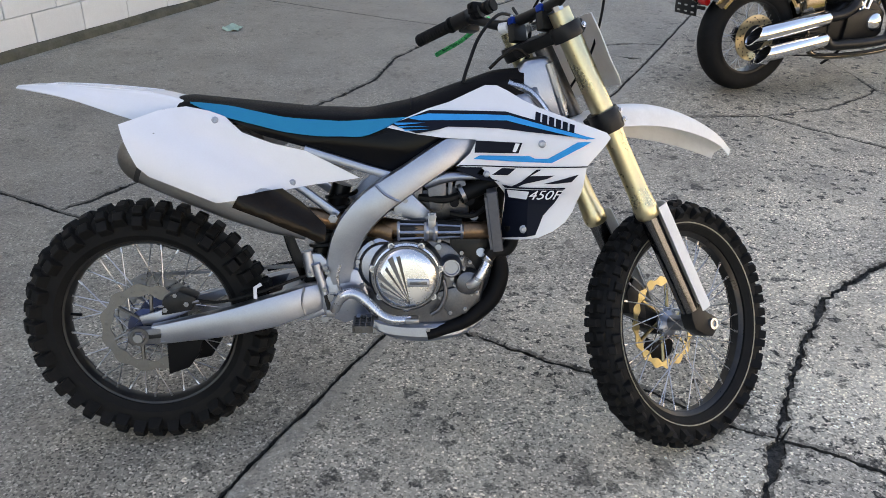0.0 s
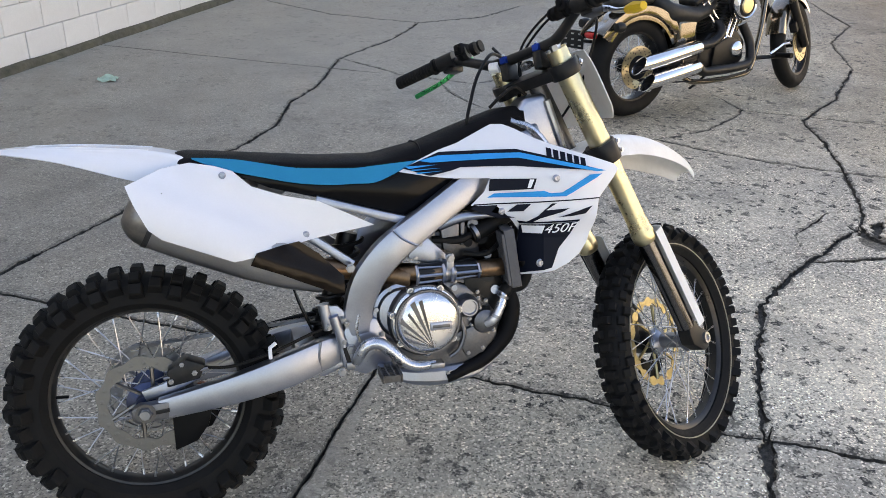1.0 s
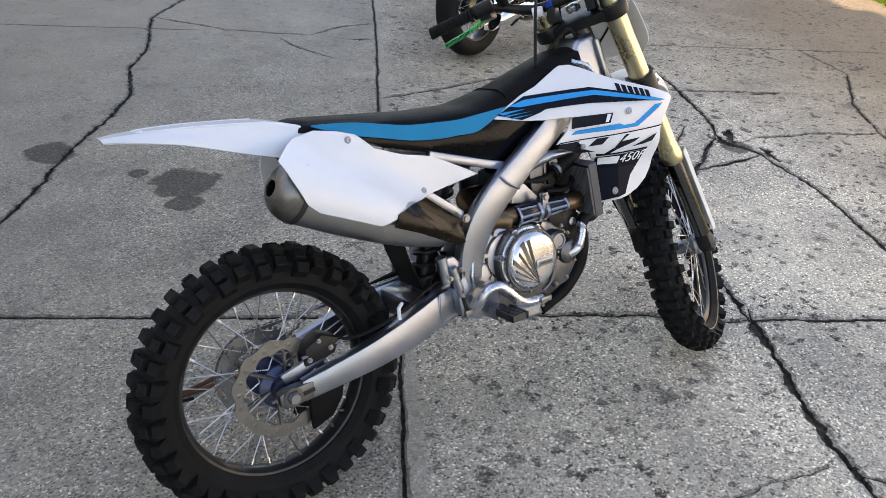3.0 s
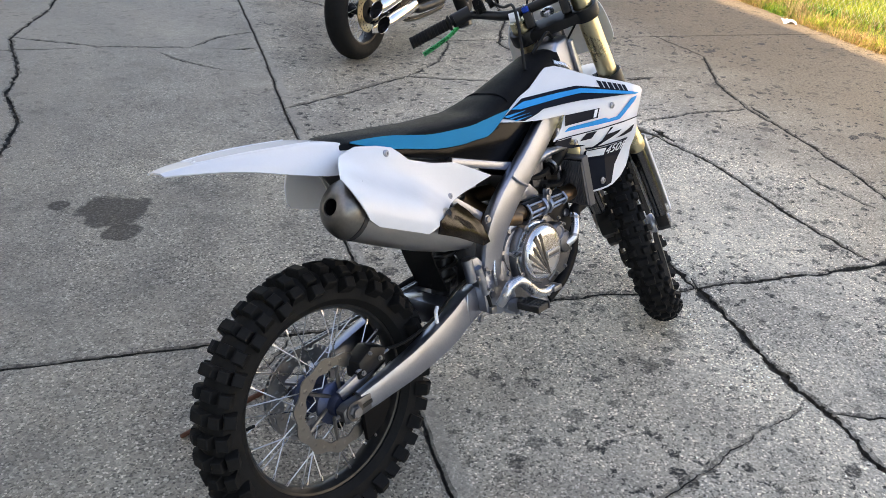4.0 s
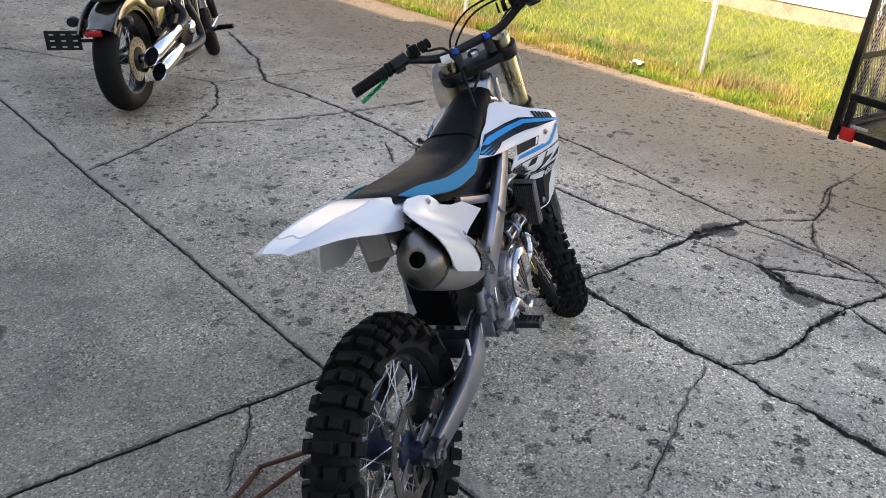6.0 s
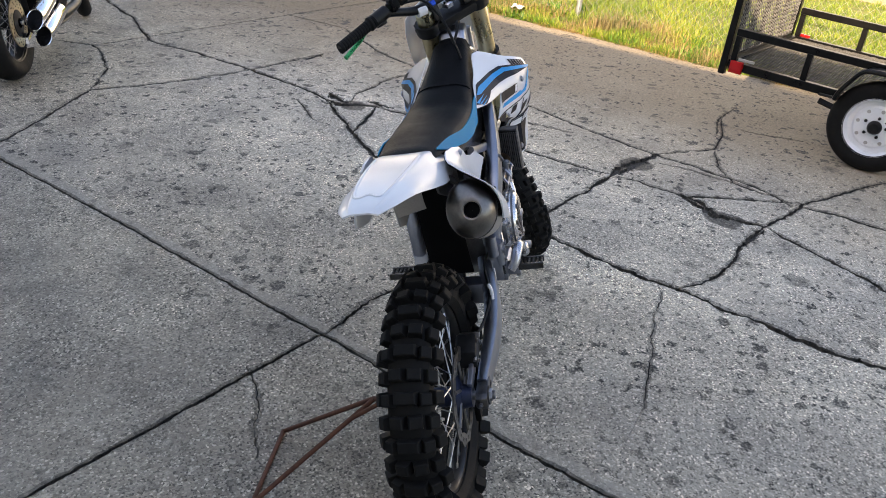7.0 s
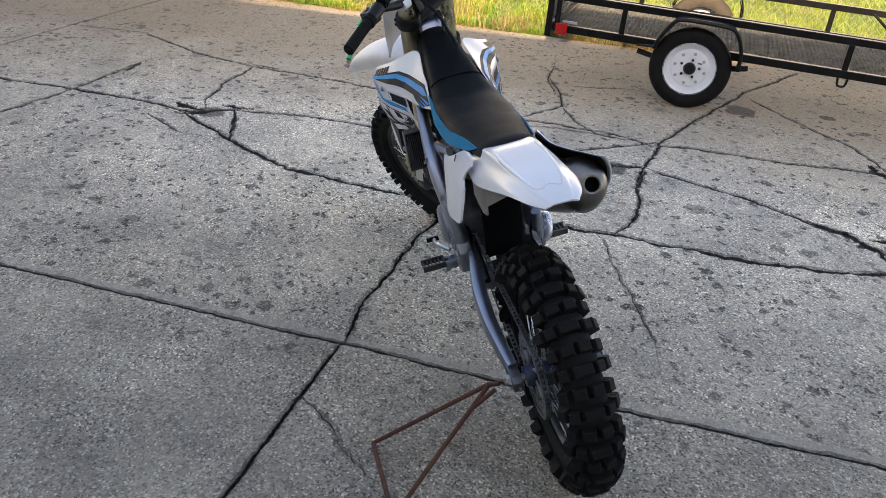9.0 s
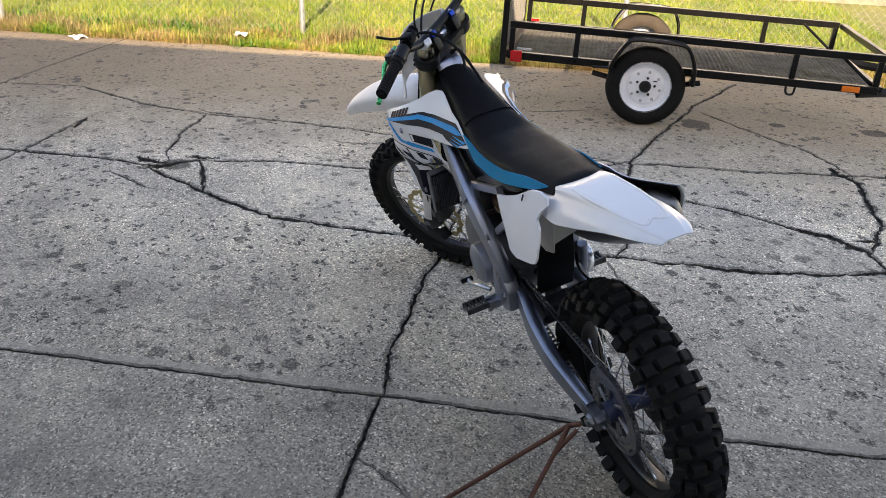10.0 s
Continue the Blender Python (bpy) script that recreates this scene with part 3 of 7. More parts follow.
while x < L1:
    pts = []
    for j in range(int(FENCE_H / cell) + 1):
        sway = 0.02 * noise.noise((x * 0.8, j * 0.11, 3.1))
        pts.append(FENCE_A + FENCE_D * (x + (cell if (j + k) % 2 else 0) * 0.97) + side * (0.03 + sway + (0.004 if j % 2 else -0.004)) + Vector((0, 0, 0.0 + j * cell)))
    tube(pts, 0.0012, 3, bm=bm, up=side)
    x += cell
    k += 1
tagged(part("wire_mesh", bm, WIRE, fence, "diamond wire mesh"), kind="stuff")


def scrap(name, at, size, material, label, seed):
    """A crumpled piece of litter."""
    bm = bmesh.new()
    bmesh.ops.create_grid(bm, x_segments=7, y_segments=7, size=0.5)
    for v in bm.verts:
        v.co.z = 0.28 * noise.noise((v.co.x * 3 + seed, v.co.y * 3, seed)) + 0.12
        v.co.x += 0.15 * noise.noise((v.co.y * 4, seed, 1))
        v.co *= size
    bmesh.ops.solidify(bm, geom=bm.faces[:], thickness=0.0015)
    ob = part(name, bm, material, None, smooth=20)
    ob.matrix_local = Matrix.Translation(at) @ pose(0, 0, 0, 0, 0, seed * 57)
    return tagged(ob, label, "litter")


scrap("paper_scrap", (5.62, 2.45, 0.06), 0.11, PAPER, "crumpled white paper cup lying in the grass", 1.3)
scrap("paper_scrap", (5.98, 3.9, 0.0), 0.12, PAPER, "flattened white paper scrap on the concrete", 2.2)
scrap("paper_scrap", (-1.60, 6.05, 0.0), 0.12, GREEN_PAPER, "pale green paper scrap lying on the slabs", 3.1)

# a parked car's tyre far back in the lot, the car itself left out
tyre_thing = empty("car_tyre", None, pose(2.30, 9.42, 0.32, 0, 0, 152))
tagged(tyre_thing, "dark worn tyre of a parked car, built without the car", "tyre")
bm = lathe([(0.20, -0.09), (0.215, -0.10), (0.26, -0.108), (0.30, -0.10), (0.318, -0.085), (0.322, -0.05), (0.316, -0.047), (0.316, -0.040), (0.324, -0.037), (0.325, -0.004), (0.317, -0.002), (0.317, 0.006), (0.325, 0.008), (0.324, 0.04), (0.316, 0.043), (0.316, 0.05), (0.322, 0.053), (0.318, 0.085), (0.30, 0.10), (0.26, 0.108), (0.215, 0.10), (0.20, 0.09)], 64, closed=True)
part("casing", bm, RUBBER, tyre_thing)
part("rim", lathe([(0.06, -0.02), (0.17, -0.03), (0.20, -0.085), (0.205, -0.09), (0.205, 0.09), (0.06, 0.05)], 40, closed=True), STEEL, tyre_thing, "grey steel rim")


# ---- the motocross bike: x ahead, y to its left, z up from the rear tyre's foot ----
BIKE = pose(-0.781, 1.754, 0.006, 0, 0, 3.2) @ pose(0, 0, 0, -15.1)
bike = empty("dirt_bike", None, BIKE)
tagged(bike, "white and blue motocross bike leaning on a rusty triangle stand", "motorcycle")
HEAD = Vector((1.022, 0, 1.104))
STEER_AXIS = Vector((-0.454, 0, 0.891))
STEER = Matrix.Translation(HEAD) @ Matrix.Rotation(radians(36.0), 4, STEER_AXIS) @ Matrix.Translation(-HEAD)
REAR, FRONT = Vector((0, 0, 0.339)), Vector((1.468, -0.008, 0.320))


def tyre(R, width, rim_r, depth, seg=96):
    """The round carcass of a knobbly tyre."""
    h, prof = R - depth, []
    for k in range(17):
        a = math.pi * (k / 16 - 0.5) * 1.18
        bulge = width / 2 * (1.0 if abs(a) < 1.2 else 0.93)
        prof.append((rim_r + 0.012 + (h - rim_r - 0.012) * max(0, math.cos(a * 0.85)) ** 0.62, bulge * math.sin(a)))
    return lathe([(rim_r - 0.004, -width * 0.30)] + prof + [(rim_r - 0.004, width * 0.30)], seg, closed=True)


def knobs(parent, R, width, depth, rows, pattern, m):
    """Rows of tapered rubber blocks round the tread. pattern: per row, (angle across, half width, half length, shift) of its blocks."""
    h, crown, kinds = R - depth, width * 0.62, {}
    for r in range(rows):
        for q, (across, hw, hl, shift) in enumerate(pattern[r % len(pattern)]):
            key = (r % len(pattern), q, r % 3)
            if key not in kinds:
                rad, tan = Vector((1, 0, 0)), Vector((0, 0, 1))
                out = (rad * math.cos(across) + Vector((0, math.sin(across), 0))).normalized()
                wide = tan.cross(out).normalized()
                foot = rad * (h - crown) + out * crown * (1.0 if abs(across) < 0.7 else 0.98)
                sq = ((-1, -1), (1, -1), (1, 1), (-1, 1))
                up = depth * (0.92 + 0.05 * (r % 3))
                lo = [foot - out * 0.012 + wide * a * hw * 1.22 + tan * b * hl * 1.25 for a, b in sq]
                hi = [foot + out * (up - 0.002) + wide * a * hw * 1.02 + tan * b * hl * 1.02 for a, b in sq]
                cap = [foot + out * up + wide * a * (hw - 0.002) + tan * b * (hl - 0.002) for a, b in sq]
                bm = rings(bmesh.new(), [lo, hi, cap])
                bmesh.ops.recalc_face_normals(bm, faces=bm.faces[:])
                me = bpy.data.meshes.new("tread_knob")
                bm.to_mesh(me)
                bm.free()
                me.materials.append(RUBBER)
                kinds[key] = me
            ob = new("tread_knob", kinds[key])
            ob.parent = parent
            ob.matrix_local = m @ Matrix.Rotation(-2 * math.pi * (r + shift) / rows, 4, "Y")


def spokes(parent, hub_r, hub_w, rim_r, count, at, m=None):
    """Crossed wire spokes with nipples, all on one of four meshes."""
    kinds = []
    for sgn in (-1, 1):
        for lean_ in (-1, 1):
            a = Vector((hub_r * math.cos(lean_ * 0.95), sgn * hub_w, hub_r * math.sin(lean_ * 0.95)))
            b = Vector((rim_r, sgn * 0.008, 0))
            bm = rod(a, b, 0.0017, 5)
            d = (a - b).normalized()
            rod(b - d * 0.004, b + d * 0.016, 0.0034, 6, bm=bm)
            me = bpy.data.meshes.new("spoke")
            bm.to_mesh(me)
            bm.free()
            me.materials.append(SPOKE)
            kinds.append(me)
    for k in range(count):
        ob = new("spoke", kinds[k % 4])
        ob.parent = parent
        ob.matrix_local = (m or Matrix()) @ Matrix.Translation(at) @ Matrix.Rotation(2 * math.pi * (k + 0.25 * (k % 2)) / count, 4, "Y")


def disc(R, r, y, waves, holes_r, at, thick=0.004):
    """A wave-edged brake disc with a carrier, pierced all round."""
    bm = bmesh.new()
    seg = waves * 8
    def ring(rad, amp, yy):
        return [Vector(at) + Vector(((rad + amp * math.cos(waves * 2 * math.pi * k / seg)) * math.cos(2 * math.pi * k / seg), yy, (rad + amp * math.cos(waves * 2 * math.pi * k / seg)) * math.sin(2 * math.pi * k / seg))) for k in range(seg)]
    loops = [ring(R, R * 0.035, y - thick / 2), ring(R, R * 0.035, y + thick / 2), ring(r, -r * 0.04, y + thick / 2), ring(r, -r * 0.04, y - thick / 2)]
    rows = [[bm.verts.new(v) for v in l] for l in loops]
    for a, b in zip(rows, rows[1:] + rows[:1]):
        for i in range(seg):
            bm.faces.new((a[i], a[(i + 1) % seg], b[(i + 1) % seg], b[i]))
    # raised slots stand for the drilled pattern's rims
    for k in range(waves * 2):
        th = 2 * math.pi * (k + 0.5) / (waves * 2)
        c = Vector(at) + Vector((holes_r * math.cos(th), y, holes_r * math.sin(th)))
        lathe([(0.0035, -thick * 0.75), (0.006, -thick * 0.62), (0.006, thick * 0.62), (0.0035, thick * 0.75)], 8, at=c, closed=True, bm=bm)
    for k in range(6):
        th = 2 * math.pi * k / 6
        rod(Vector(at) + Vector((0.03 * math.cos(th), y, 0.03 * math.sin(th))), Vector(at) + Vector((r * math.cos(th + 0.35), y, r * math.sin(th + 0.35))), 0.005, 6, bm=bm)
    return bm


def rim(R, w, at):
    return lathe([(R - 0.020, -0.012), (R - 0.020, 0.012), (R - 0.012, w * 0.42), (R + 0.004, w * 0.5), (R + 0.006, w * 0.44), (R - 0.006, w * 0.36), (R - 0.012, 0.012), (R - 0.012, -0.012), (R - 0.006, -w * 0.36), (R + 0.006, -w * 0.44), (R + 0.004, -w * 0.5), (R - 0.012, -w * 0.42)], 72, at=at, closed=True)


# rear wheel
rw = empty("wheel", bike)
tagged(rw, "knobbly rear wheel with black rim")
REAR_PAT = [[(0.0, 0.023, 0.0125, 0.0), (0.60, 0.0125, 0.0125, 0.06), (-0.60, 0.0125, 0.0125, 0.06), (1.04, 0.013, 0.014, 0.0), (-1.04, 0.013, 0.014, 0.0)], [(0.27, 0.0145, 0.0125, 0.0), (-0.27, 0.0145, 0.0125, 0.0), (0.82, 0.0125, 0.0135, 0.06), (-0.82, 0.0125, 0.0135, 0.06)]]
part("tyre", moved(tyre(0.337, 0.103, 0.238, 0.020), Matrix.Translation(REAR)), RUBBER, rw, smooth=30)
knobs(rw, 0.337, 0.103, 0.020, 40, REAR_PAT, Matrix.Translation(REAR))
part("rim", rim(0.240, 0.058, REAR), RIM_BLACK, rw)
part("hub", lathe([(0.012, -0.085), (0.028, -0.085), (0.030, -0.06), (0.052, -0.052), (0.052, -0.044), (0.026, -0.036), (0.024, 0.030), (0.052, 0.040), (0.052, 0.048), (0.030, 0.058), (0.028, 0.085), (0.012, 0.085)], 32, at=REAR, closed=True), HUB, rw, "dark blue hub")
spokes(rw, 0.048, 0.044, 0.222, 36, REAR)
part("brake_disc", disc(0.120, 0.092, -0.058, 11, 0.106, REAR), DISC_STEEL, rw, "wave-edged steel disc")
bm = disc(0.108, 0.075, 0.060, 12, 0.09, REAR, 0.006)
for k in range(50):
    th = 2 * math.pi * k / 50
    q = Matrix.Translation(REAR) @ Matrix.Rotation(th, 4, "Y")
    box((0.108, 0.0575, -0.0035), (0.118, 0.0625, 0.0035), 0, q, bm)
part("sprocket", bm, STEEL, rw)
part("valve", rod(REAR + Vector((-0.219, 0, 0.02)), REAR + Vector((-0.19, 0, 0.018)), 0.004, 8), BLACK_PL, rw)

# front wheel, turned with the steering
fw = empty("wheel", bike)
tagged(fw, "knobbly front wheel with black rim, turned to its left")
FRONT_PAT = [[(0.0, 0.016, 0.010, 0.0), (0.75, 0.010, 0.011, 0.0), (-0.75, 0.010, 0.011, 0.0)], [(0.36, 0.010, 0.010, 0.0), (-0.36, 0.010, 0.010, 0.0), (0.98, 0.010, 0.010, 0.2), (-0.98, 0.010, 0.010, 0.2)]]
part("tyre", moved(tyre(0.349, 0.088, 0.264, 0.014), STEER @ Matrix.Translation(FRONT)), RUBBER, fw, smooth=30)
knobs(fw, 0.349, 0.088, 0.015, 58, FRONT_PAT, STEER @ Matrix.Translation(FRONT))
part("rim", moved(rim(0.266, 0.046, FRONT), STEER), RIM_BLACK, fw)
part("rim_stripe", moved(lathe([(0.281, -0.0415), (0.2825, -0.0432), (0.2845, -0.0432), (0.284, -0.040)], 72, at=FRONT, closed=True), STEER), MUD, fw, "pale worn bead line")
part("hub", moved(lathe([(0.011, -0.06), (0.034, -0.06), (0.036, -0.05), (0.030, -0.04), (0.024, -0.034), (0.022, 0.030), (0.034, 0.036), (0.042, 0.044), (0.042, 0.05), (0.011, 0.055)], 32, at=FRONT, closed=True), STEER), ALU, fw)
spokes(fw, 0.036, 0.038, 0.248, 36, FRONT, STEER)
part("brake_disc", moved(disc(0.130, 0.110, 0.058, 16, 0.120, FRONT, 0.003), STEER), DISC_GOLD, fw, "golden wave-edged disc")

# fork and steering
DOWN = -STEER_AXIS
for sgn in (-1, 1):
    top = Vector((1.007, sgn * 0.094 - 0.006, 1.136))
    at = lambda d: top + DOWN * d
    bm = bmesh.new()
    prof = [(0.0, 0.004), (0.022, 0.004), (0.0275, 0.0), (0.0275, 0.03), (0.0295, 0.05), (0.0295, 0.32), (0.0275, 0.37), (0.0275, 0.51), (0.0295, 0.52), (0.0295, 0.535), (0.032, 0.545), (0.032, 0.565), (0.030, 0.575), (0.025, 0.58)]
    loops = []
    for k in range(28):
        a = 2 * math.pi * k / 28
        e1, e2 = Vector((0, 1, 0)), DOWN.cross(Vector((0, 1, 0)))
        loops.append([at(d) + (e1 * math.cos(a) + e2 * math.sin(a)) * r for r, d in prof])
    rings(bm, loops, closed=True)
    part("fork_tube", moved(bm, STEER), GOLD, bike, "pale gold anodised fork tube")
    part("fork_slider", moved(rod(at(0.57), at(0.865), 0.0245, 20), STEER), DARK_CHROME, bike, "dark polished inner fork leg")
    part("fork_cap", moved(rod(at(0.006), at(-0.012), 0.014, 6), STEER), ALU_POL, bike)
    lug = slab([(1.398, 0.312), (1.440, 0.290), (1.468, 0.284), (1.494, 0.308), (1.488, 0.338), (1.455, 0.352), (1.415, 0.385), (1.385, 0.375), (1.388, 0.34)], sgn * 0.070 - 0.006, sgn * 0.112 - 0.006, 0.008)
    part("axle_lug", moved(lug, STEER), BLACK_MET, bike)
    # white guard in front of the leg
    rails = [[at(d) + Vector((0.046 * f, sgn * o, 0.024 * f)) for d in (0.56, 0.64, 0.74, 0.83, 0.875)] for f, o in ((0.15, 0.036), (0.7, 0.040), (0.98, 0.02), (1.0, -0.012), (0.75, -0.034))]
    part("fork_guard", moved(sheet(rails, 0.003, 3, 3), STEER), WHITE_WORN, bike, "scuffed white fork guard")
part("front_axle", moved(rod(FRONT + Vector((0, -0.112, 0)), FRONT + Vector((0, 0.116, 0)), 0.0125, 16), STEER), STEEL, bike)
part("axle_end", moved(lathe([(0.009, -0.116), (0.016, -0.116), (0.016, -0.106), (0.009, -0.106)], 20, at=FRONT, closed=True), STEER), ALU_POL, bike)
bm = slab([(1.33, 0.36), (1.40, 0.33), (1.395, 0.43), (1.36, 0.46), (1.325, 0.42)], 0.05, 0.11, 0.01)
part("front_caliper", moved(bm, STEER), BLACK_MET, bike)
part("disc_guard", moved(slab([(1.40, 0.24), (1.46, 0.195), (1.53, 0.23), (1.52, 0.30), (1.46, 0.26), (1.42, 0.28)], 0.075, 0.082, 0.002), STEER), BLACK_PL, bike)


def clamp(z, depth):
    """A triple clamp: a bridge with two split rings."""
    c = HEAD + DOWN * depth
    bm = bmesh.new()
    tilt = STEER_AXIS.rotation_difference(Vector((0, 0, 1))).to_matrix().to_4x4().inverted()
    box((-0.038, -0.09, -z / 2), (0.03, 0.085, z / 2), 0.008, bm=bm)
    for sgn in (-1, 1):
        lathe([(0.0292, -z * 0.6), (0.039, -z * 0.6), (0.041, -z * 0.4), (0.041, z * 0.4), (0.039, z * 0.6), (0.0292, z * 0.6)], 28, "Z", (-0.002, sgn * 0.094 - 0.006, 0), closed=True, bm=bm)
        for k in (-1, 1):
            rod((0.022, sgn * 0.128 - 0.006, k * z * 0.3), (0.026, sgn * 0.08, k * z * 0.3), 0.006, 8, bm=bm)
    return moved(bm, Matrix.Translation(c) @ tilt)


part("top_clamp", moved(clamp(0.032, 0.018), STEER), BLACK_MET, bike, "black upper triple clamp")
part("lower_clamp", moved(clamp(0.046, 0.262), STEER), BLACK_MET, bike, "black lower triple clamp")
for z in (0.020, 0.250, 0.276):
    p = HEAD + DOWN * z + Vector((0.020, -0.136, 0.010))
    part("clamp_bolt", moved(bolt(p, 0.0065, 0.006), STEER), ALU_POL, bike)
part("stem_nut", moved(lathe([(0.006, 0.0), (0.02, 0.0), (0.02, 0.014), (0.014, 0.018), (0.006, 0.018)], 6, "Z", closed=True), STEER @ Matrix.Translation(HEAD - DOWN * 0.015) @ STEER_AXIS.to_track_quat("Z", "Y").to_matrix().to_4x4()), ALU_POL, bike)
part("steering_stem", moved(rod(HEAD + DOWN * 0.01, HEAD + DOWN * 0.28, 0.024, 16), STEER), ALU_DARK, bike)

# handlebar
BAR = [(0.925, -0.395, 1.186), (0.955, -0.26, 1.200), (0.975, -0.20, 1.195), (0.998, -0.12, 1.160), (1.003, -0.07, 1.153), (1.003, 0.07, 1.153), (0.998, 0.12, 1.160), (0.975, 0.20, 1.195), (0.955, 0.26, 1.200), (0.925, 0.395, 1.186)]
part("handlebar", moved(tube(BAR, [0.011, 0.011, 0.012, 0.0142, 0.0142, 0.0142, 0.0142, 0.012, 0.011, 0.011], 14, 5), STEER), BLACK_MET, bike, "black tapered handlebar")
for sgn in (-1, 1):
    y = sgn * 0.055
    part("bar_mount", moved(box((0.982, y - 0.013, 1.098), (1.024, y + 0.013, 1.143), 0.004), STEER), BLACK_MET, bike)
    part("bar_clamp", moved(box((0.981, y - 0.011, 1.143), (1.025, y + 0.011, 1.162), 0.005), STEER), BLUE_ANO, bike, "blue anodised bar clamp")
    for dx in (-0.014, 0.014):
        part("clamp_bolt", moved(bolt((1.003 + dx, y, 1.164), 0.0045, 0.004, (0, 0, 1)), STEER), ALU_POL, bike)
    a, b = Vector(BAR[0 if sgn < 0 else -1]), Vector(BAR[1 if sgn < 0 else -2])
    d = (b - a).normalized()
    e1 = Vector((0, 0, 1))
    e2 = d.cross(e1).normalized()
    prof = [(0.0, 0.012), (0.0, 0.017)]
    for k in range(12):
        prof += [(0.003 + k * 0.0098, 0.0176), (0.008 + k * 0.0098, 0.0176), (0.0092 + k * 0.0098, 0.0158), (0.0112 + k * 0.0098, 0.0158)]
    prof += [(0.122, 0.0176), (0.124, 0.022), (0.131, 0.022), (0.132, 0.012)]
    bm = rings(bmesh.new(), [[a + d * u + (e1 * math.cos(q) + e2 * math.sin(q)) * r_ for q in [2 * math.pi * w / 14 for w in range(14)]] for u, r_ in prof])
    part("grip", moved(bm, STEER), RUBBER, bike, "ribbed black rubber grip")
    # control body and lever
    c = a + d * 0.165
    bm = rod(c - d * 0.022, c + d * 0.03, 0.021, 12)
    box(c + Vector((0.0, -0.018, -0.03)), c + Vector((0.05, 0.018, 0.012)), 0.006, bm=bm)
    rod(c + d * 0.045, c + d * 0.075, 0.018, 12, bm=bm)
    part("control_body", moved(bm, STEER), BLACK_MET, bike)
    for u, r_, w_ in ((-0.030, 0.0195, 0.008), (0.052, 0.0205, 0.010), (0.088, 0.0185, 0.014), (0.112, 0.0165, 0.006)):
        part("control_clamp", moved(rod(c + d * u, c + d * (u + w_), r_, 14), STEER), BLACK_PL, bike)
    sw = bmesh.new()
    box(c + d * 0.062 + Vector((-0.026, -0.014, -0.006)), c + d * 0.062 + Vector((0.012, 0.014, 0.024)), 0.005, bm=sw)
    rod(c + d * 0.062 + Vector((-0.030, 0, 0.012)), c + d * 0.062 + Vector((-0.020, 0, 0.012)), 0.007, 10, bm=sw)
    part("switch_box", moved(sw, STEER), BLACK_PL, bike)
    perch = tube([c + d * 0.005 + Vector((0.012, 0, 0.004)), c + d * 0.0 + Vector((0.036, 0, 0.002)), c - d * 0.006 + Vector((0.054, 0, -0.008))], [0.011, 0.013, 0.011], 10, 3)
    part("lever_perch", moved(perch, STEER), BLACK_MET, bike)
    for u, e_ in ((0.002, 0.016), (0.014, 0.010), (-0.010, 0.012)):
        part("perch_bolt", moved(bolt(c + d * u + Vector((0.020 + u, 0, e_)), 0.0045, 0.006, (0, 0, 1)), STEER), STEEL, bike)
    piv = c + Vector((0.045, 0, -0.01)) + d * 0.01
    tip = a + Vector((0.045, 0, -0.042)) + d * (0.012 if sgn > 0 else 0.03)
    lev = tube([piv, piv - d * 0.035 + Vector((0.018, 0, -0.004)), (piv + tip) / 2 + Vector((0.012, 0, -0.004)), tip], [0.008, 0.0075, 0.0065, 0.0075], 8, 4)
    part("lever", moved(lev, STEER), GREEN_ANO if sgn > 0 else ALU_POL, bike, "green clutch lever" if sgn > 0 else "silver brake lever with a yellow tip")
    if sgn > 0:
        part("adjuster", moved(rod(piv + d * 0.012, piv + d * 0.04 + Vector((0.004, 0, 0)), 0.009, 12), STEER), GREEN_ANO, bike)
    else:
        part("lever_tip", moved(tube([tip - d * 0.012, tip + d * 0.018 + Vector((0.006, 0, 0.004)), tip + d * 0.045 + Vector((0.008, 0, 0.006))], [0.010, 0.015, 0.010], 8, 3), STEER), YELLOW, bike, "yellow lever tip")
        bm = rod(c + Vector((0.03, 0, 0.005)), c + Vector((0.035, 0, 0.035)), 0.018, 14)
        part("brake_reservoir", moved(bm, STEER), BLACK_MET, bike)
part("bar_band", moved(rod((1.0, 0.078, 1.1445), (0.9972, 0.108, 1.148), 0.0160, 16), STEER), WHITE_G, bike, "white band on the bar")


def cable(name, pts, r=0.0035, mtl=None, turned=True, label=""):
    bm = tube(pts, r, 7, 8)
    return part(name, moved(bm, STEER) if turned else bm, mtl or HOSE, bike, label)


cable("throttle_cable", [(0.985, -0.245, 1.205), (1.03, -0.17, 1.245), (1.06, -0.05, 1.245), (1.055, 0.04, 1.19), (1.045, 0.06, 1.11), (1.02, 0.06, 1.03), (0.97, 0.05, 0.98)])
cable("throttle_cable", [(0.985, -0.25, 1.198), (1.025, -0.17, 1.232), (1.05, -0.06, 1.228), (1.045, 0.03, 1.17), (1.04, 0.05, 1.11), (1.015, 0.05, 1.03), (0.97, 0.04, 0.98)])
cable("brake_hose", [(1.0, -0.22, 1.185), (1.10, -0.17, 1.18), (1.16, -0.05, 1.06), (1.16, 0.08, 0.94), (1.20, 0.13, 0.80), (1.30, 0.135, 0.60), (1.38, 0.12, 0.44)])
cable("clutch_cable", [(0.985, 0.21, 1.175), (0.99, 0.15, 1.15), (0.93, 0.06, 1.155), (0.875, 0.0, 1.10), (0.845, -0.03, 1.03), (0.83, -0.045, 0.985)], 0.0045, turned=False)
cable("vent_hose", [(1.0, -0.02, 1.05), (0.965, -0.03, 1.07), (0.93, -0.03, 1.05), (0.90, -0.02, 1.02)], 0.0045, turned=False)

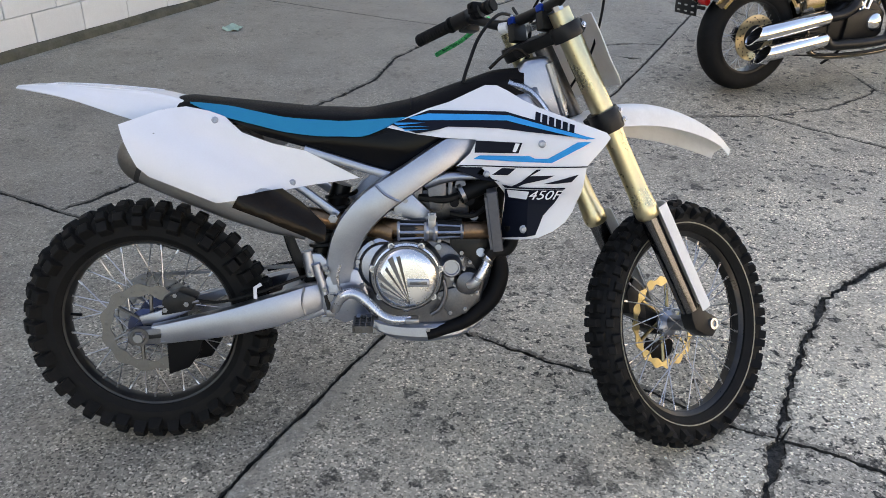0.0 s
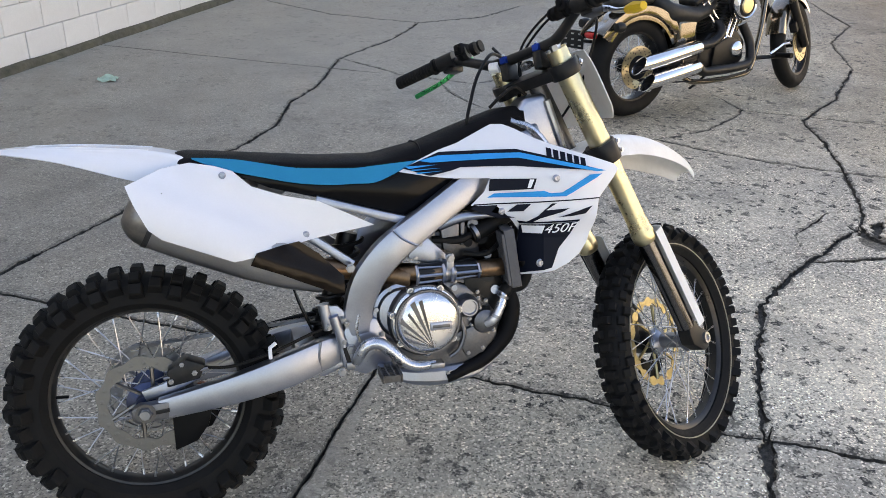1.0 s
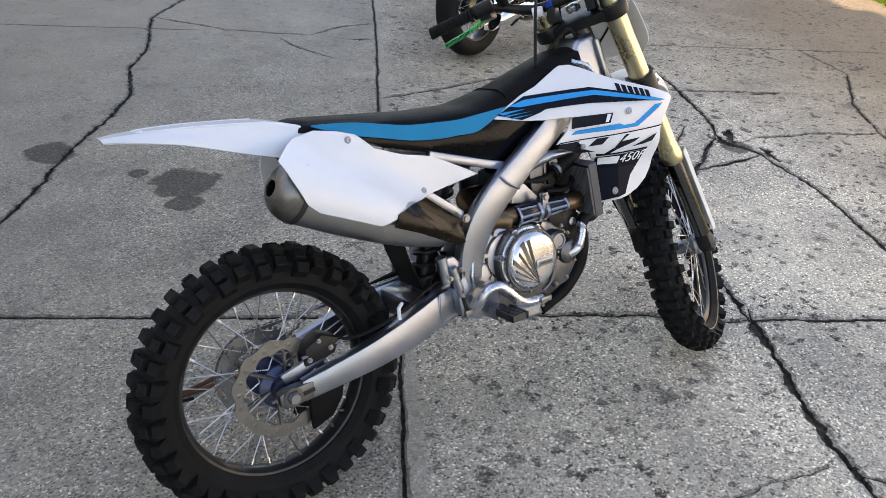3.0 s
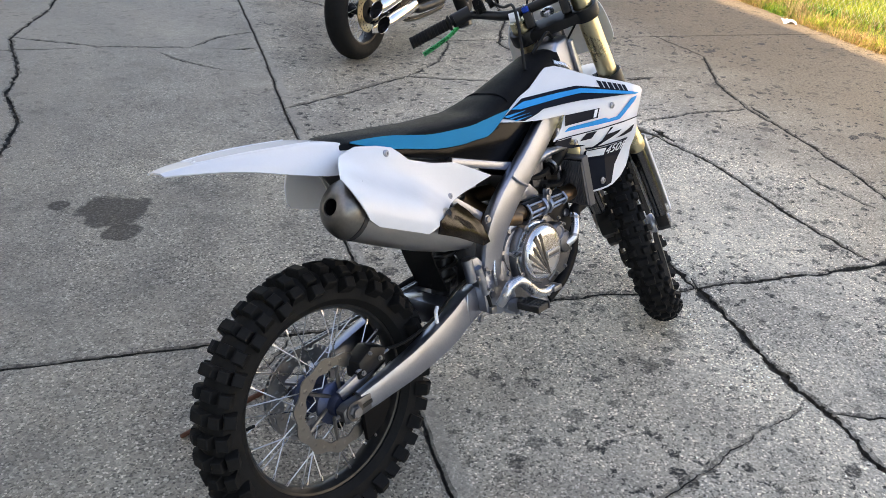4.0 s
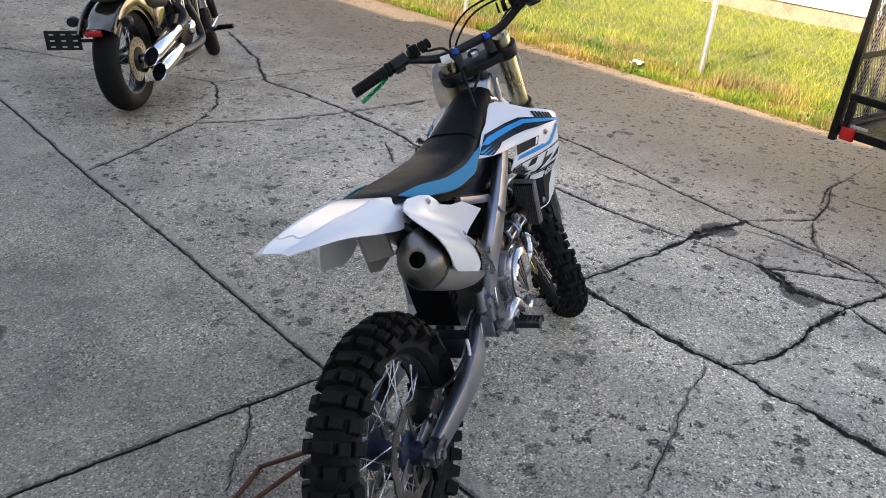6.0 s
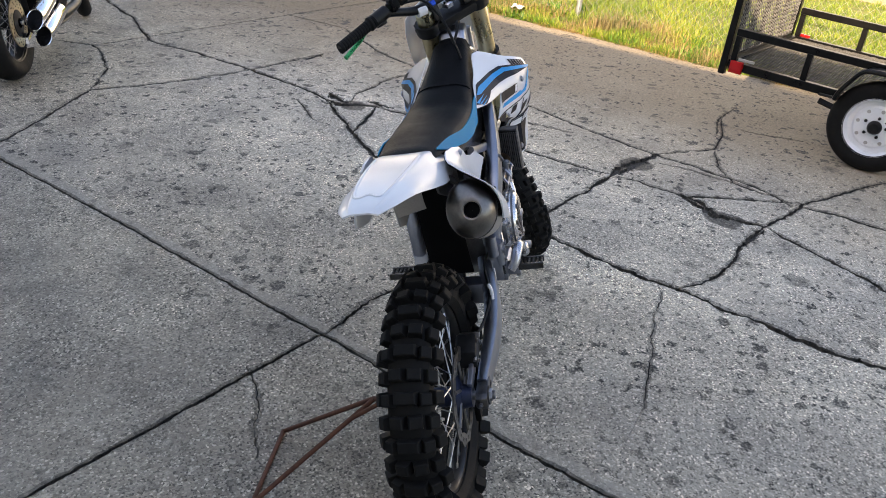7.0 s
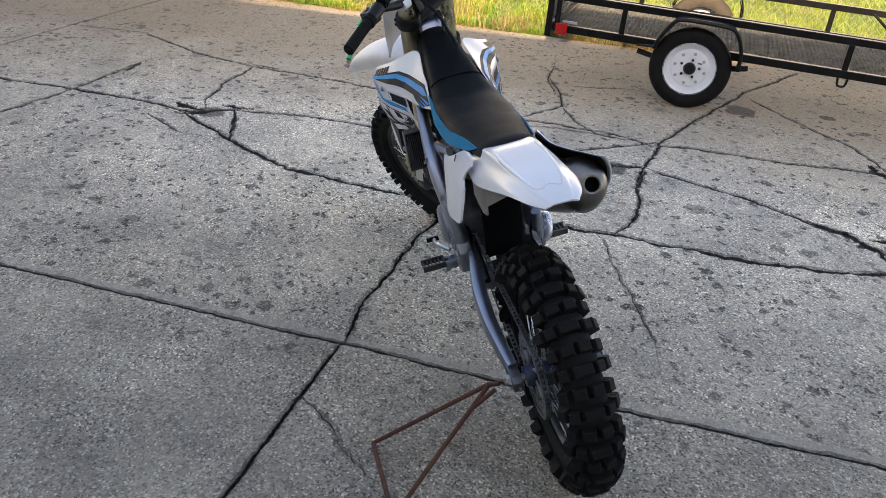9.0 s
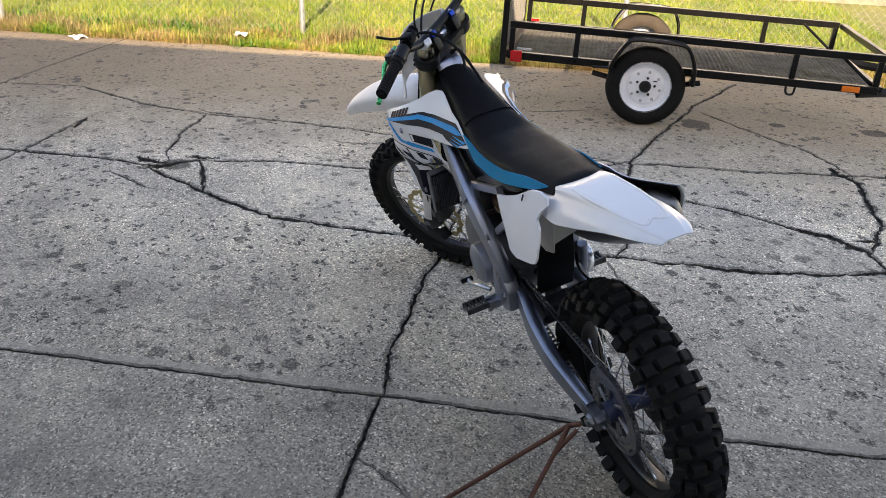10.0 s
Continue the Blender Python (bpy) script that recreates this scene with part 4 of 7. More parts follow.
# front number plate
rails = [[(1.108, y, 1.155), (1.128, y * 1.15, 1.115), (1.162, y * 1.2, 1.04), (1.184, y * 1.1, 1.005), (1.198, y * 0.9, 0.978)] for y in (-0.130, -0.078, 0, 0.078, 0.130)]
rails = [[Vector(p) + Vector((0.034 - 0.045 * (abs(p[1]) / 0.12) ** 2, 0, -0.02 * (abs(p[1]) / 0.12) ** 2)) for p in r] for r in rails]
part("number_plate", moved(sheet(rails, 0.003), STEER), WHITE_WORN, bike, "blank white front number plate")

# front mudguard
spine = [(1.00, 0.84, 0.045, 0.8), (1.10, 0.892, 0.064, 1.0), (1.22, 0.926, 0.078, 1.25), (1.36, 0.934, 0.080, 1.3), (1.50, 0.908, 0.070, 1.1), (1.62, 0.862, 0.054, 0.75), (1.695, 0.818, 0.032, 0.5)]
rails = []
for f, drop in ((-1.0, 0.055), (-0.90, 0.018), (-0.5, 0.004), (0, 0.0), (0.5, 0.004), (0.90, 0.018), (1.0, 0.055)):
    rails.append([(x - drop * 0.3, f * w - 0.05 * max(0.0, x - 1.1), z - drop * q) for x, z, w, q in spine])
part("front_mudguard", moved(sheet(rails, 0.003), STEER), WHITE_WORN, bike, "scuffed white front mudguard")


# ---- frame ----
SQ = [(1, 0.55), (0.85, 0.9), (0.45, 1.0), (-0.45, 1.0), (-0.85, 0.9), (-1, 0.55), (-1, -0.55), (-0.85, -0.9), (-0.45, -1.0), (0.45, -1.0), (0.85, -0.9), (1, -0.55)]


def bar(pts, hy, hz, step=5, material=ALU, name="frame_bar", label="", parent=None):
    """A rounded box section along a line: half thickness across, half height."""
    line = smooth_line(pts, step)
    hz = hz if isinstance(hz, (list, tuple)) else [hz, hz]
    hy = hy if isinstance(hy, (list, tuple)) else [hy, hy]
    loops, sidev = [], Vector((0, 1, 0))
    for i, p in enumerate(line):
        d = (line[min(i + 1, len(line) - 1)] - line[max(i - 1, 0)]).normalized()
        sidev = (Vector((0, 1, 0)) - d * d.y).normalized()
        o = d.cross(sidev)
        f = i / (len(line) - 1)
        a = np.interp(f, np.linspace(0, 1, len(hy)), hy)
        b = np.interp(f, np.linspace(0, 1, len(hz)), hz)
        loops.append([p + sidev * u * a + o * v * b for u, v in SQ])
    return part(name, rings(bmesh.new(), loops), material, parent or bike, label, 50)


for sgn in (-1, 1):
    bar([(1.03, sgn * 0.035, 0.935), (0.93, sgn * 0.075, 0.895), (0.81, sgn * 0.108, 0.830), (0.70, sgn * 0.124, 0.758), (0.605, sgn * 0.130, 0.690), (0.545, sgn * 0.122, 0.615), (0.520, sgn * 0.112, 0.530), (0.530, sgn * 0.105, 0.455), (0.56, sgn * 0.095, 0.41)], [0.015, 0.018, 0.018, 0.02, 0.022, 0.022], [0.045, 0.042, 0.036, 0.036, 0.040, 0.040, 0.036, 0.042, 0.03], name="frame_spar", label="cast aluminium frame spar")
    part("pivot_plate", slab([(0.475, 0.40), (0.53, 0.375), (0.60, 0.40), (0.59, 0.46), (0.565, 0.52), (0.50, 0.53), (0.468, 0.47)], sgn * 0.085, sgn * 0.13, 0.008), ALU, bike)
    part("pivot_bolt", bolt((0.497, sgn * 0.13, 0.447), 0.012, 0.008, (0, sgn, 0)), STEEL, bike)
    part("spar_bolt", bolt((0.505, sgn * 0.138, 0.655), 0.010, 0.008, (0, sgn, 0)), STEEL, bike)
    part("cradle_tube", tube([(0.58, sgn * 0.075, 0.375), (0.66, sgn * 0.075, 0.328), (0.76, sgn * 0.07, 0.318), (0.86, sgn * 0.06, 0.345), (0.915, sgn * 0.045, 0.42), (0.955, sgn * 0.03, 0.56), (1.0, 0, 0.78)], 0.0145, 12, 5), ALU, bike)
    # rear subframe
    bar([(0.655, sgn * 0.104, 0.757), (0.60, sgn * 0.104, 0.772), (0.54, sgn * 0.103, 0.790), (0.435, sgn * 0.100, 0.822)], 0.009, 0.011, material=ALU, name="subframe_rail")
    bar([(0.515, sgn * 0.104, 0.657), (0.46, sgn * 0.102, 0.698), (0.40, sgn * 0.10, 0.742), (0.34, sgn * 0.095, 0.785)], 0.008, 0.011, material=ALU, name="subframe_rail")
    part("subframe_bolt", bolt((0.638, sgn * 0.102, 0.760), 0.007, 0.006, (0, sgn, 0)), STEEL, bike)
    # engine hanger
    part("engine_hanger", slab([(0.66, 0.70), (0.70, 0.715), (0.76, 0.655), (0.745, 0.635), (0.70, 0.645), (0.655, 0.66)], sgn * 0.098, sgn * 0.110, 0.003), ALU, bike)
    for x, z in ((0.685, 0.695), (0.742, 0.648), (0.672, 0.66)):
        part("hanger_bolt", bolt((x, sgn * 0.110, z), 0.006, 0.006, (0, sgn, 0)), STEEL, bike)
for sgn in (-1, 1):
    part("spar_weld", tube([(0.612, sgn * 0.148, 0.742), (0.632, sgn * 0.153, 0.722), (0.655, sgn * 0.152, 0.708), (0.672, sgn * 0.146, 0.700)], 0.0035, 6, 4), ALU, bike)
    part("pivot_rib", tube([(0.520, sgn * 0.133, 0.535), (0.512, sgn * 0.136, 0.500), (0.518, sgn * 0.134, 0.465)], 0.004, 6, 4), ALU_POL, bike)
part("frame_bolt", bolt((0.575, -0.125, 0.478), 0.008, 0.010), STEEL, bike)
part("frame_bolt", bolt((0.482, -0.132, 0.525), 0.006, 0.008), STEEL, bike)
part("head_casting", slab([(0.985, 1.04), (1.045, 1.055), (1.10, 0.94), (1.105, 0.885), (1.05, 0.87), (0.965, 0.90), (0.93, 0.945), (0.955, 0.99)], -0.043, 0.043, 0.014, seg=3), ALU, bike, "cast aluminium steering head")
part("head_ridge", tube([(1.048, -0.046, 1.035), (1.095, -0.046, 0.905)], 0.010, 8), ALU_POL, bike)
for sgn in (-1, 1):
    part("frame_brace", tube([(0.735, sgn * 0.103, 0.738), (0.79, sgn * 0.116, 0.757), (0.85, sgn * 0.125, 0.760), (0.885, sgn * 0.126, 0.757)], [0.015, 0.0145, 0.009, 0.005], 12, 4), ALU, bike, "short tapered frame brace")
part("head_gusset", tube([(0.945, -0.05, 0.985), (1.0, -0.058, 0.965), (1.045, -0.062, 0.915), (1.06, -0.062, 0.88)], [0.012, 0.01, 0.009, 0.008], 8, 4), ALU_POL, bike)

# swingarm
for sgn in (-1, 1):
    bar([(0.035, sgn * 0.106, 0.340), (0.10, sgn * 0.110, 0.352), (0.22, sgn * 0.116, 0.376), (0.34, sgn * 0.108, 0.404), (0.44, sgn * 0.088, 0.432), (0.505, sgn * 0.075, 0.447)], [0.014, 0.017, 0.020, 0.022, 0.022, 0.02], [0.027, 0.030, 0.037, 0.043, 0.040, 0.03], material=ALU, name="swingarm_beam", label="brushed aluminium swingarm beam")
    bm = slab([(-0.032, 0.322), (-0.02, 0.313), (0.052, 0.319), (0.056, 0.361), (-0.015, 0.358), (-0.032, 0.349)], sgn * 0.094, sgn * 0.124, 0.005)
    part("axle_block", bm, CASE, bike)
    bm = lathe([(0.009, sgn * 0.120), (0.0175, sgn * 0.120), (0.0175, sgn * 0.128), (0.014, sgn * 0.133), (0.009, sgn * 0.133)], 6, at=REAR, closed=True)
    part("axle_nut", bm, STEEL, bike)
    part("chain_adjuster", bolt((-0.034, sgn * 0.108, 0.335), 0.005, 0.012, (-1, 0, 0)), STEEL, bike)
part("rear_axle", rod(REAR + Vector((0, -0.14, 0)), REAR + Vector((0, 0.14, 0)), 0.0115, 14), STEEL, bike)
part("swingarm_bridge", box((0.36, -0.09, 0.39), (0.42, 0.09, 0.455), 0.012), ALU, bike)
part("brake_hose_clip", tube([(0.30, -0.118, 0.44), (0.30, -0.118, 0.468), (0.315, -0.11, 0.476)], 0.005, 8), WHITE_G, bike)
part("shock_body", rod((0.43, 0, 0.43), (0.52, 0, 0.72), 0.026, 16), BLACK_MET, bike)
bm = bmesh.new()
coil = [Vector((0.44 + 0.08 * t, 0, 0.47 + 0.23 * t)) + Vector((0.036 * math.cos(t * 44), 0.036 * math.sin(t * 44), 0)) for t in [i / 110 for i in range(111)]]
part("shock_spring", tube(coil, 0.006, 6, bm=bm), BLACK_MET, bike)
rails = [[(0.345 + dx, y, z) for dx, z in ((0.02, 0.80), (0.01, 0.70), (0.03, 0.58), (0.07, 0.47))] for y in (-0.058, -0.03, 0.03, 0.058)]
part("mud_flap", sheet(rails, 0.004), BLACK_PL, bike, "black rubber mud flap")

# rear brake
part("rear_caliper", slab([(0.05, 0.385), (0.13, 0.40), (0.145, 0.435), (0.10, 0.455), (0.055, 0.43)], -0.098, -0.044, 0.008), BLACK_MET, bike)
part("caliper_bracket", slab([(0.0, 0.355), (0.06, 0.365), (0.13, 0.40), (0.12, 0.425), (0.04, 0.395), (-0.01, 0.38)], -0.088, -0.076, 0.003), ALU, bike)
part("disc_guard", slab([(0.055, 0.305), (0.15, 0.315), (0.14, 0.275), (0.11, 0.235), (0.055, 0.215)], -0.082, -0.066, 0.004), BLACK_PL, bike, "black shark-fin disc guard")
cable("rear_brake_hose", [(0.12, -0.085, 0.43), (0.2, -0.10, 0.425), (0.30, -0.112, 0.452), (0.42, -0.09, 0.49), (0.50, -0.12, 0.52)], 0.0042, turned=False)

for x, z, r in ((0.062, 0.402, 0.006), (0.118, 0.418, 0.006), (0.09, 0.442, 0.005)):
    part("caliper_bolt", bolt((x, -0.099, z), r, 0.006), STEEL, bike)
part("brake_pad_pin", rod((0.045, -0.094, 0.41), (0.15, -0.094, 0.425), 0.004, 8), STEEL, bike)
part("axle_washer", lathe([(0.010, -0.1275), (0.024, -0.1275), (0.024, -0.1245), (0.010, -0.1245)], 24, at=REAR, closed=True), ALU_DARK, bike)
part("adjuster_slot", slab([(0.022, 0.333), (0.055, 0.336), (0.055, 0.346), (0.022, 0.343)], -0.1255, -0.1235, 0.001), BLACK_MET, bike)
for k in range(2):
    part("adjuster_bolt", rod((0.05 + 0.02 * k, -0.118, 0.322 + 0.002 * k), (0.085 + 0.02 * k, -0.118, 0.326 + 0.002 * k), 0.0045, 8), STEEL, bike)
part("swingarm_weld", tube([(0.425, -0.112, 0.392), (0.418, -0.114, 0.43), (0.425, -0.112, 0.468)], 0.0035, 6, 3), ALU, bike)

# chain and guards
bm = bmesh.new()
loop = [Vector((0.53 * t, 0.06, 0.453 + (0.487 - 0.453) * t)) for t in [i / 34 for i in range(35)]]
loop += [Vector((0.53 + 0.035 * math.cos(a), 0.06, 0.452 + 0.035 * math.sin(a))) for a in [math.pi / 2 - math.pi * k / 6 for k in range(1, 6)]]
loop += [Vector((0.53 * (1 - t), 0.06, 0.417 + (0.222 - 0.417) * t)) for t in [i / 36 for i in range(37)]]
loop += [REAR + Vector((0.117 * math.cos(a), 0.06, 0.117 * math.sin(a))) for a in [-math.pi / 2 - math.pi * k / 24 for k in range(1, 24)]]
for a, b in zip(loop, loop[1:] + loop[:1]):
    d = (b - a).normalized()
    for off in (-0.006, 0.006):
        one = slab([(-0.0085, -0.004), (0.0085, -0.004), (0.0085, 0.004), (-0.0085, 0.004)], off - 0.0015, off + 0.0015, 0)
        ang = math.atan2(d.z, d.x)
        moved(one, Matrix.Translation((a + b) / 2) @ Matrix.Rotation(-ang, 4, "Y"))
        join(bm, one)
    rod(a + Vector((0, -0.007, 0)), a + Vector((0, 0.007, 0)), 0.004, 6, bm=bm)
part("chain", bm, STEEL, bike, "dull steel drive chain")
part("chain_guide", slab([(0.06, 0.20), (0.14, 0.215), (0.17, 0.265), (0.12, 0.28), (0.07, 0.25)], 0.045, 0.078, 0.005), BLACK_PL, bike)
part("chain_slider", tube([(0.30, 0.085, 0.462), (0.40, 0.08, 0.483), (0.48, 0.075, 0.487)], 0.009, 8, 3), BLACK_PL, bike)

# ---- engine ----
POLISHED = mat("polished_cover", (0.66, 0.67, 0.69), 0.27, 1.0, var=0.06, scale=10, fine=300, relief=0.08, dust=0.04)
part("crankcase", slab([(0.555, 0.42), (0.60, 0.365), (0.70, 0.345), (0.82, 0.36), (0.885, 0.42), (0.90, 0.50), (0.86, 0.56), (0.76, 0.60), (0.66, 0.60), (0.58, 0.54)], -0.105, 0.10, 0.018, seg=3), CASE, bike)
CL = Vector((0.688, 0, 0.506))  # clutch centre
part("gearbox_lobe", lathe([(0.0, -0.122), (0.055, -0.122), (0.075, -0.116), (0.083, -0.10), (0.083, -0.07), (0.0, -0.07)], 40, at=(0.632, 0, 0.525)), ALU, bike, "rounded cast gearbox lobe")
part("gearbox_rib", lathe([(0.058, -0.120), (0.062, -0.126), (0.066, -0.120)], 40, at=(0.632, 0, 0.525), closed=True), CASE, bike)
part("clutch_housing", lathe([(0.0, -0.138), (0.090, -0.138), (0.096, -0.130), (0.098, -0.10), (0.0, -0.10)], 48, at=CL), CASE, bike)
part("clutch_cover", lathe([(0.0, -0.174), (0.050, -0.175), (0.066, -0.173), (0.075, -0.168), (0.080, -0.158), (0.081, -0.144), (0.086, -0.142), (0.088, -0.130), (0.0, -0.128)], 64, at=CL), POLISHED, bike, "round polished clutch cover")
part("cover_ring", lathe([(0.0785, -0.1625), (0.0825, -0.1625), (0.084, -0.158), (0.080, -0.156)], 64, at=CL, closed=True), CASE, bike)
for k in range(7):
    th = 2 * math.pi * (k + 0.25) / 7
    p = Vector((CL.x + 0.087 * math.cos(th), -0.144, CL.z + 0.087 * math.sin(th)))
    part("bolt_boss", lathe([(0.0, -0.145), (0.009, -0.145), (0.011, -0.12), (0.0, -0.12)], 14, at=(p.x, 0, p.z)), ALU_POL, bike)
    part("cover_bolt", bolt(p, 0.0055, 0.008), STEEL, bike)
for k, (a0, w, far_r) in enumerate(((1.90, 0.13, 0.064), (2.20, 0.17, 0.070), (2.62, 0.12, 0.060), (2.95, 0.15, 0.073), (3.35, 0.10, 0.066), (3.70, 0.12, 0.070))):
    tipv = Vector((CL.x + 0.010, -0.1772, CL.z - 0.064))
    ends = [Vector((CL.x + far_r * math.cos(a0 + q), -0.1765, CL.z + far_r * math.sin(a0 + q))) for q in (-0.6 * w, 0.6 * w)]
    bm = bmesh.new()
    rings(bm, [[tipv, ends[0], ends[1]], [v + Vector((0, 0.004, 0)) for v in (tipv, ends[0], ends[1])]])
    part("cover_ray", bm, CASE if k % 2 else ALU_DARK, bike, smooth=0)
part("cover_badge", box((CL.x + 0.002, -0.1785, CL.z - 0.018), (CL.x + 0.058, -0.172, CL.z + 0.002), 0.002), ALU, bike, "raised plain badge bar")
part("badge_bar", box((CL.x + 0.008, -0.1795, CL.z - 0.012), (CL.x + 0.052, -0.177, CL.z - 0.004), 0.001), CASE, bike)
part("oil_filter_cover", lathe([(0.0, -0.134), (0.017, -0.134), (0.019, -0.139), (0.022, -0.139), (0.0235, -0.135), (0.0265, -0.132), (0.029, -0.124), (0.030, -0.09), (0.0, -0.09)], 28, at=(0.803, 0, 0.526)), ALU, bike)
for th in (0.6, 2.7, 4.8):
    part("filter_bolt", bolt((0.803 + 0.033 * math.cos(th), -0.122, 0.526 + 0.033 * math.sin(th)), 0.005, 0.008), STEEL, bike)
part("water_pump", lathe([(0.0, -0.130), (0.018, -0.132), (0.030, -0.126), (0.036, -0.112), (0.038, -0.08), (0.0, -0.08)], 28, at=(0.848, 0, 0.482)), CASE, bike)
for th in (0.3, 1.9, 3.4, 5.0):
    part("pump_bolt", bolt((0.848 + 0.036 * math.cos(th), -0.112, 0.482 + 0.036 * math.sin(th)), 0.0045, 0.008), STEEL, bike)
part("coolant_pipe", tube([(0.850, -0.124, 0.476), (0.868, -0.136, 0.490), (0.886, -0.134, 0.520), (0.900, -0.124, 0.556)], 0.0125, 12, 5), POLISHED, bike, "bright coolant pipe")
for p in ((0.872, -0.136, 0.497), (0.896, -0.127, 0.545)):
    part("hose_clamp", moved(lathe([(0.0128, -0.004), (0.0155, -0.004), (0.0155, 0.004), (0.0128, 0.004)], 16, "Z", closed=True), Matrix.Translation(p) @ Matrix.Rotation(radians(28), 4, "Y")), STEEL, bike)
part("coolant_hose", tube([(0.898, -0.124, 0.552), (0.912, -0.122, 0.566), (0.944, -0.122, 0.572), (0.957, -0.128, 0.600), (0.950, -0.132, 0.640)], 0.0175, 12, 5), HOSE, bike)
part("lower_hose", tube([(0.920, -0.06, 0.56), (0.935, -0.075, 0.50), (0.912, -0.085, 0.43), (0.85, -0.10, 0.375), (0.79, -0.112, 0.352), (0.742, -0.118, 0.338)], [0.02, 0.024, 0.026, 0.021, 0.016, 0.015], 12, 5), BLACK_PL, bike, "black engine guard strip")
part("skid_bar", tube([(0.575, -0.088, 0.378), (0.64, -0.102, 0.352), (0.74, -0.105, 0.345), (0.82, -0.100, 0.352), (0.885, -0.085, 0.378)], [0.007, 0.018, 0.021, 0.021, 0.013], shape=[(0.5, 1), (0.85, 0.6), (0.85, -0.6), (0.5, -1), (-0.5, -1), (-0.85, -0.6), (-0.85, 0.6), (-0.5, 1)], step=4), ALU, bike, "flat aluminium cradle rail")
for x in (0.60, 0.745, 0.86):
    part("cradle_bolt", bolt((x, -0.122, 0.352), 0.006, 0.006), STEEL, bike)
part("side_case", slab([(0.765, 0.452), (0.80, 0.385), (0.845, 0.395), (0.882, 0.445), (0.872, 0.475), (0.82, 0.47)], -0.116, -0.09, 0.006), CASE, bike)
for x, z in ((0.775, 0.44), (0.803, 0.398), (0.842, 0.408), (0.872, 0.452), (0.786, 0.482), (0.83, 0.56), (0.852, 0.535), (0.772, 0.592), (0.728, 0.602)):
    part("case_bolt", bolt((x, -0.116, z), 0.0048, 0.007), STEEL, bike)
part("case_hose", tube([(0.783, -0.122, 0.490), (0.790, -0.128, 0.455), (0.776, -0.126, 0.415), (0.752, -0.122, 0.395)], 0.006, 8, 4), CASE, bike)
part("barrel_base", slab([(0.725, 0.595), (0.85, 0.590), (0.858, 0.565), (0.73, 0.568)], -0.098, -0.02, 0.005), ALU_DARK, bike)
part("left_cover", lathe([(0.0, 0.14), (0.055, 0.14), (0.066, 0.132), (0.07, 0.10), (0.0, 0.10)], 40, at=(0.70, 0, 0.46)), ALU, bike)
part("sprocket_cover", slab([(0.49, 0.41), (0.58, 0.41), (0.60, 0.50), (0.53, 0.52), (0.485, 0.48)], 0.075, 0.095, 0.004), BLACK_PL, bike)
cyl = pose(0.79, 0, 0.56, 0, -7, 0)
barrel = part("cylinder", box((-0.054, -0.066, 0.0), (0.054, 0.066, 0.075), 0.006, cyl), ALU_DARK, bike)
for k in range(6):
    part("cooling_fin", box((-0.062, -0.075, 0.012 * k), (0.062, 0.075, 0.012 * k + 0.0065), 0.002, cyl, None, 1), ALU_DARK, barrel)
part("cylinder_head", box((-0.072, -0.080, 0.075), (0.072, 0.08, 0.165), 0.012, cyl), ALU_DARK, bike)
part("valve_cover", box((-0.060, -0.07, 0.165), (0.060, 0.07, 0.205), 0.014, cyl), BLACK_MET, bike)
part("head_plate", slab([(0.738, 0.752), (0.790, 0.750), (0.788, 0.69), (0.772, 0.665), (0.748, 0.672)], -0.104, -0.083, 0.004), CASE, bike)
part("head_rib", slab([(0.794, 0.748), (0.806, 0.748), (0.803, 0.68), (0.794, 0.68)], -0.100, -0.08, 0.003), CASE, bike)
part("cam_box", slab([(0.690, 0.735), (0.732, 0.752), (0.730, 0.690), (0.705, 0.668)], -0.092, -0.06, 0.008), CASE, bike)
part("intake_clamp", moved(lathe([(0.0235, -0.005), (0.027, -0.005), (0.027, 0.005), (0.0235, 0.005)], 20, "X", closed=True), pose(0.828, -0.098, 0.712, 0, -25, 10)), STEEL, bike)
part("intake_hose", tube([(0.822, -0.098, 0.706), (0.86, -0.096, 0.722), (0.91, -0.086, 0.745), (0.95, -0.07, 0.765)], 0.0225, 14, 4), HOSE, bike)
part("head_bolt", bolt((0.752, -0.150, 0.662), 0.010, 0.008), STEEL, bike)
# added black block that darkens the see-through gap behind the engine
part("dark_backing", slab([(0.70, 0.76), (0.86, 0.80), (0.955, 0.79), (0.94, 0.62), (0.86, 0.60), (0.80, 0.68)], -0.045, 0.05, 0.012), BLACK_PL, bike)
part("throttle_body", rod((0.87, -0.02, 0.70), (0.95, -0.02, 0.74), 0.032, 16), BLACK_PL, bike)
for q, (a, b) in enumerate((((0.72, -0.09, 0.70), (0.88, -0.075, 0.74)), ((0.80, -0.1, 0.66), (0.92, -0.09, 0.70)))):
    cable("wiring", [a, ((a[0] + b[0]) / 2, a[1] - 0.015, (a[2] + b[2]) / 2 - 0.02), b], 0.010 - 0.003 * q, turned=False)
for x, y, z, r, mt in ((0.825, -0.105, 0.735, 0.014, CASE), (0.845, -0.108, 0.70, 0.018, BLACK_PL), (0.81, -0.11, 0.69, 0.012, BLACK_PL), (0.86, -0.112, 0.655, 0.011, CASE), (0.83, -0.1, 0.585, 0.016, ALU_DARK), (0.86, -0.108, 0.60, 0.02, BLACK_MET), (0.88, -0.11, 0.56, 0.012, ALU), (0.77, -0.115, 0.575, 0.008, STEEL), (0.60, -0.128, 0.590, 0.006, STEEL), (0.565, -0.128, 0.54, 0.006, STEEL)):
    part("engine_fitting", rod((x, y, z), (x + 0.004, y + 0.05, z - 0.004), r, 10), mt, bike)
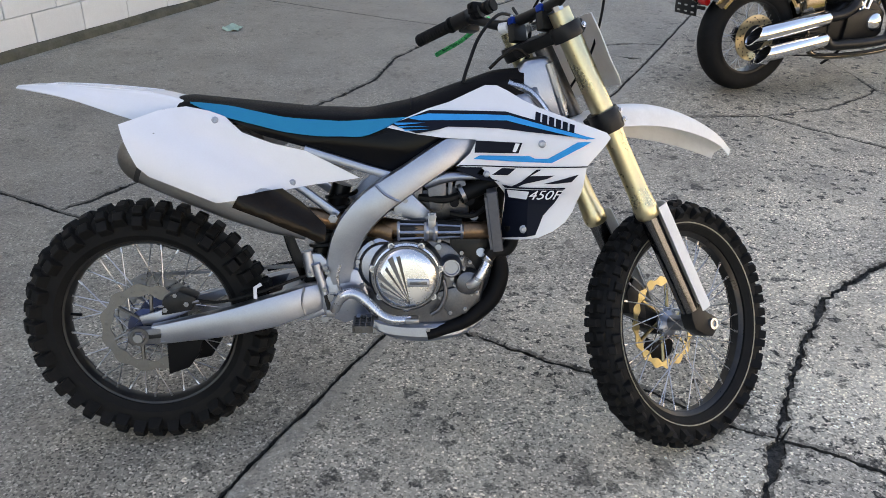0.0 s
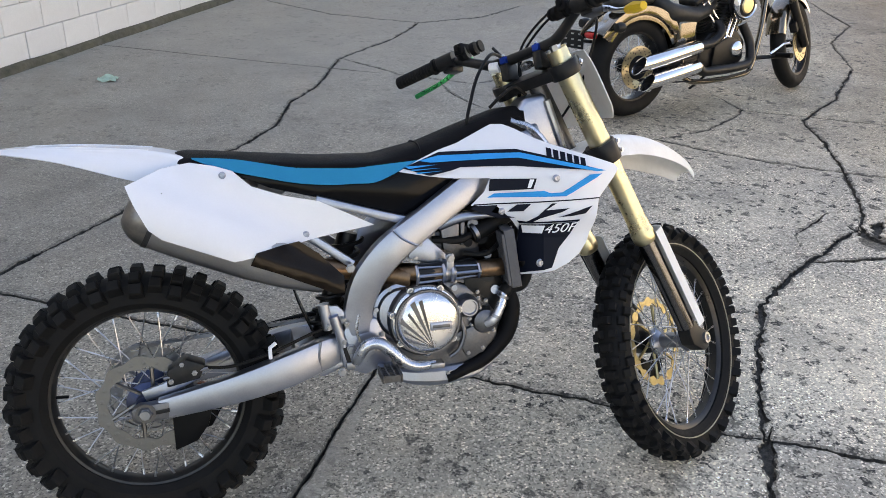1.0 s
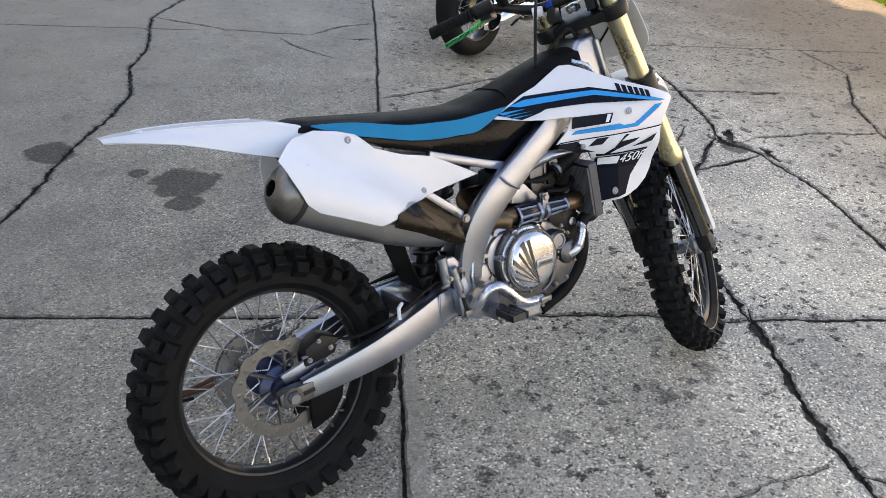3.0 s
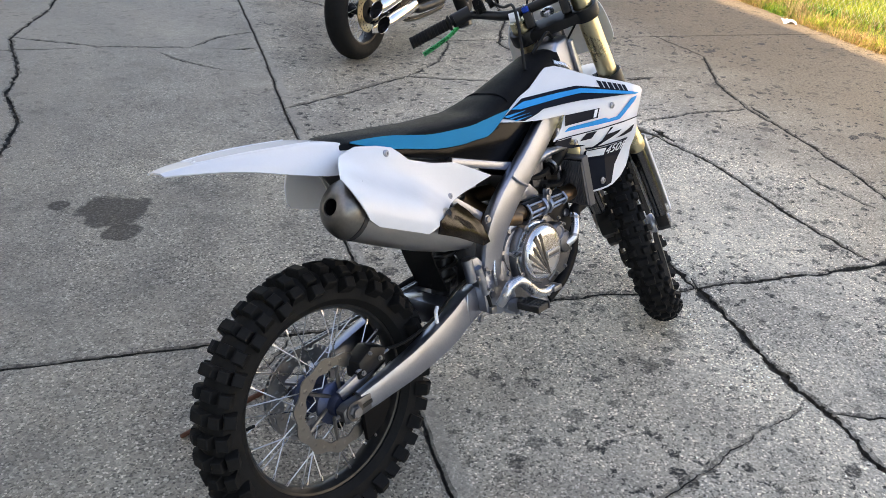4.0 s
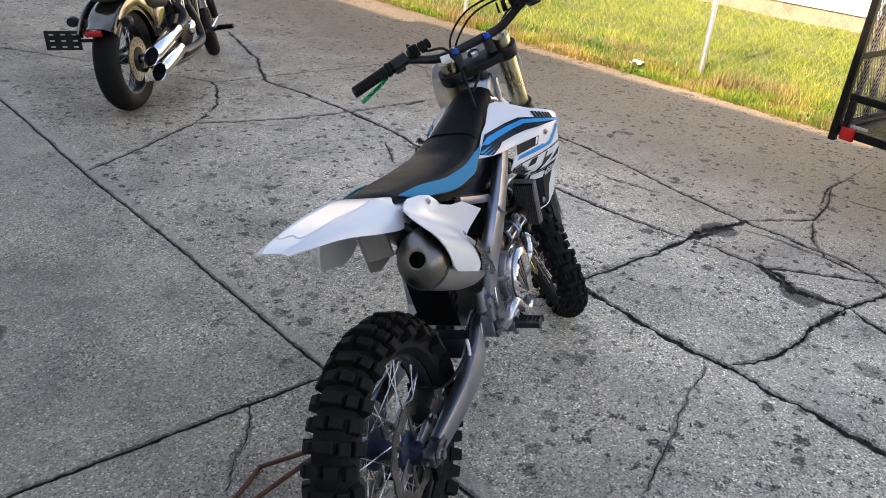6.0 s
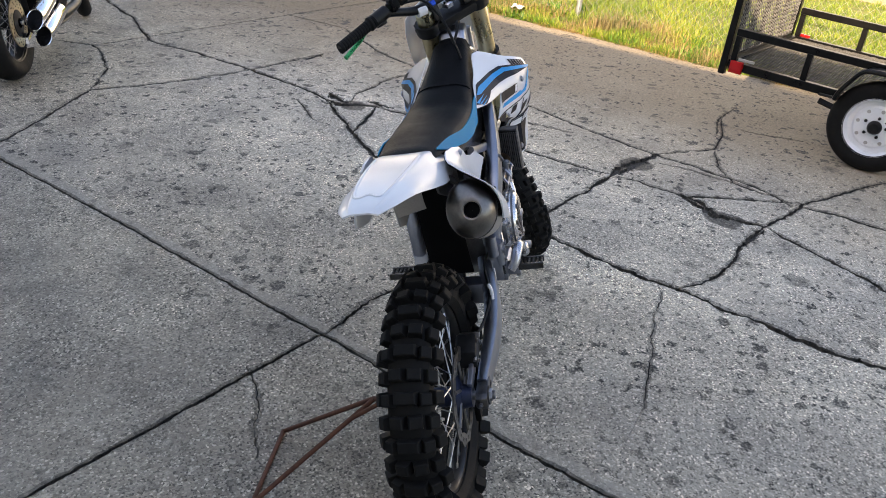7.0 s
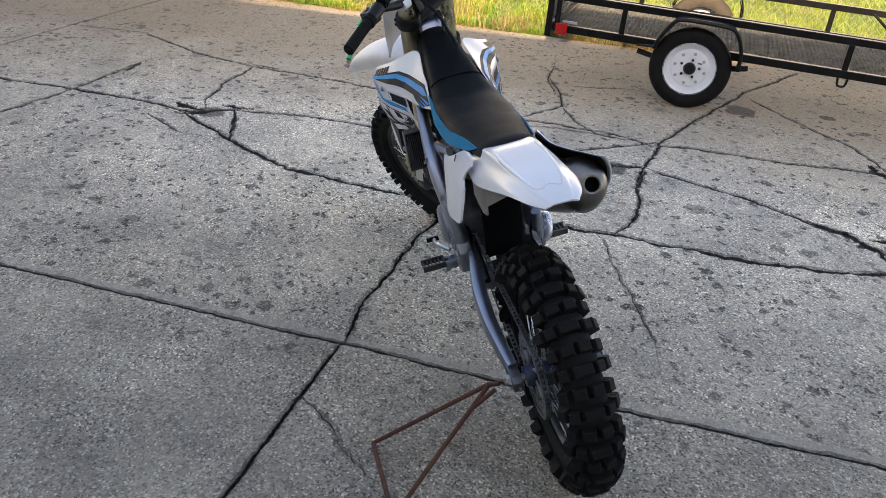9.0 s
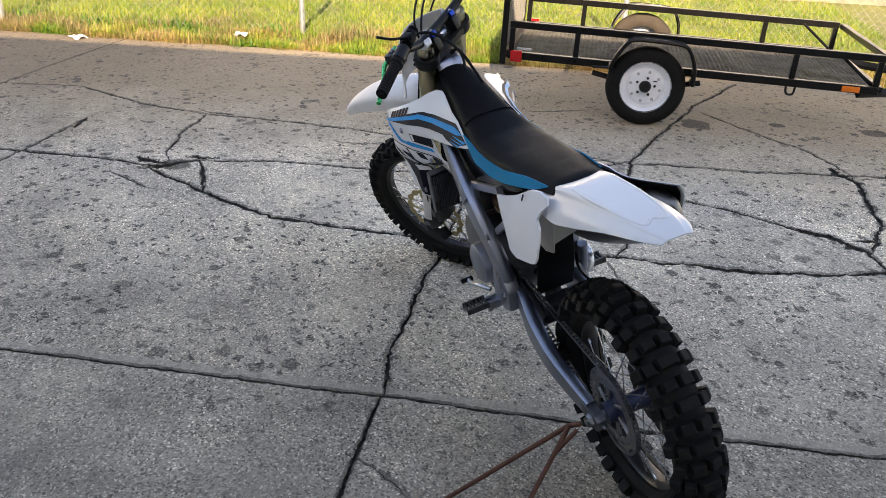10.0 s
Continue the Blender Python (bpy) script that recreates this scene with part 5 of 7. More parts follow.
part("engine_block_side", slab([(0.80, 0.62), (0.90, 0.60), (0.915, 0.52), (0.87, 0.46), (0.80, 0.57)], -0.105, -0.02, 0.01), BLACK_MET, bike)

# exhaust
part("header_pipe", tube([(0.72, 0.02, 0.66), (0.62, 0.03, 0.66), (0.60, -0.06, 0.632), (0.68, -0.118, 0.624), (0.80, -0.122, 0.622), (0.90, -0.118, 0.622), (0.93, -0.07, 0.62)], 0.023, 16, 6), BURNT, bike, "heat-browned exhaust header")
part("mid_pipe", tube([(0.66, -0.112, 0.613), (0.58, -0.085, 0.625), (0.50, -0.085, 0.64), (0.42, -0.105, 0.655)], 0.026, 16, 5), BURNT, bike)
for x0, x1, h0, h1 in ((0.668, 0.738, 0.019, 0.0165), (0.760, 0.828, 0.0165, 0.0125)):
    bm = bmesh.new()
    for f in (-1.0, 0.0, 1.0):
        dy = -0.153 if f == 0 else -0.143
        tube([(x0, dy, 0.623 + f * h0), (x1, dy + 0.003, 0.623 + f * h1)], 0.0032 if f else 0.0045, 6, bm=bm)
    for x, h in ((x0, h0), (x1, h1)):
        tube([(x, -0.140, 0.623 - h - 0.004), (x, -0.147, 0.623 - h * 0.8), (x, -0.154, 0.623), (x, -0.147, 0.623 + h * 0.8), (x, -0.140, 0.623 + h + 0.004)], 0.0045 if abs(x - 0.749) > 0.02 else 0.007, 6, 3, bm=bm)
    part("pipe_shield", bm, ALU, bike, "slotted aluminium pipe shield")
    part("shield_backing", tube([(x0, -0.1215, 0.623), (x1, -0.1215, 0.623)], 0.0245, 18), BLACK_MET, bike)
part("clamp_lug", box((0.742, -0.152, 0.630), (0.762, -0.138, 0.672), 0.003), ALU, bike)
part("pipe_clamp", lathe([(0.024, -0.010), (0.028, -0.010), (0.028, 0.010), (0.024, 0.010)], 24, "X", (0.748, -0.1215, 0.623), closed=True), STEEL, bike)
M0, M1 = Vector((0.064, -0.148, 0.812)), Vector((0.445, -0.116, 0.628))
md = (M1 - M0).normalized()
OVAL = [(0.92 * math.cos(2 * math.pi * k / 28), math.sin(2 * math.pi * k / 28) * 1.08) for k in range(28)]
part("muffler", tube([M0, M0 + md * 0.12, M0 + md * 0.24, M0 + md * 0.34, M1], [0.064, 0.064, 0.060, 0.050, 0.033], shape=OVAL, step=4), TITAN, bike, "satin titanium silencer")
part("muffler_band", tube([M0 - md * 0.004, M0 + md * 0.008], 0.0655, shape=OVAL), ALU_DARK, bike)
e = M0 - md * 0.001
turn = Vector((0, 0, 1)).rotation_difference(-md).to_matrix().to_4x4()
low = turn.inverted() @ Vector((0, -0.005, -0.006))


def cap_piece(profile):
    """A turned piece on the silencer's end, oval at its root, its mouth set low."""
    bm = lathe(profile, 36, "Z", closed=True)
    for v in bm.verts:
        f = min(1.0, max(0.0, v.co.z - 0.012) / 0.047) if math.hypot(v.co.x, v.co.y) > 0.019 else 1.0
        v.co.x = v.co.x * (1.08 - 0.08 * f) + low.x * f * f
        v.co.y = v.co.y * (0.92 + 0.08 * f) + low.y * f * f
    return moved(bm, Matrix.Translation(e) @ turn)


part("muffler_cap", cap_piece([(0.064, 0.0), (0.0618, 0.018), (0.055, 0.035), (0.044, 0.048), (0.032, 0.0565), (0.0225, 0.0605), (0.0188, 0.0595), (0.0182, 0.025), (0.05, 0.0)]), END_CAP, bike, "tapered sooty end cap")
part("tailpipe", cap_piece([(0.0005, 0.030), (0.0183, 0.030), (0.0183, 0.026), (0.0005, 0.026)]), BLACK_PL, bike, "sooty tailpipe mouth")
part("tailpipe_lining", cap_piece([(0.0183, 0.056), (0.0176, 0.056), (0.0176, 0.028), (0.0183, 0.028)]), BLACK_PL, bike)
part("muffler_strap", tube([M0 + md * 0.02 + Vector((0, 0, 0.05)), Vector((0.10, -0.09, 0.885))], 0.008, 8), BLACK_MET, bike)


def shield_y(x, z):
    """Just outside the silencer's front cone."""
    cy, cz, r = 0.148 - 0.084 * (x - 0.064), 0.812 - 0.483 * (x - 0.064), float(np.interp(x, (0.18, 0.28, 0.37, 0.445), (0.064, 0.060, 0.050, 0.033)))
    e = min(max((z - cz) / (1.08 * r), -0.85), 0.85)
    return cy + 0.92 * r * math.sqrt(1 - e * e) + 0.016


part("heat_shield", skin([(0.27, 0.695), (0.285, 0.722), (0.385, 0.735), (0.43, 0.70), (0.488, 0.638), (0.486, 0.602), (0.465, 0.598), (0.42, 0.622), (0.34, 0.664)], lambda x, z: -shield_y(x, z), 0.004), GUARD, bike, "glossy brown-black pipe guard")

# radiators
for sgn in (-1, 1):
    bm = bmesh.new()
    r = pose(0.918, sgn * 0.135, 0.655, 0, -8, sgn * 6)
    box((-0.010, -0.042, -0.068), (0.004, 0.042, 0.068), 0.003, r, bm)
    part("radiator_core", bm, BLACK_MET, bike)
    back = part("radiator_back", box((-0.020, -0.044, -0.070), (-0.012, 0.038, 0.066), 0.003, r), BLACK_MET, bike, "dark ribbed radiator back")
    for k in range(13):
        part("radiator_rib", box((-0.026, -0.043 + 0.0064 * k, -0.068), (-0.019, -0.0405 + 0.0064 * k, 0.064), 0, r), RAD_GREY, back, smooth=0)
    part("radiator_lip", box((-0.027, 0.030, -0.030), (-0.010, 0.047, 0.030), 0.003, r), RAD_GREY, bike)
    frame_ = bmesh.new()
    for y in (-0.045, 0.040):
        box((-0.020, y, -0.072), (0.006, y + 0.005, 0.072), 0.002, r, frame_, 1)
    for z in (-0.075, 0.068):
        box((-0.020, -0.045, z), (0.006, 0.045, z + 0.007), 0.002, r, frame_, 1)
    part("radiator_frame", frame_, RAD_GREY, bike)
    for k in range(12):
        q = r @ pose(0.001, 0, -0.063 + 0.0115 * k, 0, 35, 0)
        part("radiator_louvre", box((-0.006, -0.040, -0.001), (0.006, 0.040, 0.001), 0, q), RAD_GREY, bike, smooth=0)

# pedals
part("brake_pedal", tube([(0.505, -0.150, 0.418), (0.512, -0.165, 0.440), (0.530, -0.172, 0.465), (0.560, -0.176, 0.470), (0.590, -0.178, 0.447), (0.622, -0.180, 0.416), (0.655, -0.180, 0.402), (0.70, -0.178, 0.402)], [0.012, 0.0135, 0.0145, 0.0145, 0.0145, 0.014, 0.013, 0.010], 12, 5), ALU_POL, bike, "curved aluminium brake pedal")
part("pedal_tip", box((0.685, -0.195, 0.394), (0.72, -0.16, 0.408), 0.003), STEEL, bike)
part("master_cylinder", rod((0.458, -0.128, 0.535), (0.480, -0.128, 0.455), 0.012, 12), ALU, bike)
part("push_rod", rod((0.480, -0.128, 0.460), (0.492, -0.130, 0.405), 0.006, 8), BLACK_MET, bike)
part("rod_clevis", box((0.482, -0.140, 0.395), (0.504, -0.118, 0.415), 0.003), STEEL, bike)
part("cylinder_bracket", slab([(0.440, 0.560), (0.470, 0.560), (0.500, 0.525), (0.500, 0.505), (0.462, 0.515)], -0.122, -0.110, 0.003), ALU, bike)
for x, z in ((0.444, 0.512), (0.488, 0.515), (0.480, 0.470)):
    part("bracket_bolt", bolt((x, -0.140, z), 0.006, 0.006), STEEL, bike)
part("master_reservoir", rod((0.435, -0.115, 0.565), (0.446, -0.115, 0.50), 0.015, 12), ALU, bike)
part("linkage_arm", slab([(0.40, 0.375), (0.43, 0.372), (0.51, 0.402), (0.515, 0.418), (0.49, 0.42), (0.40, 0.395)], -0.10, -0.075, 0.005), ALU, bike)
for x, z in ((0.408, 0.383), (0.475, 0.378), (0.505, 0.408)):
    part("linkage_bolt", bolt((x, -0.10, z), 0.010, 0.008), STEEL, bike)
part("shift_lever", tube([(0.60, 0.14, 0.42), (0.64, 0.165, 0.425), (0.70, 0.17, 0.40), (0.735, 0.17, 0.40)], 0.007, 10, 4), ALU_POL, bike)
part("shift_tip", rod((0.732, 0.155, 0.40), (0.732, 0.195, 0.40), 0.008, 10), BLACK_PL, bike)
for sgn in (-1, 1):
    bm = bmesh.new()
    y0, y1 = sorted((sgn * 0.165, sgn * 0.240))
    for x in (0.555, 0.600):
        box((x, y0, 0.388), (x + 0.005, y1, 0.408), 0.001, bm=bm, seg=1)
    for k in range(6):
        y = y0 + (y1 - y0) * (k + 0.5) / 6
        box((0.555, y - 0.0025, 0.388), (0.605, y + 0.0025, 0.405), 0, bm=bm)
        for x in (0.557, 0.572, 0.588, 0.601):
            lathe([(0.0035, 0.404), (0.0012, 0.4085), (0, 0.4085)], 5, "Z", (x, y, 0), bm=bm)
    part("foot_peg", bm, ALU_DARK, bike, "toothed steel foot peg")
    y0, y1 = sorted((sgn * 0.125, sgn * 0.168))
    part("peg_mount", box((0.56, y0, 0.372), (0.60, y1, 0.402), 0.006), ALU, bike)
    part("peg_spring", rod((0.58, sgn * 0.16, 0.36), (0.58, sgn * 0.16, 0.41), 0.008, 10), STEEL, bike)


# ---- bodywork ----
def lerp(x, xs, ys):
    return float(np.interp(x, xs, ys))


TOPX, TOPZ = (0.10, 0.134, 0.305, 0.446, 0.589, 0.712, 0.805, 0.92, 0.995), (0.940, 0.949, 0.933, 0.920, 0.917, 0.944, 0.979, 1.018, 1.024)
HALF = (0.055, 0.064, 0.084, 0.094, 0.092, 0.076, 0.064, 0.056, 0.045)
LOWX, LOWZ = (0.10, 0.185, 0.257, 0.389, 0.470, 0.578, 0.647, 0.70, 0.80, 1.0), (0.925, 0.915, 0.893, 0.862, 0.853, 0.852, 0.868, 0.895, 0.93, 0.975)
MIDX, MIDZ = (0.10, 0.166, 0.253, 0.386, 0.523, 0.688, 0.80, 1.0), (0.932, 0.936, 0.928, 0.902, 0.893, 0.903, 0.945, 0.985)
loops = []
for i in range(49):
    x = 0.105 + (0.985 - 0.105) * i / 48
    h, zt, zm = lerp(x, TOPX, HALF), lerp(x, TOPX, TOPZ), lerp(x, MIDX, MIDZ)
    zl = lerp(x, LOWX, LOWZ)
    half = [(0, zt), (h * 0.4, zt - 0.001), (h * 0.72, zt - 0.005), (h * 0.92, zt - 0.012), (h + 0.003, zt - 0.4 * (zt - zm) - 0.010), (h + 0.012, zl)]
    loops.append([Vector((x, -y, z)) for y, z in half[::-1]] + [Vector((x, y, z)) for y, z in half[1:]])
bm = rings(bmesh.new(), loops)
part("seat", bm, VINYL, bike, "black seat with a grippy vinyl cover", 50)
part("seat_seam", tube([(0.70, y, lerp(0.70 + abs(y) * 0.12, TOPX, TOPZ) + 0.0005 - (abs(y) / 0.078) ** 4 * 0.02) for y in (-0.08, -0.07, -0.04, 0, 0.04, 0.07, 0.08)], 0.0022, 6, 3), BLACK_PL, bike)
for sgn in (-1, 1):
    rails = []
    for f in (0.0, 0.5, 1.0):
        row = []
        for x in (0.155, 0.20, 0.26, 0.32, 0.39, 0.47, 0.53, 0.58, 0.63, 0.665, 0.69):
            zm, zl = lerp(x, MIDX, MIDZ), lerp(x, LOWX, LOWZ) + 0.004
            if x < 0.2:
                zl = zm - 0.012 * (x - 0.14) / 0.06
            if x > 0.6:
                zl += (zm - zl) * ((x - 0.6) / 0.09) ** 1.3 * 0.85
            h, zt = lerp(x, TOPX, HALF), lerp(x, TOPX, TOPZ)
            z = zm + (zl - zm) * f
            top = zt - 0.4 * (zt - zm) - 0.010
            y = h + 0.003 + 0.009 * min(1, max(0, (top - z) / max(0.01, top - zl))) + 0.0035
            row.append((x, sgn * y, z))
        rails.append(row)
    part("seat_side", sheet(rails, 0.003, 3, 2), BLUE_VINYL, bike, "blue seat side panel")


def panel_y(x, z):
    """Depth of the rear number panel: flared over the silencer."""
    r = 0.066
    cy, d = 0.148 - 0.084 * (x - 0.064), z - (0.812 - 0.472 * (x - 0.055))
    tall = 1.08 * r + 0.008
    e = min(max(d / tall, -0.8), 0.94)
    over = cy + (0.92 * r + 0.009) * math.sqrt(1 - e * e) - 1.6 * max(0.0, d - 0.94 * tall)
    flat = 0.110 - 0.62 * max(0.0, z - 0.892) - 0.10 * max(0.0, 0.15 - x)
    rise = 0.5 * (over - flat) + math.sqrt(0.25 * (over - flat) ** 2 + 0.00035)
    w = min(max((x - 0.24) / 0.26, 0.0), 1.0)
    return flat + rise * (1 - w * w * (3 - 2 * w))


PANEL = [(0.018, 0.892), (0.034, 0.852), (0.060, 0.795), (0.085, 0.772), (0.235, 0.707), (0.40, 0.727), (0.572, 0.753), (0.50, 0.79), (0.440, 0.820), (0.36, 0.838), (0.286, 0.865), (0.245, 0.903), (0.205, 0.916), (0.150, 0.926), (0.09, 0.918)]
part("number_panel", skin(PANEL, lambda x, z: -panel_y(x, z), 0.0035), WHITE, bike, "glossy white side panel")


# black sheet added behind the white panel to stand for its shaded inside
PANEL_SHADE = [(0.024, 0.888), (0.04, 0.850), (0.064, 0.798), (0.09, 0.776), (0.235, 0.712), (0.36, 0.73), (0.36, 0.83), (0.28, 0.862), (0.24, 0.898), (0.20, 0.910), (0.15, 0.920), (0.09, 0.912)]
part("panel_inside_shade", skin(PANEL_SHADE, lambda x, z: 0.008 - panel_y(x, z), 0.002), BLACK_PL, bike, "black sheet standing for the shade inside the panel")


def left_y(x, z):
    """Depth of the left panel: a shelf under the seat, then a side flared outwards to its lower edge."""
    return lerp(z, (0.735, 0.80, 0.865, 0.90, 0.935), (0.160, 0.149, 0.130, 0.115, 0.096)) - 0.13 * max(0.0, x - 0.26)


PANEL_L = [(0.096, 0.918), (0.115, 0.898), (0.125, 0.875), (0.105, 0.858), (0.10, 0.83), (0.105, 0.785), (0.115, 0.768), (0.14, 0.757), (0.225, 0.733), (0.27, 0.737), (0.32, 0.779), (0.40, 0.832), (0.34, 0.852), (0.256, 0.887), (0.19, 0.922), (0.149, 0.931), (0.107, 0.931)]
left = part("number_panel", skin(PANEL_L, left_y, 0.006), WHITE, bike, "glossy white side panel")


def flush_bolt(x, y, z, r, sgn):
    """A round flanged screw with a sunk socket."""
    return lathe([(0.0, sgn * 0.0015), (r * 0.4, sgn * 0.0015), (r * 0.5, sgn * 0.0045), (r * 0.8, sgn * 0.0045), (r * 0.95, sgn * 0.002), (r * 1.3, sgn * 0.0012), (r * 1.3, -sgn * 0.002)], 18, at=(x, y, z))


for x, z in ((0.222, 0.895), (0.405, 0.742)):
    part("panel_bolt", flush_bolt(x, -panel_y(x, z), z, 0.0065, -1), ALU, bike)
part("panel_slot", skin([(0.204, 0.893), (0.211, 0.893), (0.211, 0.908), (0.204, 0.908)], left_y, 0.001, 0.018, 0.0068), BLACK_PL, left)

# rear mudguard
spine = [(-0.278, 0.969, 0.036), (-0.23, 0.972, 0.058), (-0.13, 0.971, 0.080), (0.0, 0.963, 0.096), (0.09, 0.952, 0.105), (0.19, 0.922, 0.102)]
drops = (0.006, 0.014, 0.032, 0.064, 0.074, 0.04)
rails = []
for f, d in ((-1.0, 1.0), (-0.9, 0.66), (-0.66, 0.26), (-0.56, 0.05), (-0.3, 0.03), (0, 0.03), (0.3, 0.03), (0.56, 0.05), (0.66, 0.26), (0.9, 0.66), (1.0, 1.0)):
    rails.append([(x, f * w, z - d * q) for (x, z, w), q in zip(spine, drops)])
guard = sheet(rails, 0.0035, 6, 3)
bead = [(x, y, z - 0.0032) for x, y, z in ((0.06, 0.050, 0.9555), (-0.02, 0.050, 0.9630), (-0.11, 0.044, 0.9695), (-0.185, 0.034, 0.9715), (-0.207, 0.022, 0.972), (-0.192, 0.0, 0.972))]
join(guard, tube(bead + [(x, -y, z) for x, y, z in bead[-2::-1]], 0.005, 10, 4))
part("rear_mudguard", guard, WHITE, bike, "glossy white rear mudguard")
rails = [[(x, y, z) for x, z in ((0.34, 0.90), (0.20, 0.905), (0.10, 0.91), (0.03, 0.92))] for y in (-0.07, 0, 0.07)]
part("inner_mudguard", sheet([[Vector(p) + Vector((0, 0, -0.02)) for p in r] for r in rails], 0.003), BLACK_PL, bike)
rails = [[(x, y, z) for x, z in ((0.145, 0.90), (0.17, 0.84), (0.185, 0.79), (0.195, 0.752 + 0.25 * (0.066 - y)))] for y in (-0.01, 0.015, 0.04, 0.066)]
part("tail_closing", sheet(rails, 0.003), GREY_PL, bike, "grey plastic wall under the tail")
part("mudguard_side", slab([(0.12, 0.905), (0.30, 0.86), (0.34, 0.72), (0.25, 0.705), (0.20, 0.722), (0.175, 0.80), (0.15, 0.86)], 0.064, 0.070, 0.002), GREY_PL, bike, "grey plastic inner panel")
part("mudguard_side", slab([(0.03, 0.925), (0.10, 0.91), (0.30, 0.86), (0.34, 0.74), (0.20, 0.79), (0.08, 0.85)], -0.078, -0.072, 0.002), TAIL_GREY, bike, "dark grey plastic inner panel")

# airbox and tank
part("airbox", slab([(0.245, 0.895), (0.33, 0.855), (0.44, 0.825), (0.56, 0.79), (0.65, 0.765), (0.72, 0.80), (0.82, 0.865), (0.80, 0.92), (0.70, 0.905), (0.60, 0.87), (0.44, 0.87)], -0.097, 0.097, 0.008), AIRBOX, bike, "glossy black airbox side cover")
part("tank_cover", slab([(0.72, 0.90), (0.80, 0.955), (0.92, 0.995), (0.98, 1.0), (1.0, 0.95), (0.95, 0.88), (0.80, 0.86)], -0.062, 0.062, 0.02, seg=3), BLACK_PL, bike, "black tank cover")


def shroud_y(x, z):
    """Depth of the radiator shroud: narrow by the seat, flared at the front, its lower rear edge tucked in."""
    y = lerp(x, (0.64, 0.76, 0.87, 0.97, 1.05, 1.11, 1.18), (0.106, 0.126, 0.150, 0.190, 0.209, 0.215, 0.200))
    low = min(max((0.765 - z) / 0.06, 0), 1)
    low = low * low * (3 - 2 * low)
    y += low * (lerp(x, (0.92, 0.985, 1.05, 1.12), (0.120, 0.180, 0.192, 0.196)) - y)
    top = min(max((z - 0.872) / 0.11, 0), 1)
    return y - 0.082 * top**1.1


SHROUD = [(0.640, 0.878), (0.690, 0.903), (0.741, 0.924), (0.793, 0.940), (0.885, 0.982), (0.912, 0.982), (0.935, 0.972), (0.973, 0.950), (1.007, 0.935), (1.118, 0.897), (1.168, 0.879), (1.178, 0.867), (1.162, 0.845), (1.121, 0.799), (1.112, 0.734), (1.095, 0.685), (1.078, 0.658), (1.05, 0.635), (1.015, 0.617), (0.930, 0.600), (0.940, 0.712), (0.915, 0.744), (0.876, 0.784), (0.812, 0.788), (0.845, 0.821), (0.860, 0.855), (0.775, 0.857), (0.714, 0.864)]
DECALS = [
    (NAVY, [(0.650, 0.886), (0.745, 0.921), (0.930, 0.923), (0.99, 0.908), (1.135, 0.866), (1.05, 0.874), (0.917, 0.884), (0.79, 0.884), (0.768, 0.877), (0.714, 0.866)], 0.0025),
    (BLUE, [(0.690, 0.902), (0.741, 0.913), (0.937, 0.915), (1.14, 0.866), (1.115, 0.865), (0.930, 0.903), (0.72, 0.897)], 0.0042),
    (BLUE, [(0.655, 0.890), (0.735, 0.892), (0.665, 0.884)], 0.0042),
    (BLUE, [(0.668, 0.882), (0.745, 0.884), (0.672, 0.879)], 0.0042),
    (BLUE, [(0.68, 0.875), (0.745, 0.877), (0.685, 0.872)], 0.0042),
    # the vent opening's darkness, laid on as a flat black patch
    (NAVY, [(0.858, 0.853), (0.966, 0.853), (0.958, 0.827), (0.855, 0.823)], 0.0025),
    (WHITE_G, [(0.950, 0.851), (0.960, 0.851), (0.952, 0.830), (0.944, 0.830)], 0.0042),
    (BLUE, [(0.851, 0.807), (0.868, 0.817), (0.984, 0.822), (0.997, 0.816), (1.027, 0.817), (1.095, 0.858), (1.128, 0.859), (1.036, 0.807)], 0.0025),
    (NAVY, [(0.819, 0.791), (1.122, 0.801), (1.121, 0.798), (0.817, 0.788)], 0.0025),
    (NAVY, [(0.810, 0.780), (0.822, 0.786), (0.876, 0.788), (0.861, 0.771), (0.901, 0.760), (0.918, 0.755), (0.872, 0.756)], 0.0025),
    (NAVY, [(0.898, 0.771), (0.921, 0.789), (0.953, 0.790), (0.935, 0.772)], 0.0025),
    (NAVY, [(0.945, 0.743), (0.968, 0.759), (1.002, 0.790), (1.013, 0.790), (0.987, 0.773), (1.044, 0.777), (1.027, 0.768), (0.974, 0.753), (0.959, 0.743)], 0.0025),
    (NAVY, [(1.019, 0.755), (1.071, 0.771), (1.102, 0.781), (1.085, 0.762), (1.049, 0.757)], 0.0025),
    (NAVY, [(0.923, 0.747), (0.949, 0.743), (1.072, 0.747), (1.071, 0.743), (0.931, 0.738)], 0.0025),
    (NAVY, [(0.931, 0.735), (1.068, 0.742), (1.051, 0.709), (1.024, 0.675), (1.007, 0.624), (0.923, 0.603), (0.928, 0.635), (0.935, 0.703)], 0.0025),
    (WHITE_G, [(0.936, 0.733), (0.987, 0.734), (0.982, 0.713), (0.943, 0.712)], 0.0042),
]
for k in range(6):
    x0, z0 = 1.000 + k * 0.0155, 0.9255 - k * 0.0050
    DECALS.append((NAVY, [(x0, z0), (x0 + 0.0115, z0 - 0.0035), (x0 + 0.0085, z0 - 0.0235), (x0 - 0.003, z0 - 0.020)], 0.0025))
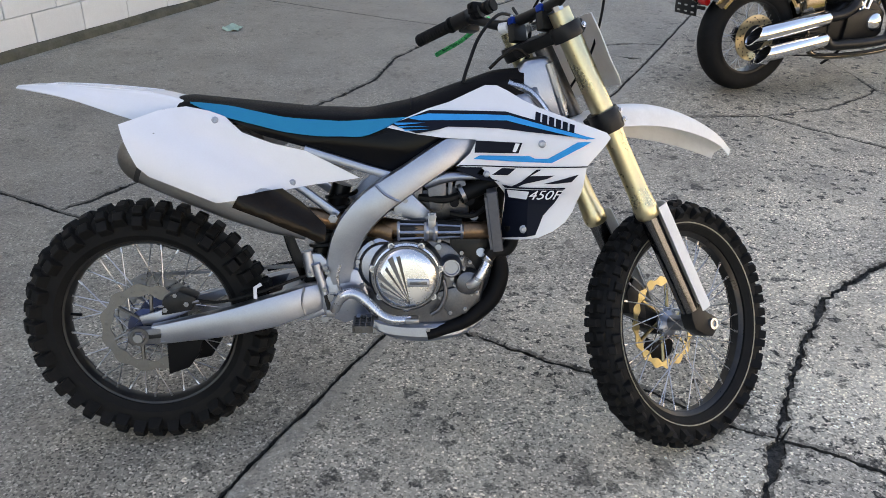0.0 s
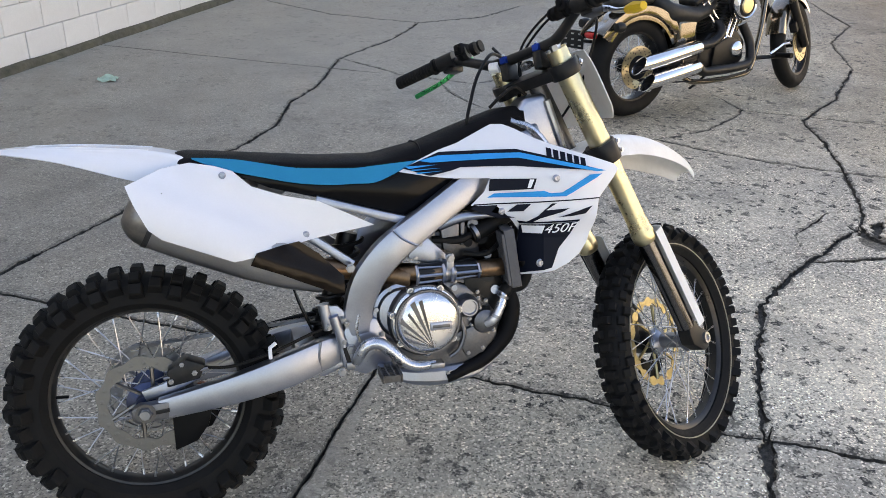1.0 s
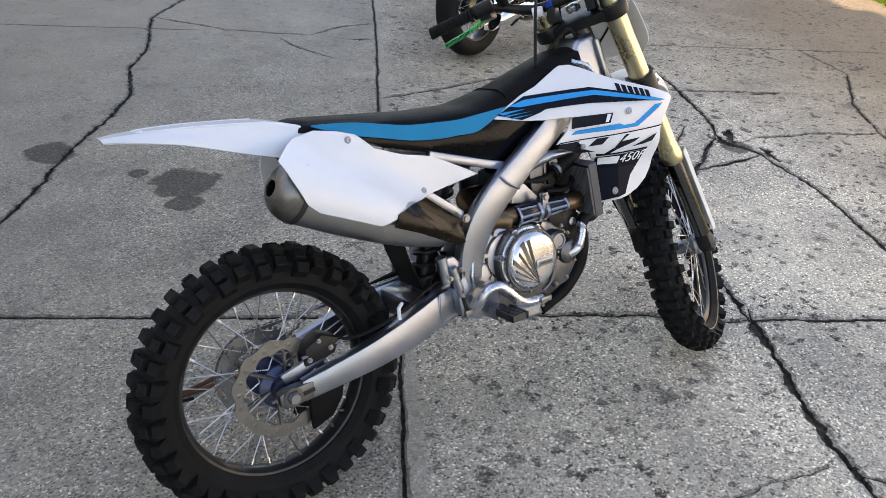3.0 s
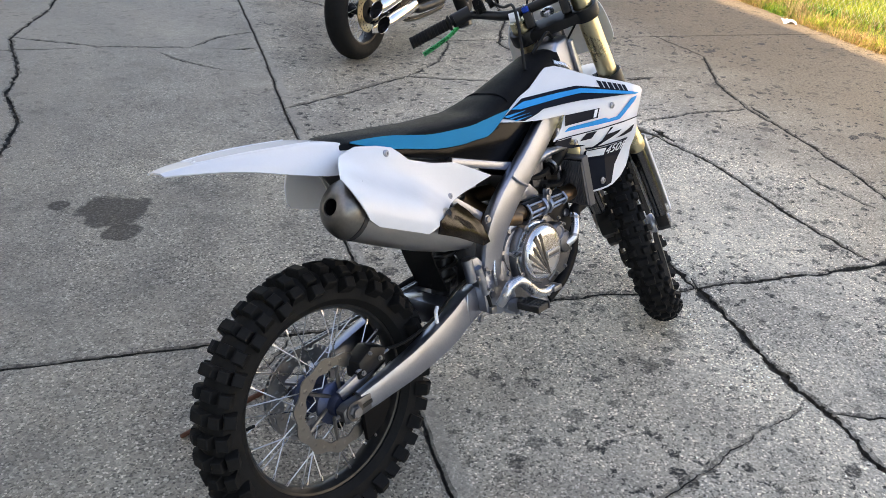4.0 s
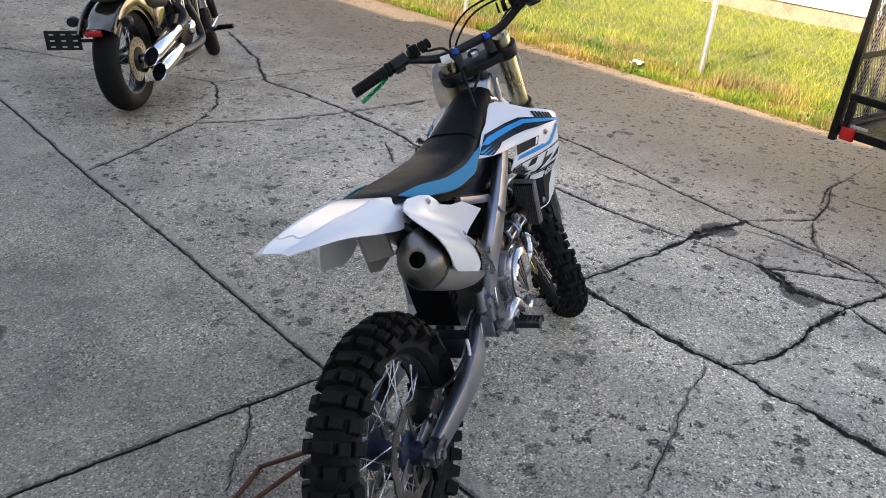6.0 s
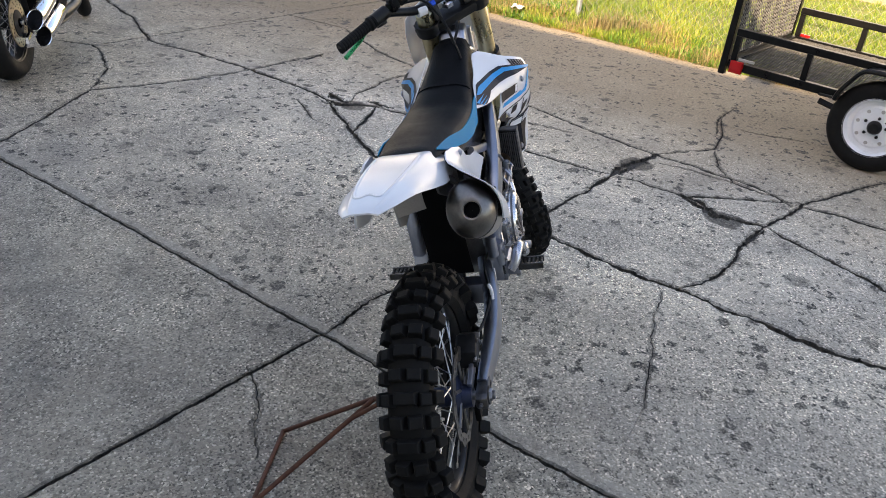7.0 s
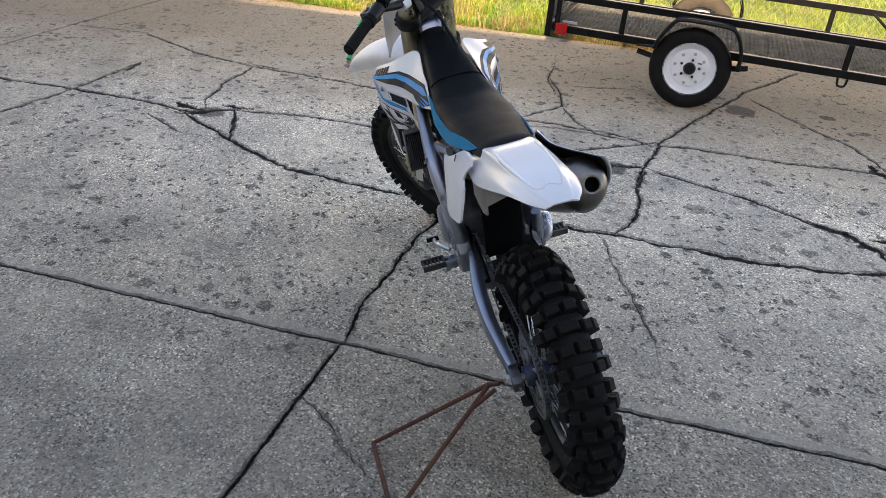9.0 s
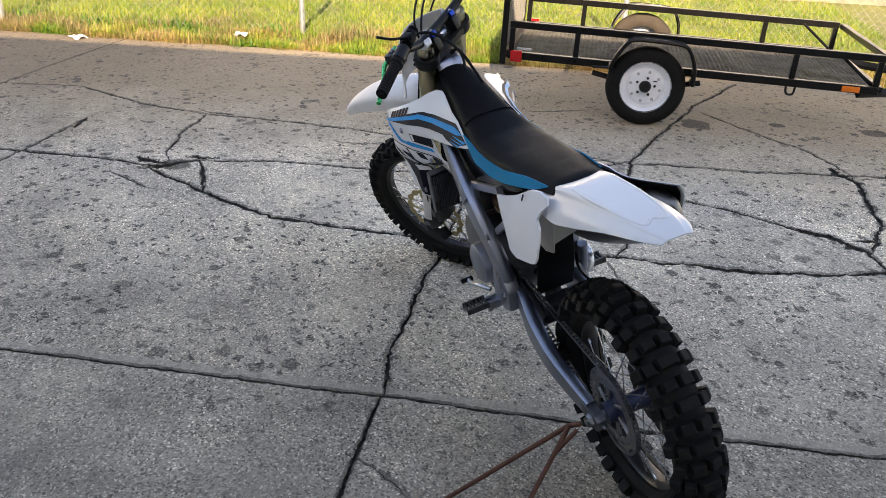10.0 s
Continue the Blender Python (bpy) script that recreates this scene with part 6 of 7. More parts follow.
for sgn in (-1, 1):
    sh = part("radiator_shroud", skin(SHROUD, lambda x, z: sgn * shroud_y(x, z), 0.003, 0.018), WHITE, bike, "white radiator shroud with blue and black graphics")
    for mt, prof, lift in DECALS:
        part("graphic", skin(prof, lambda x, z: sgn * shroud_y(x, z), 0.0006, 0.018, lift), mt, sh, smooth=0)
    for x, z, r in ((1.012, 0.852, 0.009), (0.979, 0.637, 0.010), (0.885, 0.772, 0.008)):
        part("shroud_bolt", flush_bolt(x, sgn * (shroud_y(x, z) + 0.003), z, r * 0.8, sgn), ALU, sh)

# the model number, on the right shroud
txt = bpy.data.curves.new("marking", "FONT")
txt.body, txt.size, txt.extrude, txt.shear = "450F", 0.034, 0.0005, 0.35
tob = bpy.data.objects.new("marking", txt)
scene.collection.objects.link(tob)
dg = bpy.context.evaluated_depsgraph_get()
me = bpy.data.meshes.new_from_object(tob.evaluated_get(dg))
bpy.data.objects.remove(tob)
me.materials.append(WHITE_G)
mark = new("marking", me)
mark.parent = bike
for v in me.vertices:
    x, z = 0.984 + v.co.x * 1.12, 0.7135 + v.co.y + v.co.x * 0.05
    v.co = (x, -shroud_y(x, z) - 0.0048 - v.co.z, z)
tagged(mark, "white slanted model number")

# ---- the stand ----
stand = empty("triangle_stand")
tagged(stand, "rusty bent-rod triangle stand plugged into the rear axle", "motorcycle stand")
TOPP = BIKE @ (REAR + Vector((0.0, 0.15, 0)))
apex = Vector((-0.772, 2.015, 0.275))
side_a, side_b = Vector((-0.670, 2.303, 0.007)), Vector((-0.956, 2.274, 0.007))
part("leg", tube([apex, side_a + (apex - side_a) * 0.06, side_a, side_a + (side_b - side_a) * 0.08], 0.0065, 10), RUST, stand)
part("foot_bar", tube([side_a, side_b], 0.0065, 10), RUST, stand)
part("leg", tube([side_b, side_b + (apex - side_b) * 0.5, apex + Vector((-0.004, 0, 0.0))], 0.0065, 10), RUST, stand)
part("pin", tube([apex, TOPP + (apex - TOPP) * 0.1], 0.0065, 10), RUST, stand)
part("brace", tube([apex + (side_b - apex) * 0.2, TOPP + Vector((0.0, 0.012, -0.018))], 0.006, 10), RUST, stand)


# ---- the cruiser parked behind: x ahead, y to its left ----
CRUISER = pose(1.804, 4.976, 0.004, 0, 0, 20.0) @ pose(0, 0, 0, -6.0)
cruiser = empty("cruiser", None, CRUISER)
tagged(cruiser, "glossy black cruiser motorcycle with twin chrome exhausts", "motorcycle")
CR, CF = Vector((0, 0, 0.322)), Vector((1.66, 0, 0.326))
C_HEAD = Vector((1.20, 0, 0.86))
C_AXIS = Vector((-math.sin(radians(31)), 0, math.cos(radians(31))))
C_STEER = Matrix.Translation(C_HEAD) @ Matrix.Rotation(radians(22), 4, C_AXIS) @ Matrix.Translation(-C_HEAD)


def street_tyre(R, w, rim_r, at):
    bm = lathe([(rim_r, -w * 0.38), (rim_r + 0.012, -w * 0.45), ((R + rim_r) / 2, -w * 0.5), (R - 0.030, -w * 0.46), (R - 0.010, -w * 0.30), (R, -w * 0.1), (R, w * 0.1), (R - 0.010, w * 0.30), (R - 0.030, w * 0.46), ((R + rim_r) / 2, w * 0.5), (rim_r + 0.012, w * 0.45), (rim_r, w * 0.38)], 72, at=at, closed=True)
    return bm


def road_wheel(R, w, rim_r, at, m, disc_y):
    e_ = empty("wheel", cruiser)
    part("tyre", moved(street_tyre(R, w, rim_r, at), m), RUBBER, e_)
    part("rim", moved(rim(rim_r + 0.003, w * 0.72, at), m), RIM_BLACK, e_)
    part("rim_lip", moved(lathe([(rim_r - 0.006, -w * 0.385), (rim_r + 0.004, -w * 0.40), (rim_r + 0.006, -w * 0.37), (rim_r - 0.004, -w * 0.36)], 60, at=at, closed=True), m), BLACK_MET, e_)
    part("hub", moved(lathe([(0.012, -0.07), (0.05, -0.07), (0.05, -0.05), (0.03, -0.04), (0.03, 0.04), (0.05, 0.05), (0.05, 0.07), (0.012, 0.07)], 28, at=at, closed=True), m), BLACK_MET, e_)
    spokes(e_, 0.046, 0.052, rim_r - 0.012, 40, at, m)
    d = lathe([(0.075, disc_y - 0.003), (0.136, disc_y - 0.003), (0.136, disc_y + 0.003), (0.075, disc_y + 0.003)], 48, at=at, closed=True)
    part("brake_disc", moved(d, m), DISC_C, e_, "pale drilled brake disc")
    holes_ = bmesh.new()
    for k in range(40):
        th, rr = 2 * math.pi * k / 40, 0.094 + 0.014 * (k % 3)
        c = Vector(at) + Vector((rr * math.cos(th), disc_y, rr * math.sin(th)))
        lathe([(0.0, -0.0045), (0.0045, -0.0045), (0.0045, 0.0045), (0.0, 0.0045)], 7, at=c, bm=holes_)
    tagged(part("disc_holes", moved(holes_, m), BLACK_MET, e_), kind="stuff")
    part("disc_carrier", moved(lathe([(0.03, disc_y - 0.012), (0.075, disc_y - 0.006), (0.080, disc_y + 0.004), (0.03, disc_y + 0.01)], 28, at=at, closed=True), m), BLACK_MET, e_)
    return e_


DISC_C = mat("pale_disc_steel", (0.60, 0.50, 0.32), 0.36, 1.0, var=0.08, relief=0.05)
road_wheel(0.322, 0.150, 0.215, CR, Matrix(), -0.086)
road_wheel(0.326, 0.105, 0.232, CF, C_STEER, -0.062)
part("swingarm", tube([(0.0, -0.105, 0.322), (0.25, -0.115, 0.33), (0.50, -0.10, 0.34)], 0.018, 10, 3), BLACK_MET, cruiser)
part("swingarm", tube([(0.0, 0.105, 0.322), (0.25, 0.115, 0.33), (0.50, 0.10, 0.34)], 0.018, 10, 3), BLACK_MET, cruiser)
part("axle", rod((0, -0.125, 0.322), (0, 0.125, 0.322), 0.014, 12), CHROME, cruiser)
part("rear_caliper", slab([(-0.02, 0.18), (0.09, 0.16), (0.13, 0.22), (0.06, 0.26), (-0.01, 0.24)], -0.125, -0.065, 0.01), CHROME, cruiser)
rails = []
for f, drop in ((-1.0, 0.075), (-0.99, 0.035), (-0.86, 0.008), (-0.5, 0.0), (0, 0.0), (0.5, 0.0), (0.86, 0.008), (0.99, 0.035), (1.0, 0.075)):
    row = []
    for k in range(11):
        a = radians(24 + 119 * k / 10)
        rr = 0.372 - drop + (0.03 if k == 10 else 0) * (abs(f) < 0.6)
        row.append(CR + Vector((math.cos(a) * rr * 1.02, f * 0.100, math.sin(a) * rr)))
    rails.append(row)
part("rear_mudguard", sheet(rails, 0.004, 3, 3), PAINT_BLK, cruiser, "gloss black rear mudguard")
for sgn in (-1, 1):
    arc = [(math.cos(radians(q)), math.sin(radians(q))) for q in range(34, 147, 8)]
    prof = [(CR.x + c * 0.392, CR.z + v * 0.384) for c, v in arc] + [(CR.x + c * 0.335, CR.z + v * 0.325) for c, v in arc[::-1]]
    part("mudguard_strut", slab(prof, sgn * 0.104, sgn * 0.118, 0.004), PAINT_BLK, cruiser, "glossy mudguard side strut")
    part("turn_signal", lathe([(0.0, -0.035), (0.026, -0.03), (0.034, 0.0), (0.028, 0.025), (0.0, 0.035)], 20, "X", (-0.24, sgn * 0.165, 0.595)), BLACK_MET, cruiser)
    part("signal_stalk", rod((-0.22, sgn * 0.10, 0.595), (-0.235, sgn * 0.155, 0.595), 0.008, 8), BLACK_MET, cruiser)
part("tail_light", tube([(-0.303, 0.062, 0.535), (-0.322, 0.02, 0.538), (-0.320, -0.030, 0.538)], 0.020, 12, 3), RED_LENS, cruiser, "red tail light")
plate = bmesh.new()
box((-0.29, 0.115, 0.437), (-0.283, 0.335, 0.552), 0.003, bm=plate)
box((-0.29, 0.05, 0.482), (-0.27, 0.145, 0.502), 0.003, bm=plate)
pl = part("plate_holder", plate, BLACK_MET, cruiser, "black side-mounted plate holder")
for r in range(3):
    for q in range(3):
        y, z = 0.150 + 0.07 * q, 0.457 + 0.036 * r
        part("slot", box((-0.2925, y - 0.014, z - 0.0045), (-0.289, y + 0.014, z + 0.0045), 0.001, seg=1), GALV, pl)


def cushion(xs, halves, zlow, ztop, name, label):
    loops = []
    for i in range(21):
        x = xs[0] + (xs[-1] - xs[0]) * i / 20
        f = i / 20
        h, zb, zt = (float(np.interp(x, xs, v)) for v in (halves, zlow, ztop))
        end = math.sqrt(max(0.02, 1 - (2 * f - 1) ** 8))
        ring = []
        for k in range(16):
            a = 2 * math.pi * k / 16
            c, s = math.cos(a), math.sin(a)
            yy = math.copysign(abs(c) ** 0.55, c) * h * end
            zz = (zb + zt) / 2 + math.copysign(abs(s) ** 0.6, s) * (zt - zb) / 2 * end
            ring.append(Vector((x, yy, zz)))
        loops.append(ring)
    part(name, rings(bmesh.new(), loops), LEATHER, cruiser, label, 50)


cushion((-0.20, -0.05, 0.14), (0.085, 0.105, 0.09), (0.69, 0.70, 0.705), (0.755, 0.785, 0.765), "pillion_pad", "black leather pillion pad")
cushion((0.13, 0.25, 0.45, 0.62, 0.72), (0.10, 0.145, 0.150, 0.11, 0.08), (0.66, 0.585, 0.56, 0.60, 0.66), (0.79, 0.715, 0.665, 0.69, 0.73), "saddle", "scooped black leather saddle")
cushion((0.55, 0.68, 0.92, 1.12, 1.20), (0.09, 0.15, 0.165, 0.12, 0.07), (0.72, 0.70, 0.71, 0.76, 0.82), (0.80, 0.885, 0.915, 0.895, 0.87), "fuel_tank", "gloss black teardrop tank")
for o in cruiser.children:
    if o.name.startswith("fuel_tank"):
        o.data.materials[0] = PAINT_BLK
part("tank_console", tube([(0.62, 0, 0.82), (0.76, 0, 0.885), (0.98, 0, 0.92), (1.12, 0, 0.895)], [0.02, 0.035, 0.035, 0.02], 12, 4), CHROME, cruiser)
part("oil_tank", box((0.30, -0.13, 0.40), (0.47, 0.13, 0.60), 0.03, seg=3), PAINT_BLK, cruiser)
# exhausts
for (a, b, pipe) in (
    (Vector((-0.11, -0.222, 0.362)), Vector((0.42, -0.20, 0.430)), [(0.42, -0.20, 0.430), (0.55, -0.19, 0.445), (0.64, -0.175, 0.50), (0.66, -0.12, 0.56)]),
    (Vector((-0.03, -0.222, 0.250)), Vector((0.42, -0.205, 0.305)), [(0.42, -0.205, 0.305), (0.46, -0.205, 0.268), (0.56, -0.205, 0.262), (0.78, -0.20, 0.262), (0.93, -0.18, 0.285), (0.97, -0.14, 0.40), (0.92, -0.10, 0.53)]),
):
    d = (b - a).normalized()
    part("exhaust_muffler", tube([a + d * 0.05, a + d * 0.06, b - d * 0.02, b], [0.045, 0.047, 0.047, 0.036], 24), CHROME, cruiser, "chrome slash-cut silencer")
    tip = bmesh.new()
    ring0 = [a + d * 0.05 + Vector((0, math.cos(t) * 0.0465, math.sin(t) * 0.0465)) for t in [2 * math.pi * k / 20 for k in range(20)]]
    ring1 = [v - d * (0.06 - 0.05 * (v.z - a.z - 0.006) / 0.0435 * 0.8) for v in ring0]
    axis = lambda v: a + d * (v - a).dot(d)
    ring2 = [v + (axis(v) - v) * 0.1 for v in ring1]
    ring3 = [v + d * 0.03 for v in ring2]
    rings(tip, [ring0, ring1, ring2, ring3])
    part("exhaust_tip", tip, CHROME, cruiser, "chrome slash-cut tip")
    bore = bmesh.new()
    rings(bore, [[v + d * 0.012 for v in ring2], [v + d * 0.013 + (axis(v) - v) * 0.6 for v in ring2]])
    part("exhaust_bore", bore, BLACK_PL, cruiser, "sooty exhaust mouth")
    part("exhaust_pipe", tube(pipe, 0.031, 14, 5), BLACK_MET, cruiser, "black heat-wrapped header")
# engine
part("crankcase", slab([(0.50, 0.30), (0.60, 0.22), (0.84, 0.22), (0.93, 0.30), (0.93, 0.42), (0.84, 0.50), (0.60, 0.50), (0.50, 0.42)], -0.13, 0.15, 0.02, seg=3), BLACK_MET, cruiser)
part("gearbox", box((0.36, -0.12, 0.25), (0.52, 0.14, 0.44), 0.03, seg=3), BLACK_MET, cruiser)
part("cam_cover", lathe([(0, -0.185), (0.03, -0.182), (0.052, -0.165), (0.06, -0.13), (0, -0.13)], 28, at=(0.82, 0, 0.375)), CHROME, cruiser, "chrome cam cover")
part("gearcase_cover", slab([(0.60, 0.28), (0.70, 0.27), (0.80, 0.32), (0.88, 0.36), (0.86, 0.44), (0.74, 0.46), (0.62, 0.42)], -0.155, -0.125, 0.012), BLACK_MET, cruiser)
for lean_, xb in ((-24, 0.66), (24, 0.79)):
    q = pose(xb, 0, 0.46, 0, lean_, 0)
    barrel = part("cylinder", moved(lathe([(0.0, 0.0), (0.065, 0.0), (0.065, 0.19), (0.0, 0.19)], 20, "Z"), q), BLACK_MET, cruiser, "black finned cylinder")
    for k in range(9):
        part("cooling_fin", moved(lathe([(0.0, 0.02 + 0.018 * k), (0.082, 0.02 + 0.018 * k), (0.082, 0.026 + 0.018 * k), (0.0, 0.026 + 0.018 * k)], 24, "Z"), q), BLACK_MET, barrel)
    top = part("cylinder_head", moved(box((-0.07, -0.07, 0.19), (0.07, 0.07, 0.25), 0.01), q), ALU_DARK, cruiser)
    for k in range(4):
        part("head_fin", moved(box((-0.085, -0.085, 0.192 + 0.014 * k), (0.085, 0.085, 0.200 + 0.014 * k), 0.006, seg=1), q), ALU, top)
    part("rocker_cover", moved(box((-0.075, -0.08, 0.25), (0.075, 0.08, 0.30), 0.02, seg=3), q), BLACK_MET, cruiser)
    for o in (-0.022, 0.022):
        part("pushrod_tube", rod((0.745 + o, -0.135, 0.44), q @ Vector((o, -0.085, 0.25)), 0.010, 10), CHROME, cruiser)
part("air_cleaner", lathe([(0.0, -0.215), (0.05, -0.215), (0.06, -0.222), (0.085, -0.212), (0.095, -0.19), (0.095, -0.15), (0.06, -0.11), (0, -0.11)], 40, at=(0.815, 0, 0.665)), BLACK_MET, cruiser)
part("air_cleaner_ring", lathe([(0.068, -0.212), (0.082, -0.222), (0.096, -0.205), (0.099, -0.185), (0.094, -0.18)], 48, at=(0.815, 0, 0.665), closed=True), CHROME, cruiser, "chrome air cleaner ring")
part("air_cleaner_badge", lathe([(0.0, -0.226), (0.048, -0.224), (0.056, -0.216), (0, -0.214)], 32, at=(0.815, 0, 0.665)), DISC_C, cruiser, "pale round badge")
# frame
for sgn in (-1, 1):
    part("frame_tube", tube([(1.22, sgn * 0.03, 0.80), (1.12, sgn * 0.10, 0.50), (1.02, sgn * 0.13, 0.24), (0.90, sgn * 0.13, 0.185), (0.45, sgn * 0.13, 0.19), (0.36, sgn * 0.12, 0.30), (0.34, sgn * 0.10, 0.52)], 0.018, 12, 5), PAINT_BLK, cruiser)
    part("foot_control", tube([(1.06, sgn * 0.13, 0.29), (1.14, sgn * 0.20, 0.30), (1.14, sgn * 0.27, 0.31)], 0.014, 8), BLACK_MET, cruiser)
    part("foot_peg", tube([(1.14, sgn * 0.24, 0.315), (1.14, sgn * 0.36, 0.325)], 0.018, 10), BLACK_PL, cruiser)
    part("toe_pedal", tube([(1.12, sgn * 0.2, 0.32), (1.22, sgn * 0.22, 0.38), (1.24, sgn * 0.26, 0.39)], 0.008, 8), CHROME, cruiser)
part("backbone", tube([(1.20, 0, 0.80), (0.70, 0, 0.68), (0.36, 0, 0.56)], 0.025, 10, 3), PAINT_BLK, cruiser)
part("side_stand", tube([(0.95, 0.14, 0.20), (0.93, 0.24, 0.09), (0.90, 0.30, 0.028)], 0.010, 8), BLACK_MET, cruiser)
part("brake_line", tube([(1.02, -0.15, 0.22), (0.7, -0.16, 0.195), (0.42, -0.15, 0.20), (0.2, -0.11, 0.21)], 0.005, 6, 4), BLACK_MET, cruiser)
part("lower_rail", tube([(0.44, -0.15, 0.20), (0.70, -0.16, 0.19), (0.95, -0.155, 0.205)], 0.009, 8, 3), BLACK_MET, cruiser)
# front end
for sgn in (-1, 1):
    t0, t1 = C_HEAD + Vector((0, sgn * 0.105, 0.10)) + C_AXIS * 0.0 + Vector((0.03, 0, 0)), CF + Vector((-0.01, sgn * 0.095, 0.0))
    dd = (t1 - t0).normalized()
    part("fork_tube", moved(rod(t0, t0 + dd * 0.42, 0.026, 16), C_STEER), PAINT_BLK, cruiser)
    part("fork_lower", moved(rod(t0 + dd * 0.40, t1 + dd * 0.03, 0.031, 16), C_STEER), BLACK_MET, cruiser)
    part("grip", moved(rod((1.02, sgn * 0.30, 1.04), (0.96, sgn * 0.42, 1.02), 0.018, 12), C_STEER), RUBBER, cruiser)
    part("lever", moved(tube([(1.05, sgn * 0.30, 1.04), (1.04, sgn * 0.36, 1.03), (1.02, sgn * 0.42, 1.02)], 0.006, 8), C_STEER), CHROME, cruiser)
    part("mirror_stem", moved(rod((1.03, sgn * 0.29, 1.05), (1.0, sgn * 0.36, 1.16), 0.005, 8), C_STEER), BLACK_MET, cruiser)
    part("mirror", moved(lathe([(0, -0.012), (0.045, -0.008), (0.05, 0), (0.045, 0.008), (0, 0.012)], 20, "X", (1.0, sgn * 0.37, 1.18)), C_STEER), BLACK_MET, cruiser)
    part("front_signal", moved(lathe([(0.0, -0.03), (0.026, -0.02), (0.028, 0.01), (0.0, 0.03)], 16, "X", (1.26, sgn * 0.17, 0.80)), C_STEER), AMBER_LENS, cruiser, "amber turn signal")
part("handlebar", moved(tube([(0.96, -0.42, 1.02), (1.02, -0.30, 1.04), (1.14, -0.20, 1.05), (1.18, -0.08, 0.99), (1.18, 0.08, 0.99), (1.14, 0.20, 1.05), (1.02, 0.30, 1.04), (0.96, 0.42, 1.02)], 0.0127, 12, 4), C_STEER), BLACK_MET, cruiser)
part("triple_tree", moved(box((1.16, -0.14, 0.93), (1.27, 0.14, 0.965), 0.012), C_STEER), BLACK_MET, cruiser)
part("triple_tree", moved(box((1.24, -0.14, 0.77), (1.34, 0.14, 0.805), 0.012), C_STEER), BLACK_MET, cruiser)
part("headlight", moved(lathe([(0, 0.0), (0.05, 0.01), (0.085, 0.06), (0.092, 0.11), (0.08, 0.13), (0, 0.135)], 32, "X", (1.27, 0, 0.88)), C_STEER), PAINT_BLK, cruiser)
rails = []
for f, drop in ((-1.0, 0.06), (-0.97, 0.025), (-0.7, 0.004), (0, 0), (0.7, 0.004), (0.97, 0.025), (1.0, 0.06)):
    rails.append([CF + Vector((math.cos(a) * (0.362 - drop), f * 0.068, math.sin(a) * (0.362 - drop))) for a in [radians(40 + 125 * k / 8) for k in range(9)]])
part("front_mudguard", moved(sheet(rails, 0.003, 3, 3), C_STEER), PAINT_BLK, cruiser, "gloss black front mudguard")
part("front_caliper", moved(slab([(1.52, 0.40), (1.60, 0.46), (1.57, 0.52), (1.49, 0.47)], -0.10, -0.045, 0.01), C_STEER), BLACK_MET, cruiser)


# ---- the utility trailer: x along it to its rear, y inwards from the near wheel's face ----
TILT_T = Matrix.Translation((0, 0, 0.25)) @ Matrix.Rotation(radians(-1.5), 4, "Y") @ Matrix.Translation((0, 0, -0.25))
trailer = empty("utility_trailer", None, pose(2.485, 0.015, 0.0, 0, 0, 63.0))
tagged(trailer, "black steel utility trailer with mesh floor and white wheels", "trailer")
IRON = mat("black_painted_iron", (0.006, 0.0058, 0.0056), 0.32, 0.0, var=0.3, scale=14, relief=0.15, dust=0.02, spec=0.22)
MESH_IRON = mat("worn_expanded_steel", (0.17, 0.16, 0.14), 0.5, 0.5, var=0.4, scale=10, relief=0.0)


def tpart(name, bm, mt, label="", parent=None, smooth=38.0, tilt=True):
    """Built with y inwards; mirrored into the trailer's own frame."""
    if tilt:
        moved(bm, TILT_T)
    moved(bm, Matrix.Diagonal((1, -1, 1, 1)))
    return part(name, bm, mt, parent or trailer, label, smooth)


Y0, Y1, XR, XF, ZB, ZT = 0.135, 1.395, 0.945, -1.465, 0.365, 0.572


def tube_iron(a, b, w=0.04, h=0.04):
    a, b = Vector(a), Vector(b)
    lo = Vector([min(a[i], b[i]) for i in range(3)])
    hi = Vector([max(a[i], b[i]) for i in range(3)])
    ax = max(range(3), key=lambda i: hi[i] - lo[i])
    pad = [w / 2, w / 2, h / 2]
    pad[ax] = 0
    return box(lo - Vector(pad), hi + Vector(pad), 0.004, seg=1)


for y in (Y0, Y1):
    tpart("top_rail", tube_iron((XF, y, ZT), (XR, y, ZT), 0.045, 0.045), IRON)
    tpart("bottom_rail", tube_iron((XF, y, ZB), (XR, y, ZB), 0.045, 0.05), IRON)
    for x in (XF + 0.02, -0.925, 0.485, XR - 0.02):
        tpart("upright", tube_iron((x, y, ZB + 0.025), (x, y, ZT - 0.018), 0.036, 0.036), IRON)
    tpart("front_brace", tube([(XF + 0.03, y + (0.02 if y == Y0 else -0.02), ZB + 0.02), (XF + 0.26, y + (0.02 if y == Y0 else -0.02), ZT - 0.01)], 0.011, 6), IRON)
for z in (ZB, ZT):
    tpart("front_rail", tube_iron((XF - 0.02, Y0 + 0.024, z), (XF - 0.02, Y1 - 0.024, z), 0.04, 0.04), IRON)
tpart("rear_sill", tube_iron((XR, Y0 + 0.024, ZB), (XR, Y1 - 0.024, ZB), 0.04, 0.05), IRON)
for x in (-0.95, -0.48, 0.0, 0.48):
    tpart("cross_member", tube_iron((x, Y0 + 0.024, ZB - 0.012), (x, Y1 - 0.024, ZB - 0.012), 0.035, 0.03), IRON)


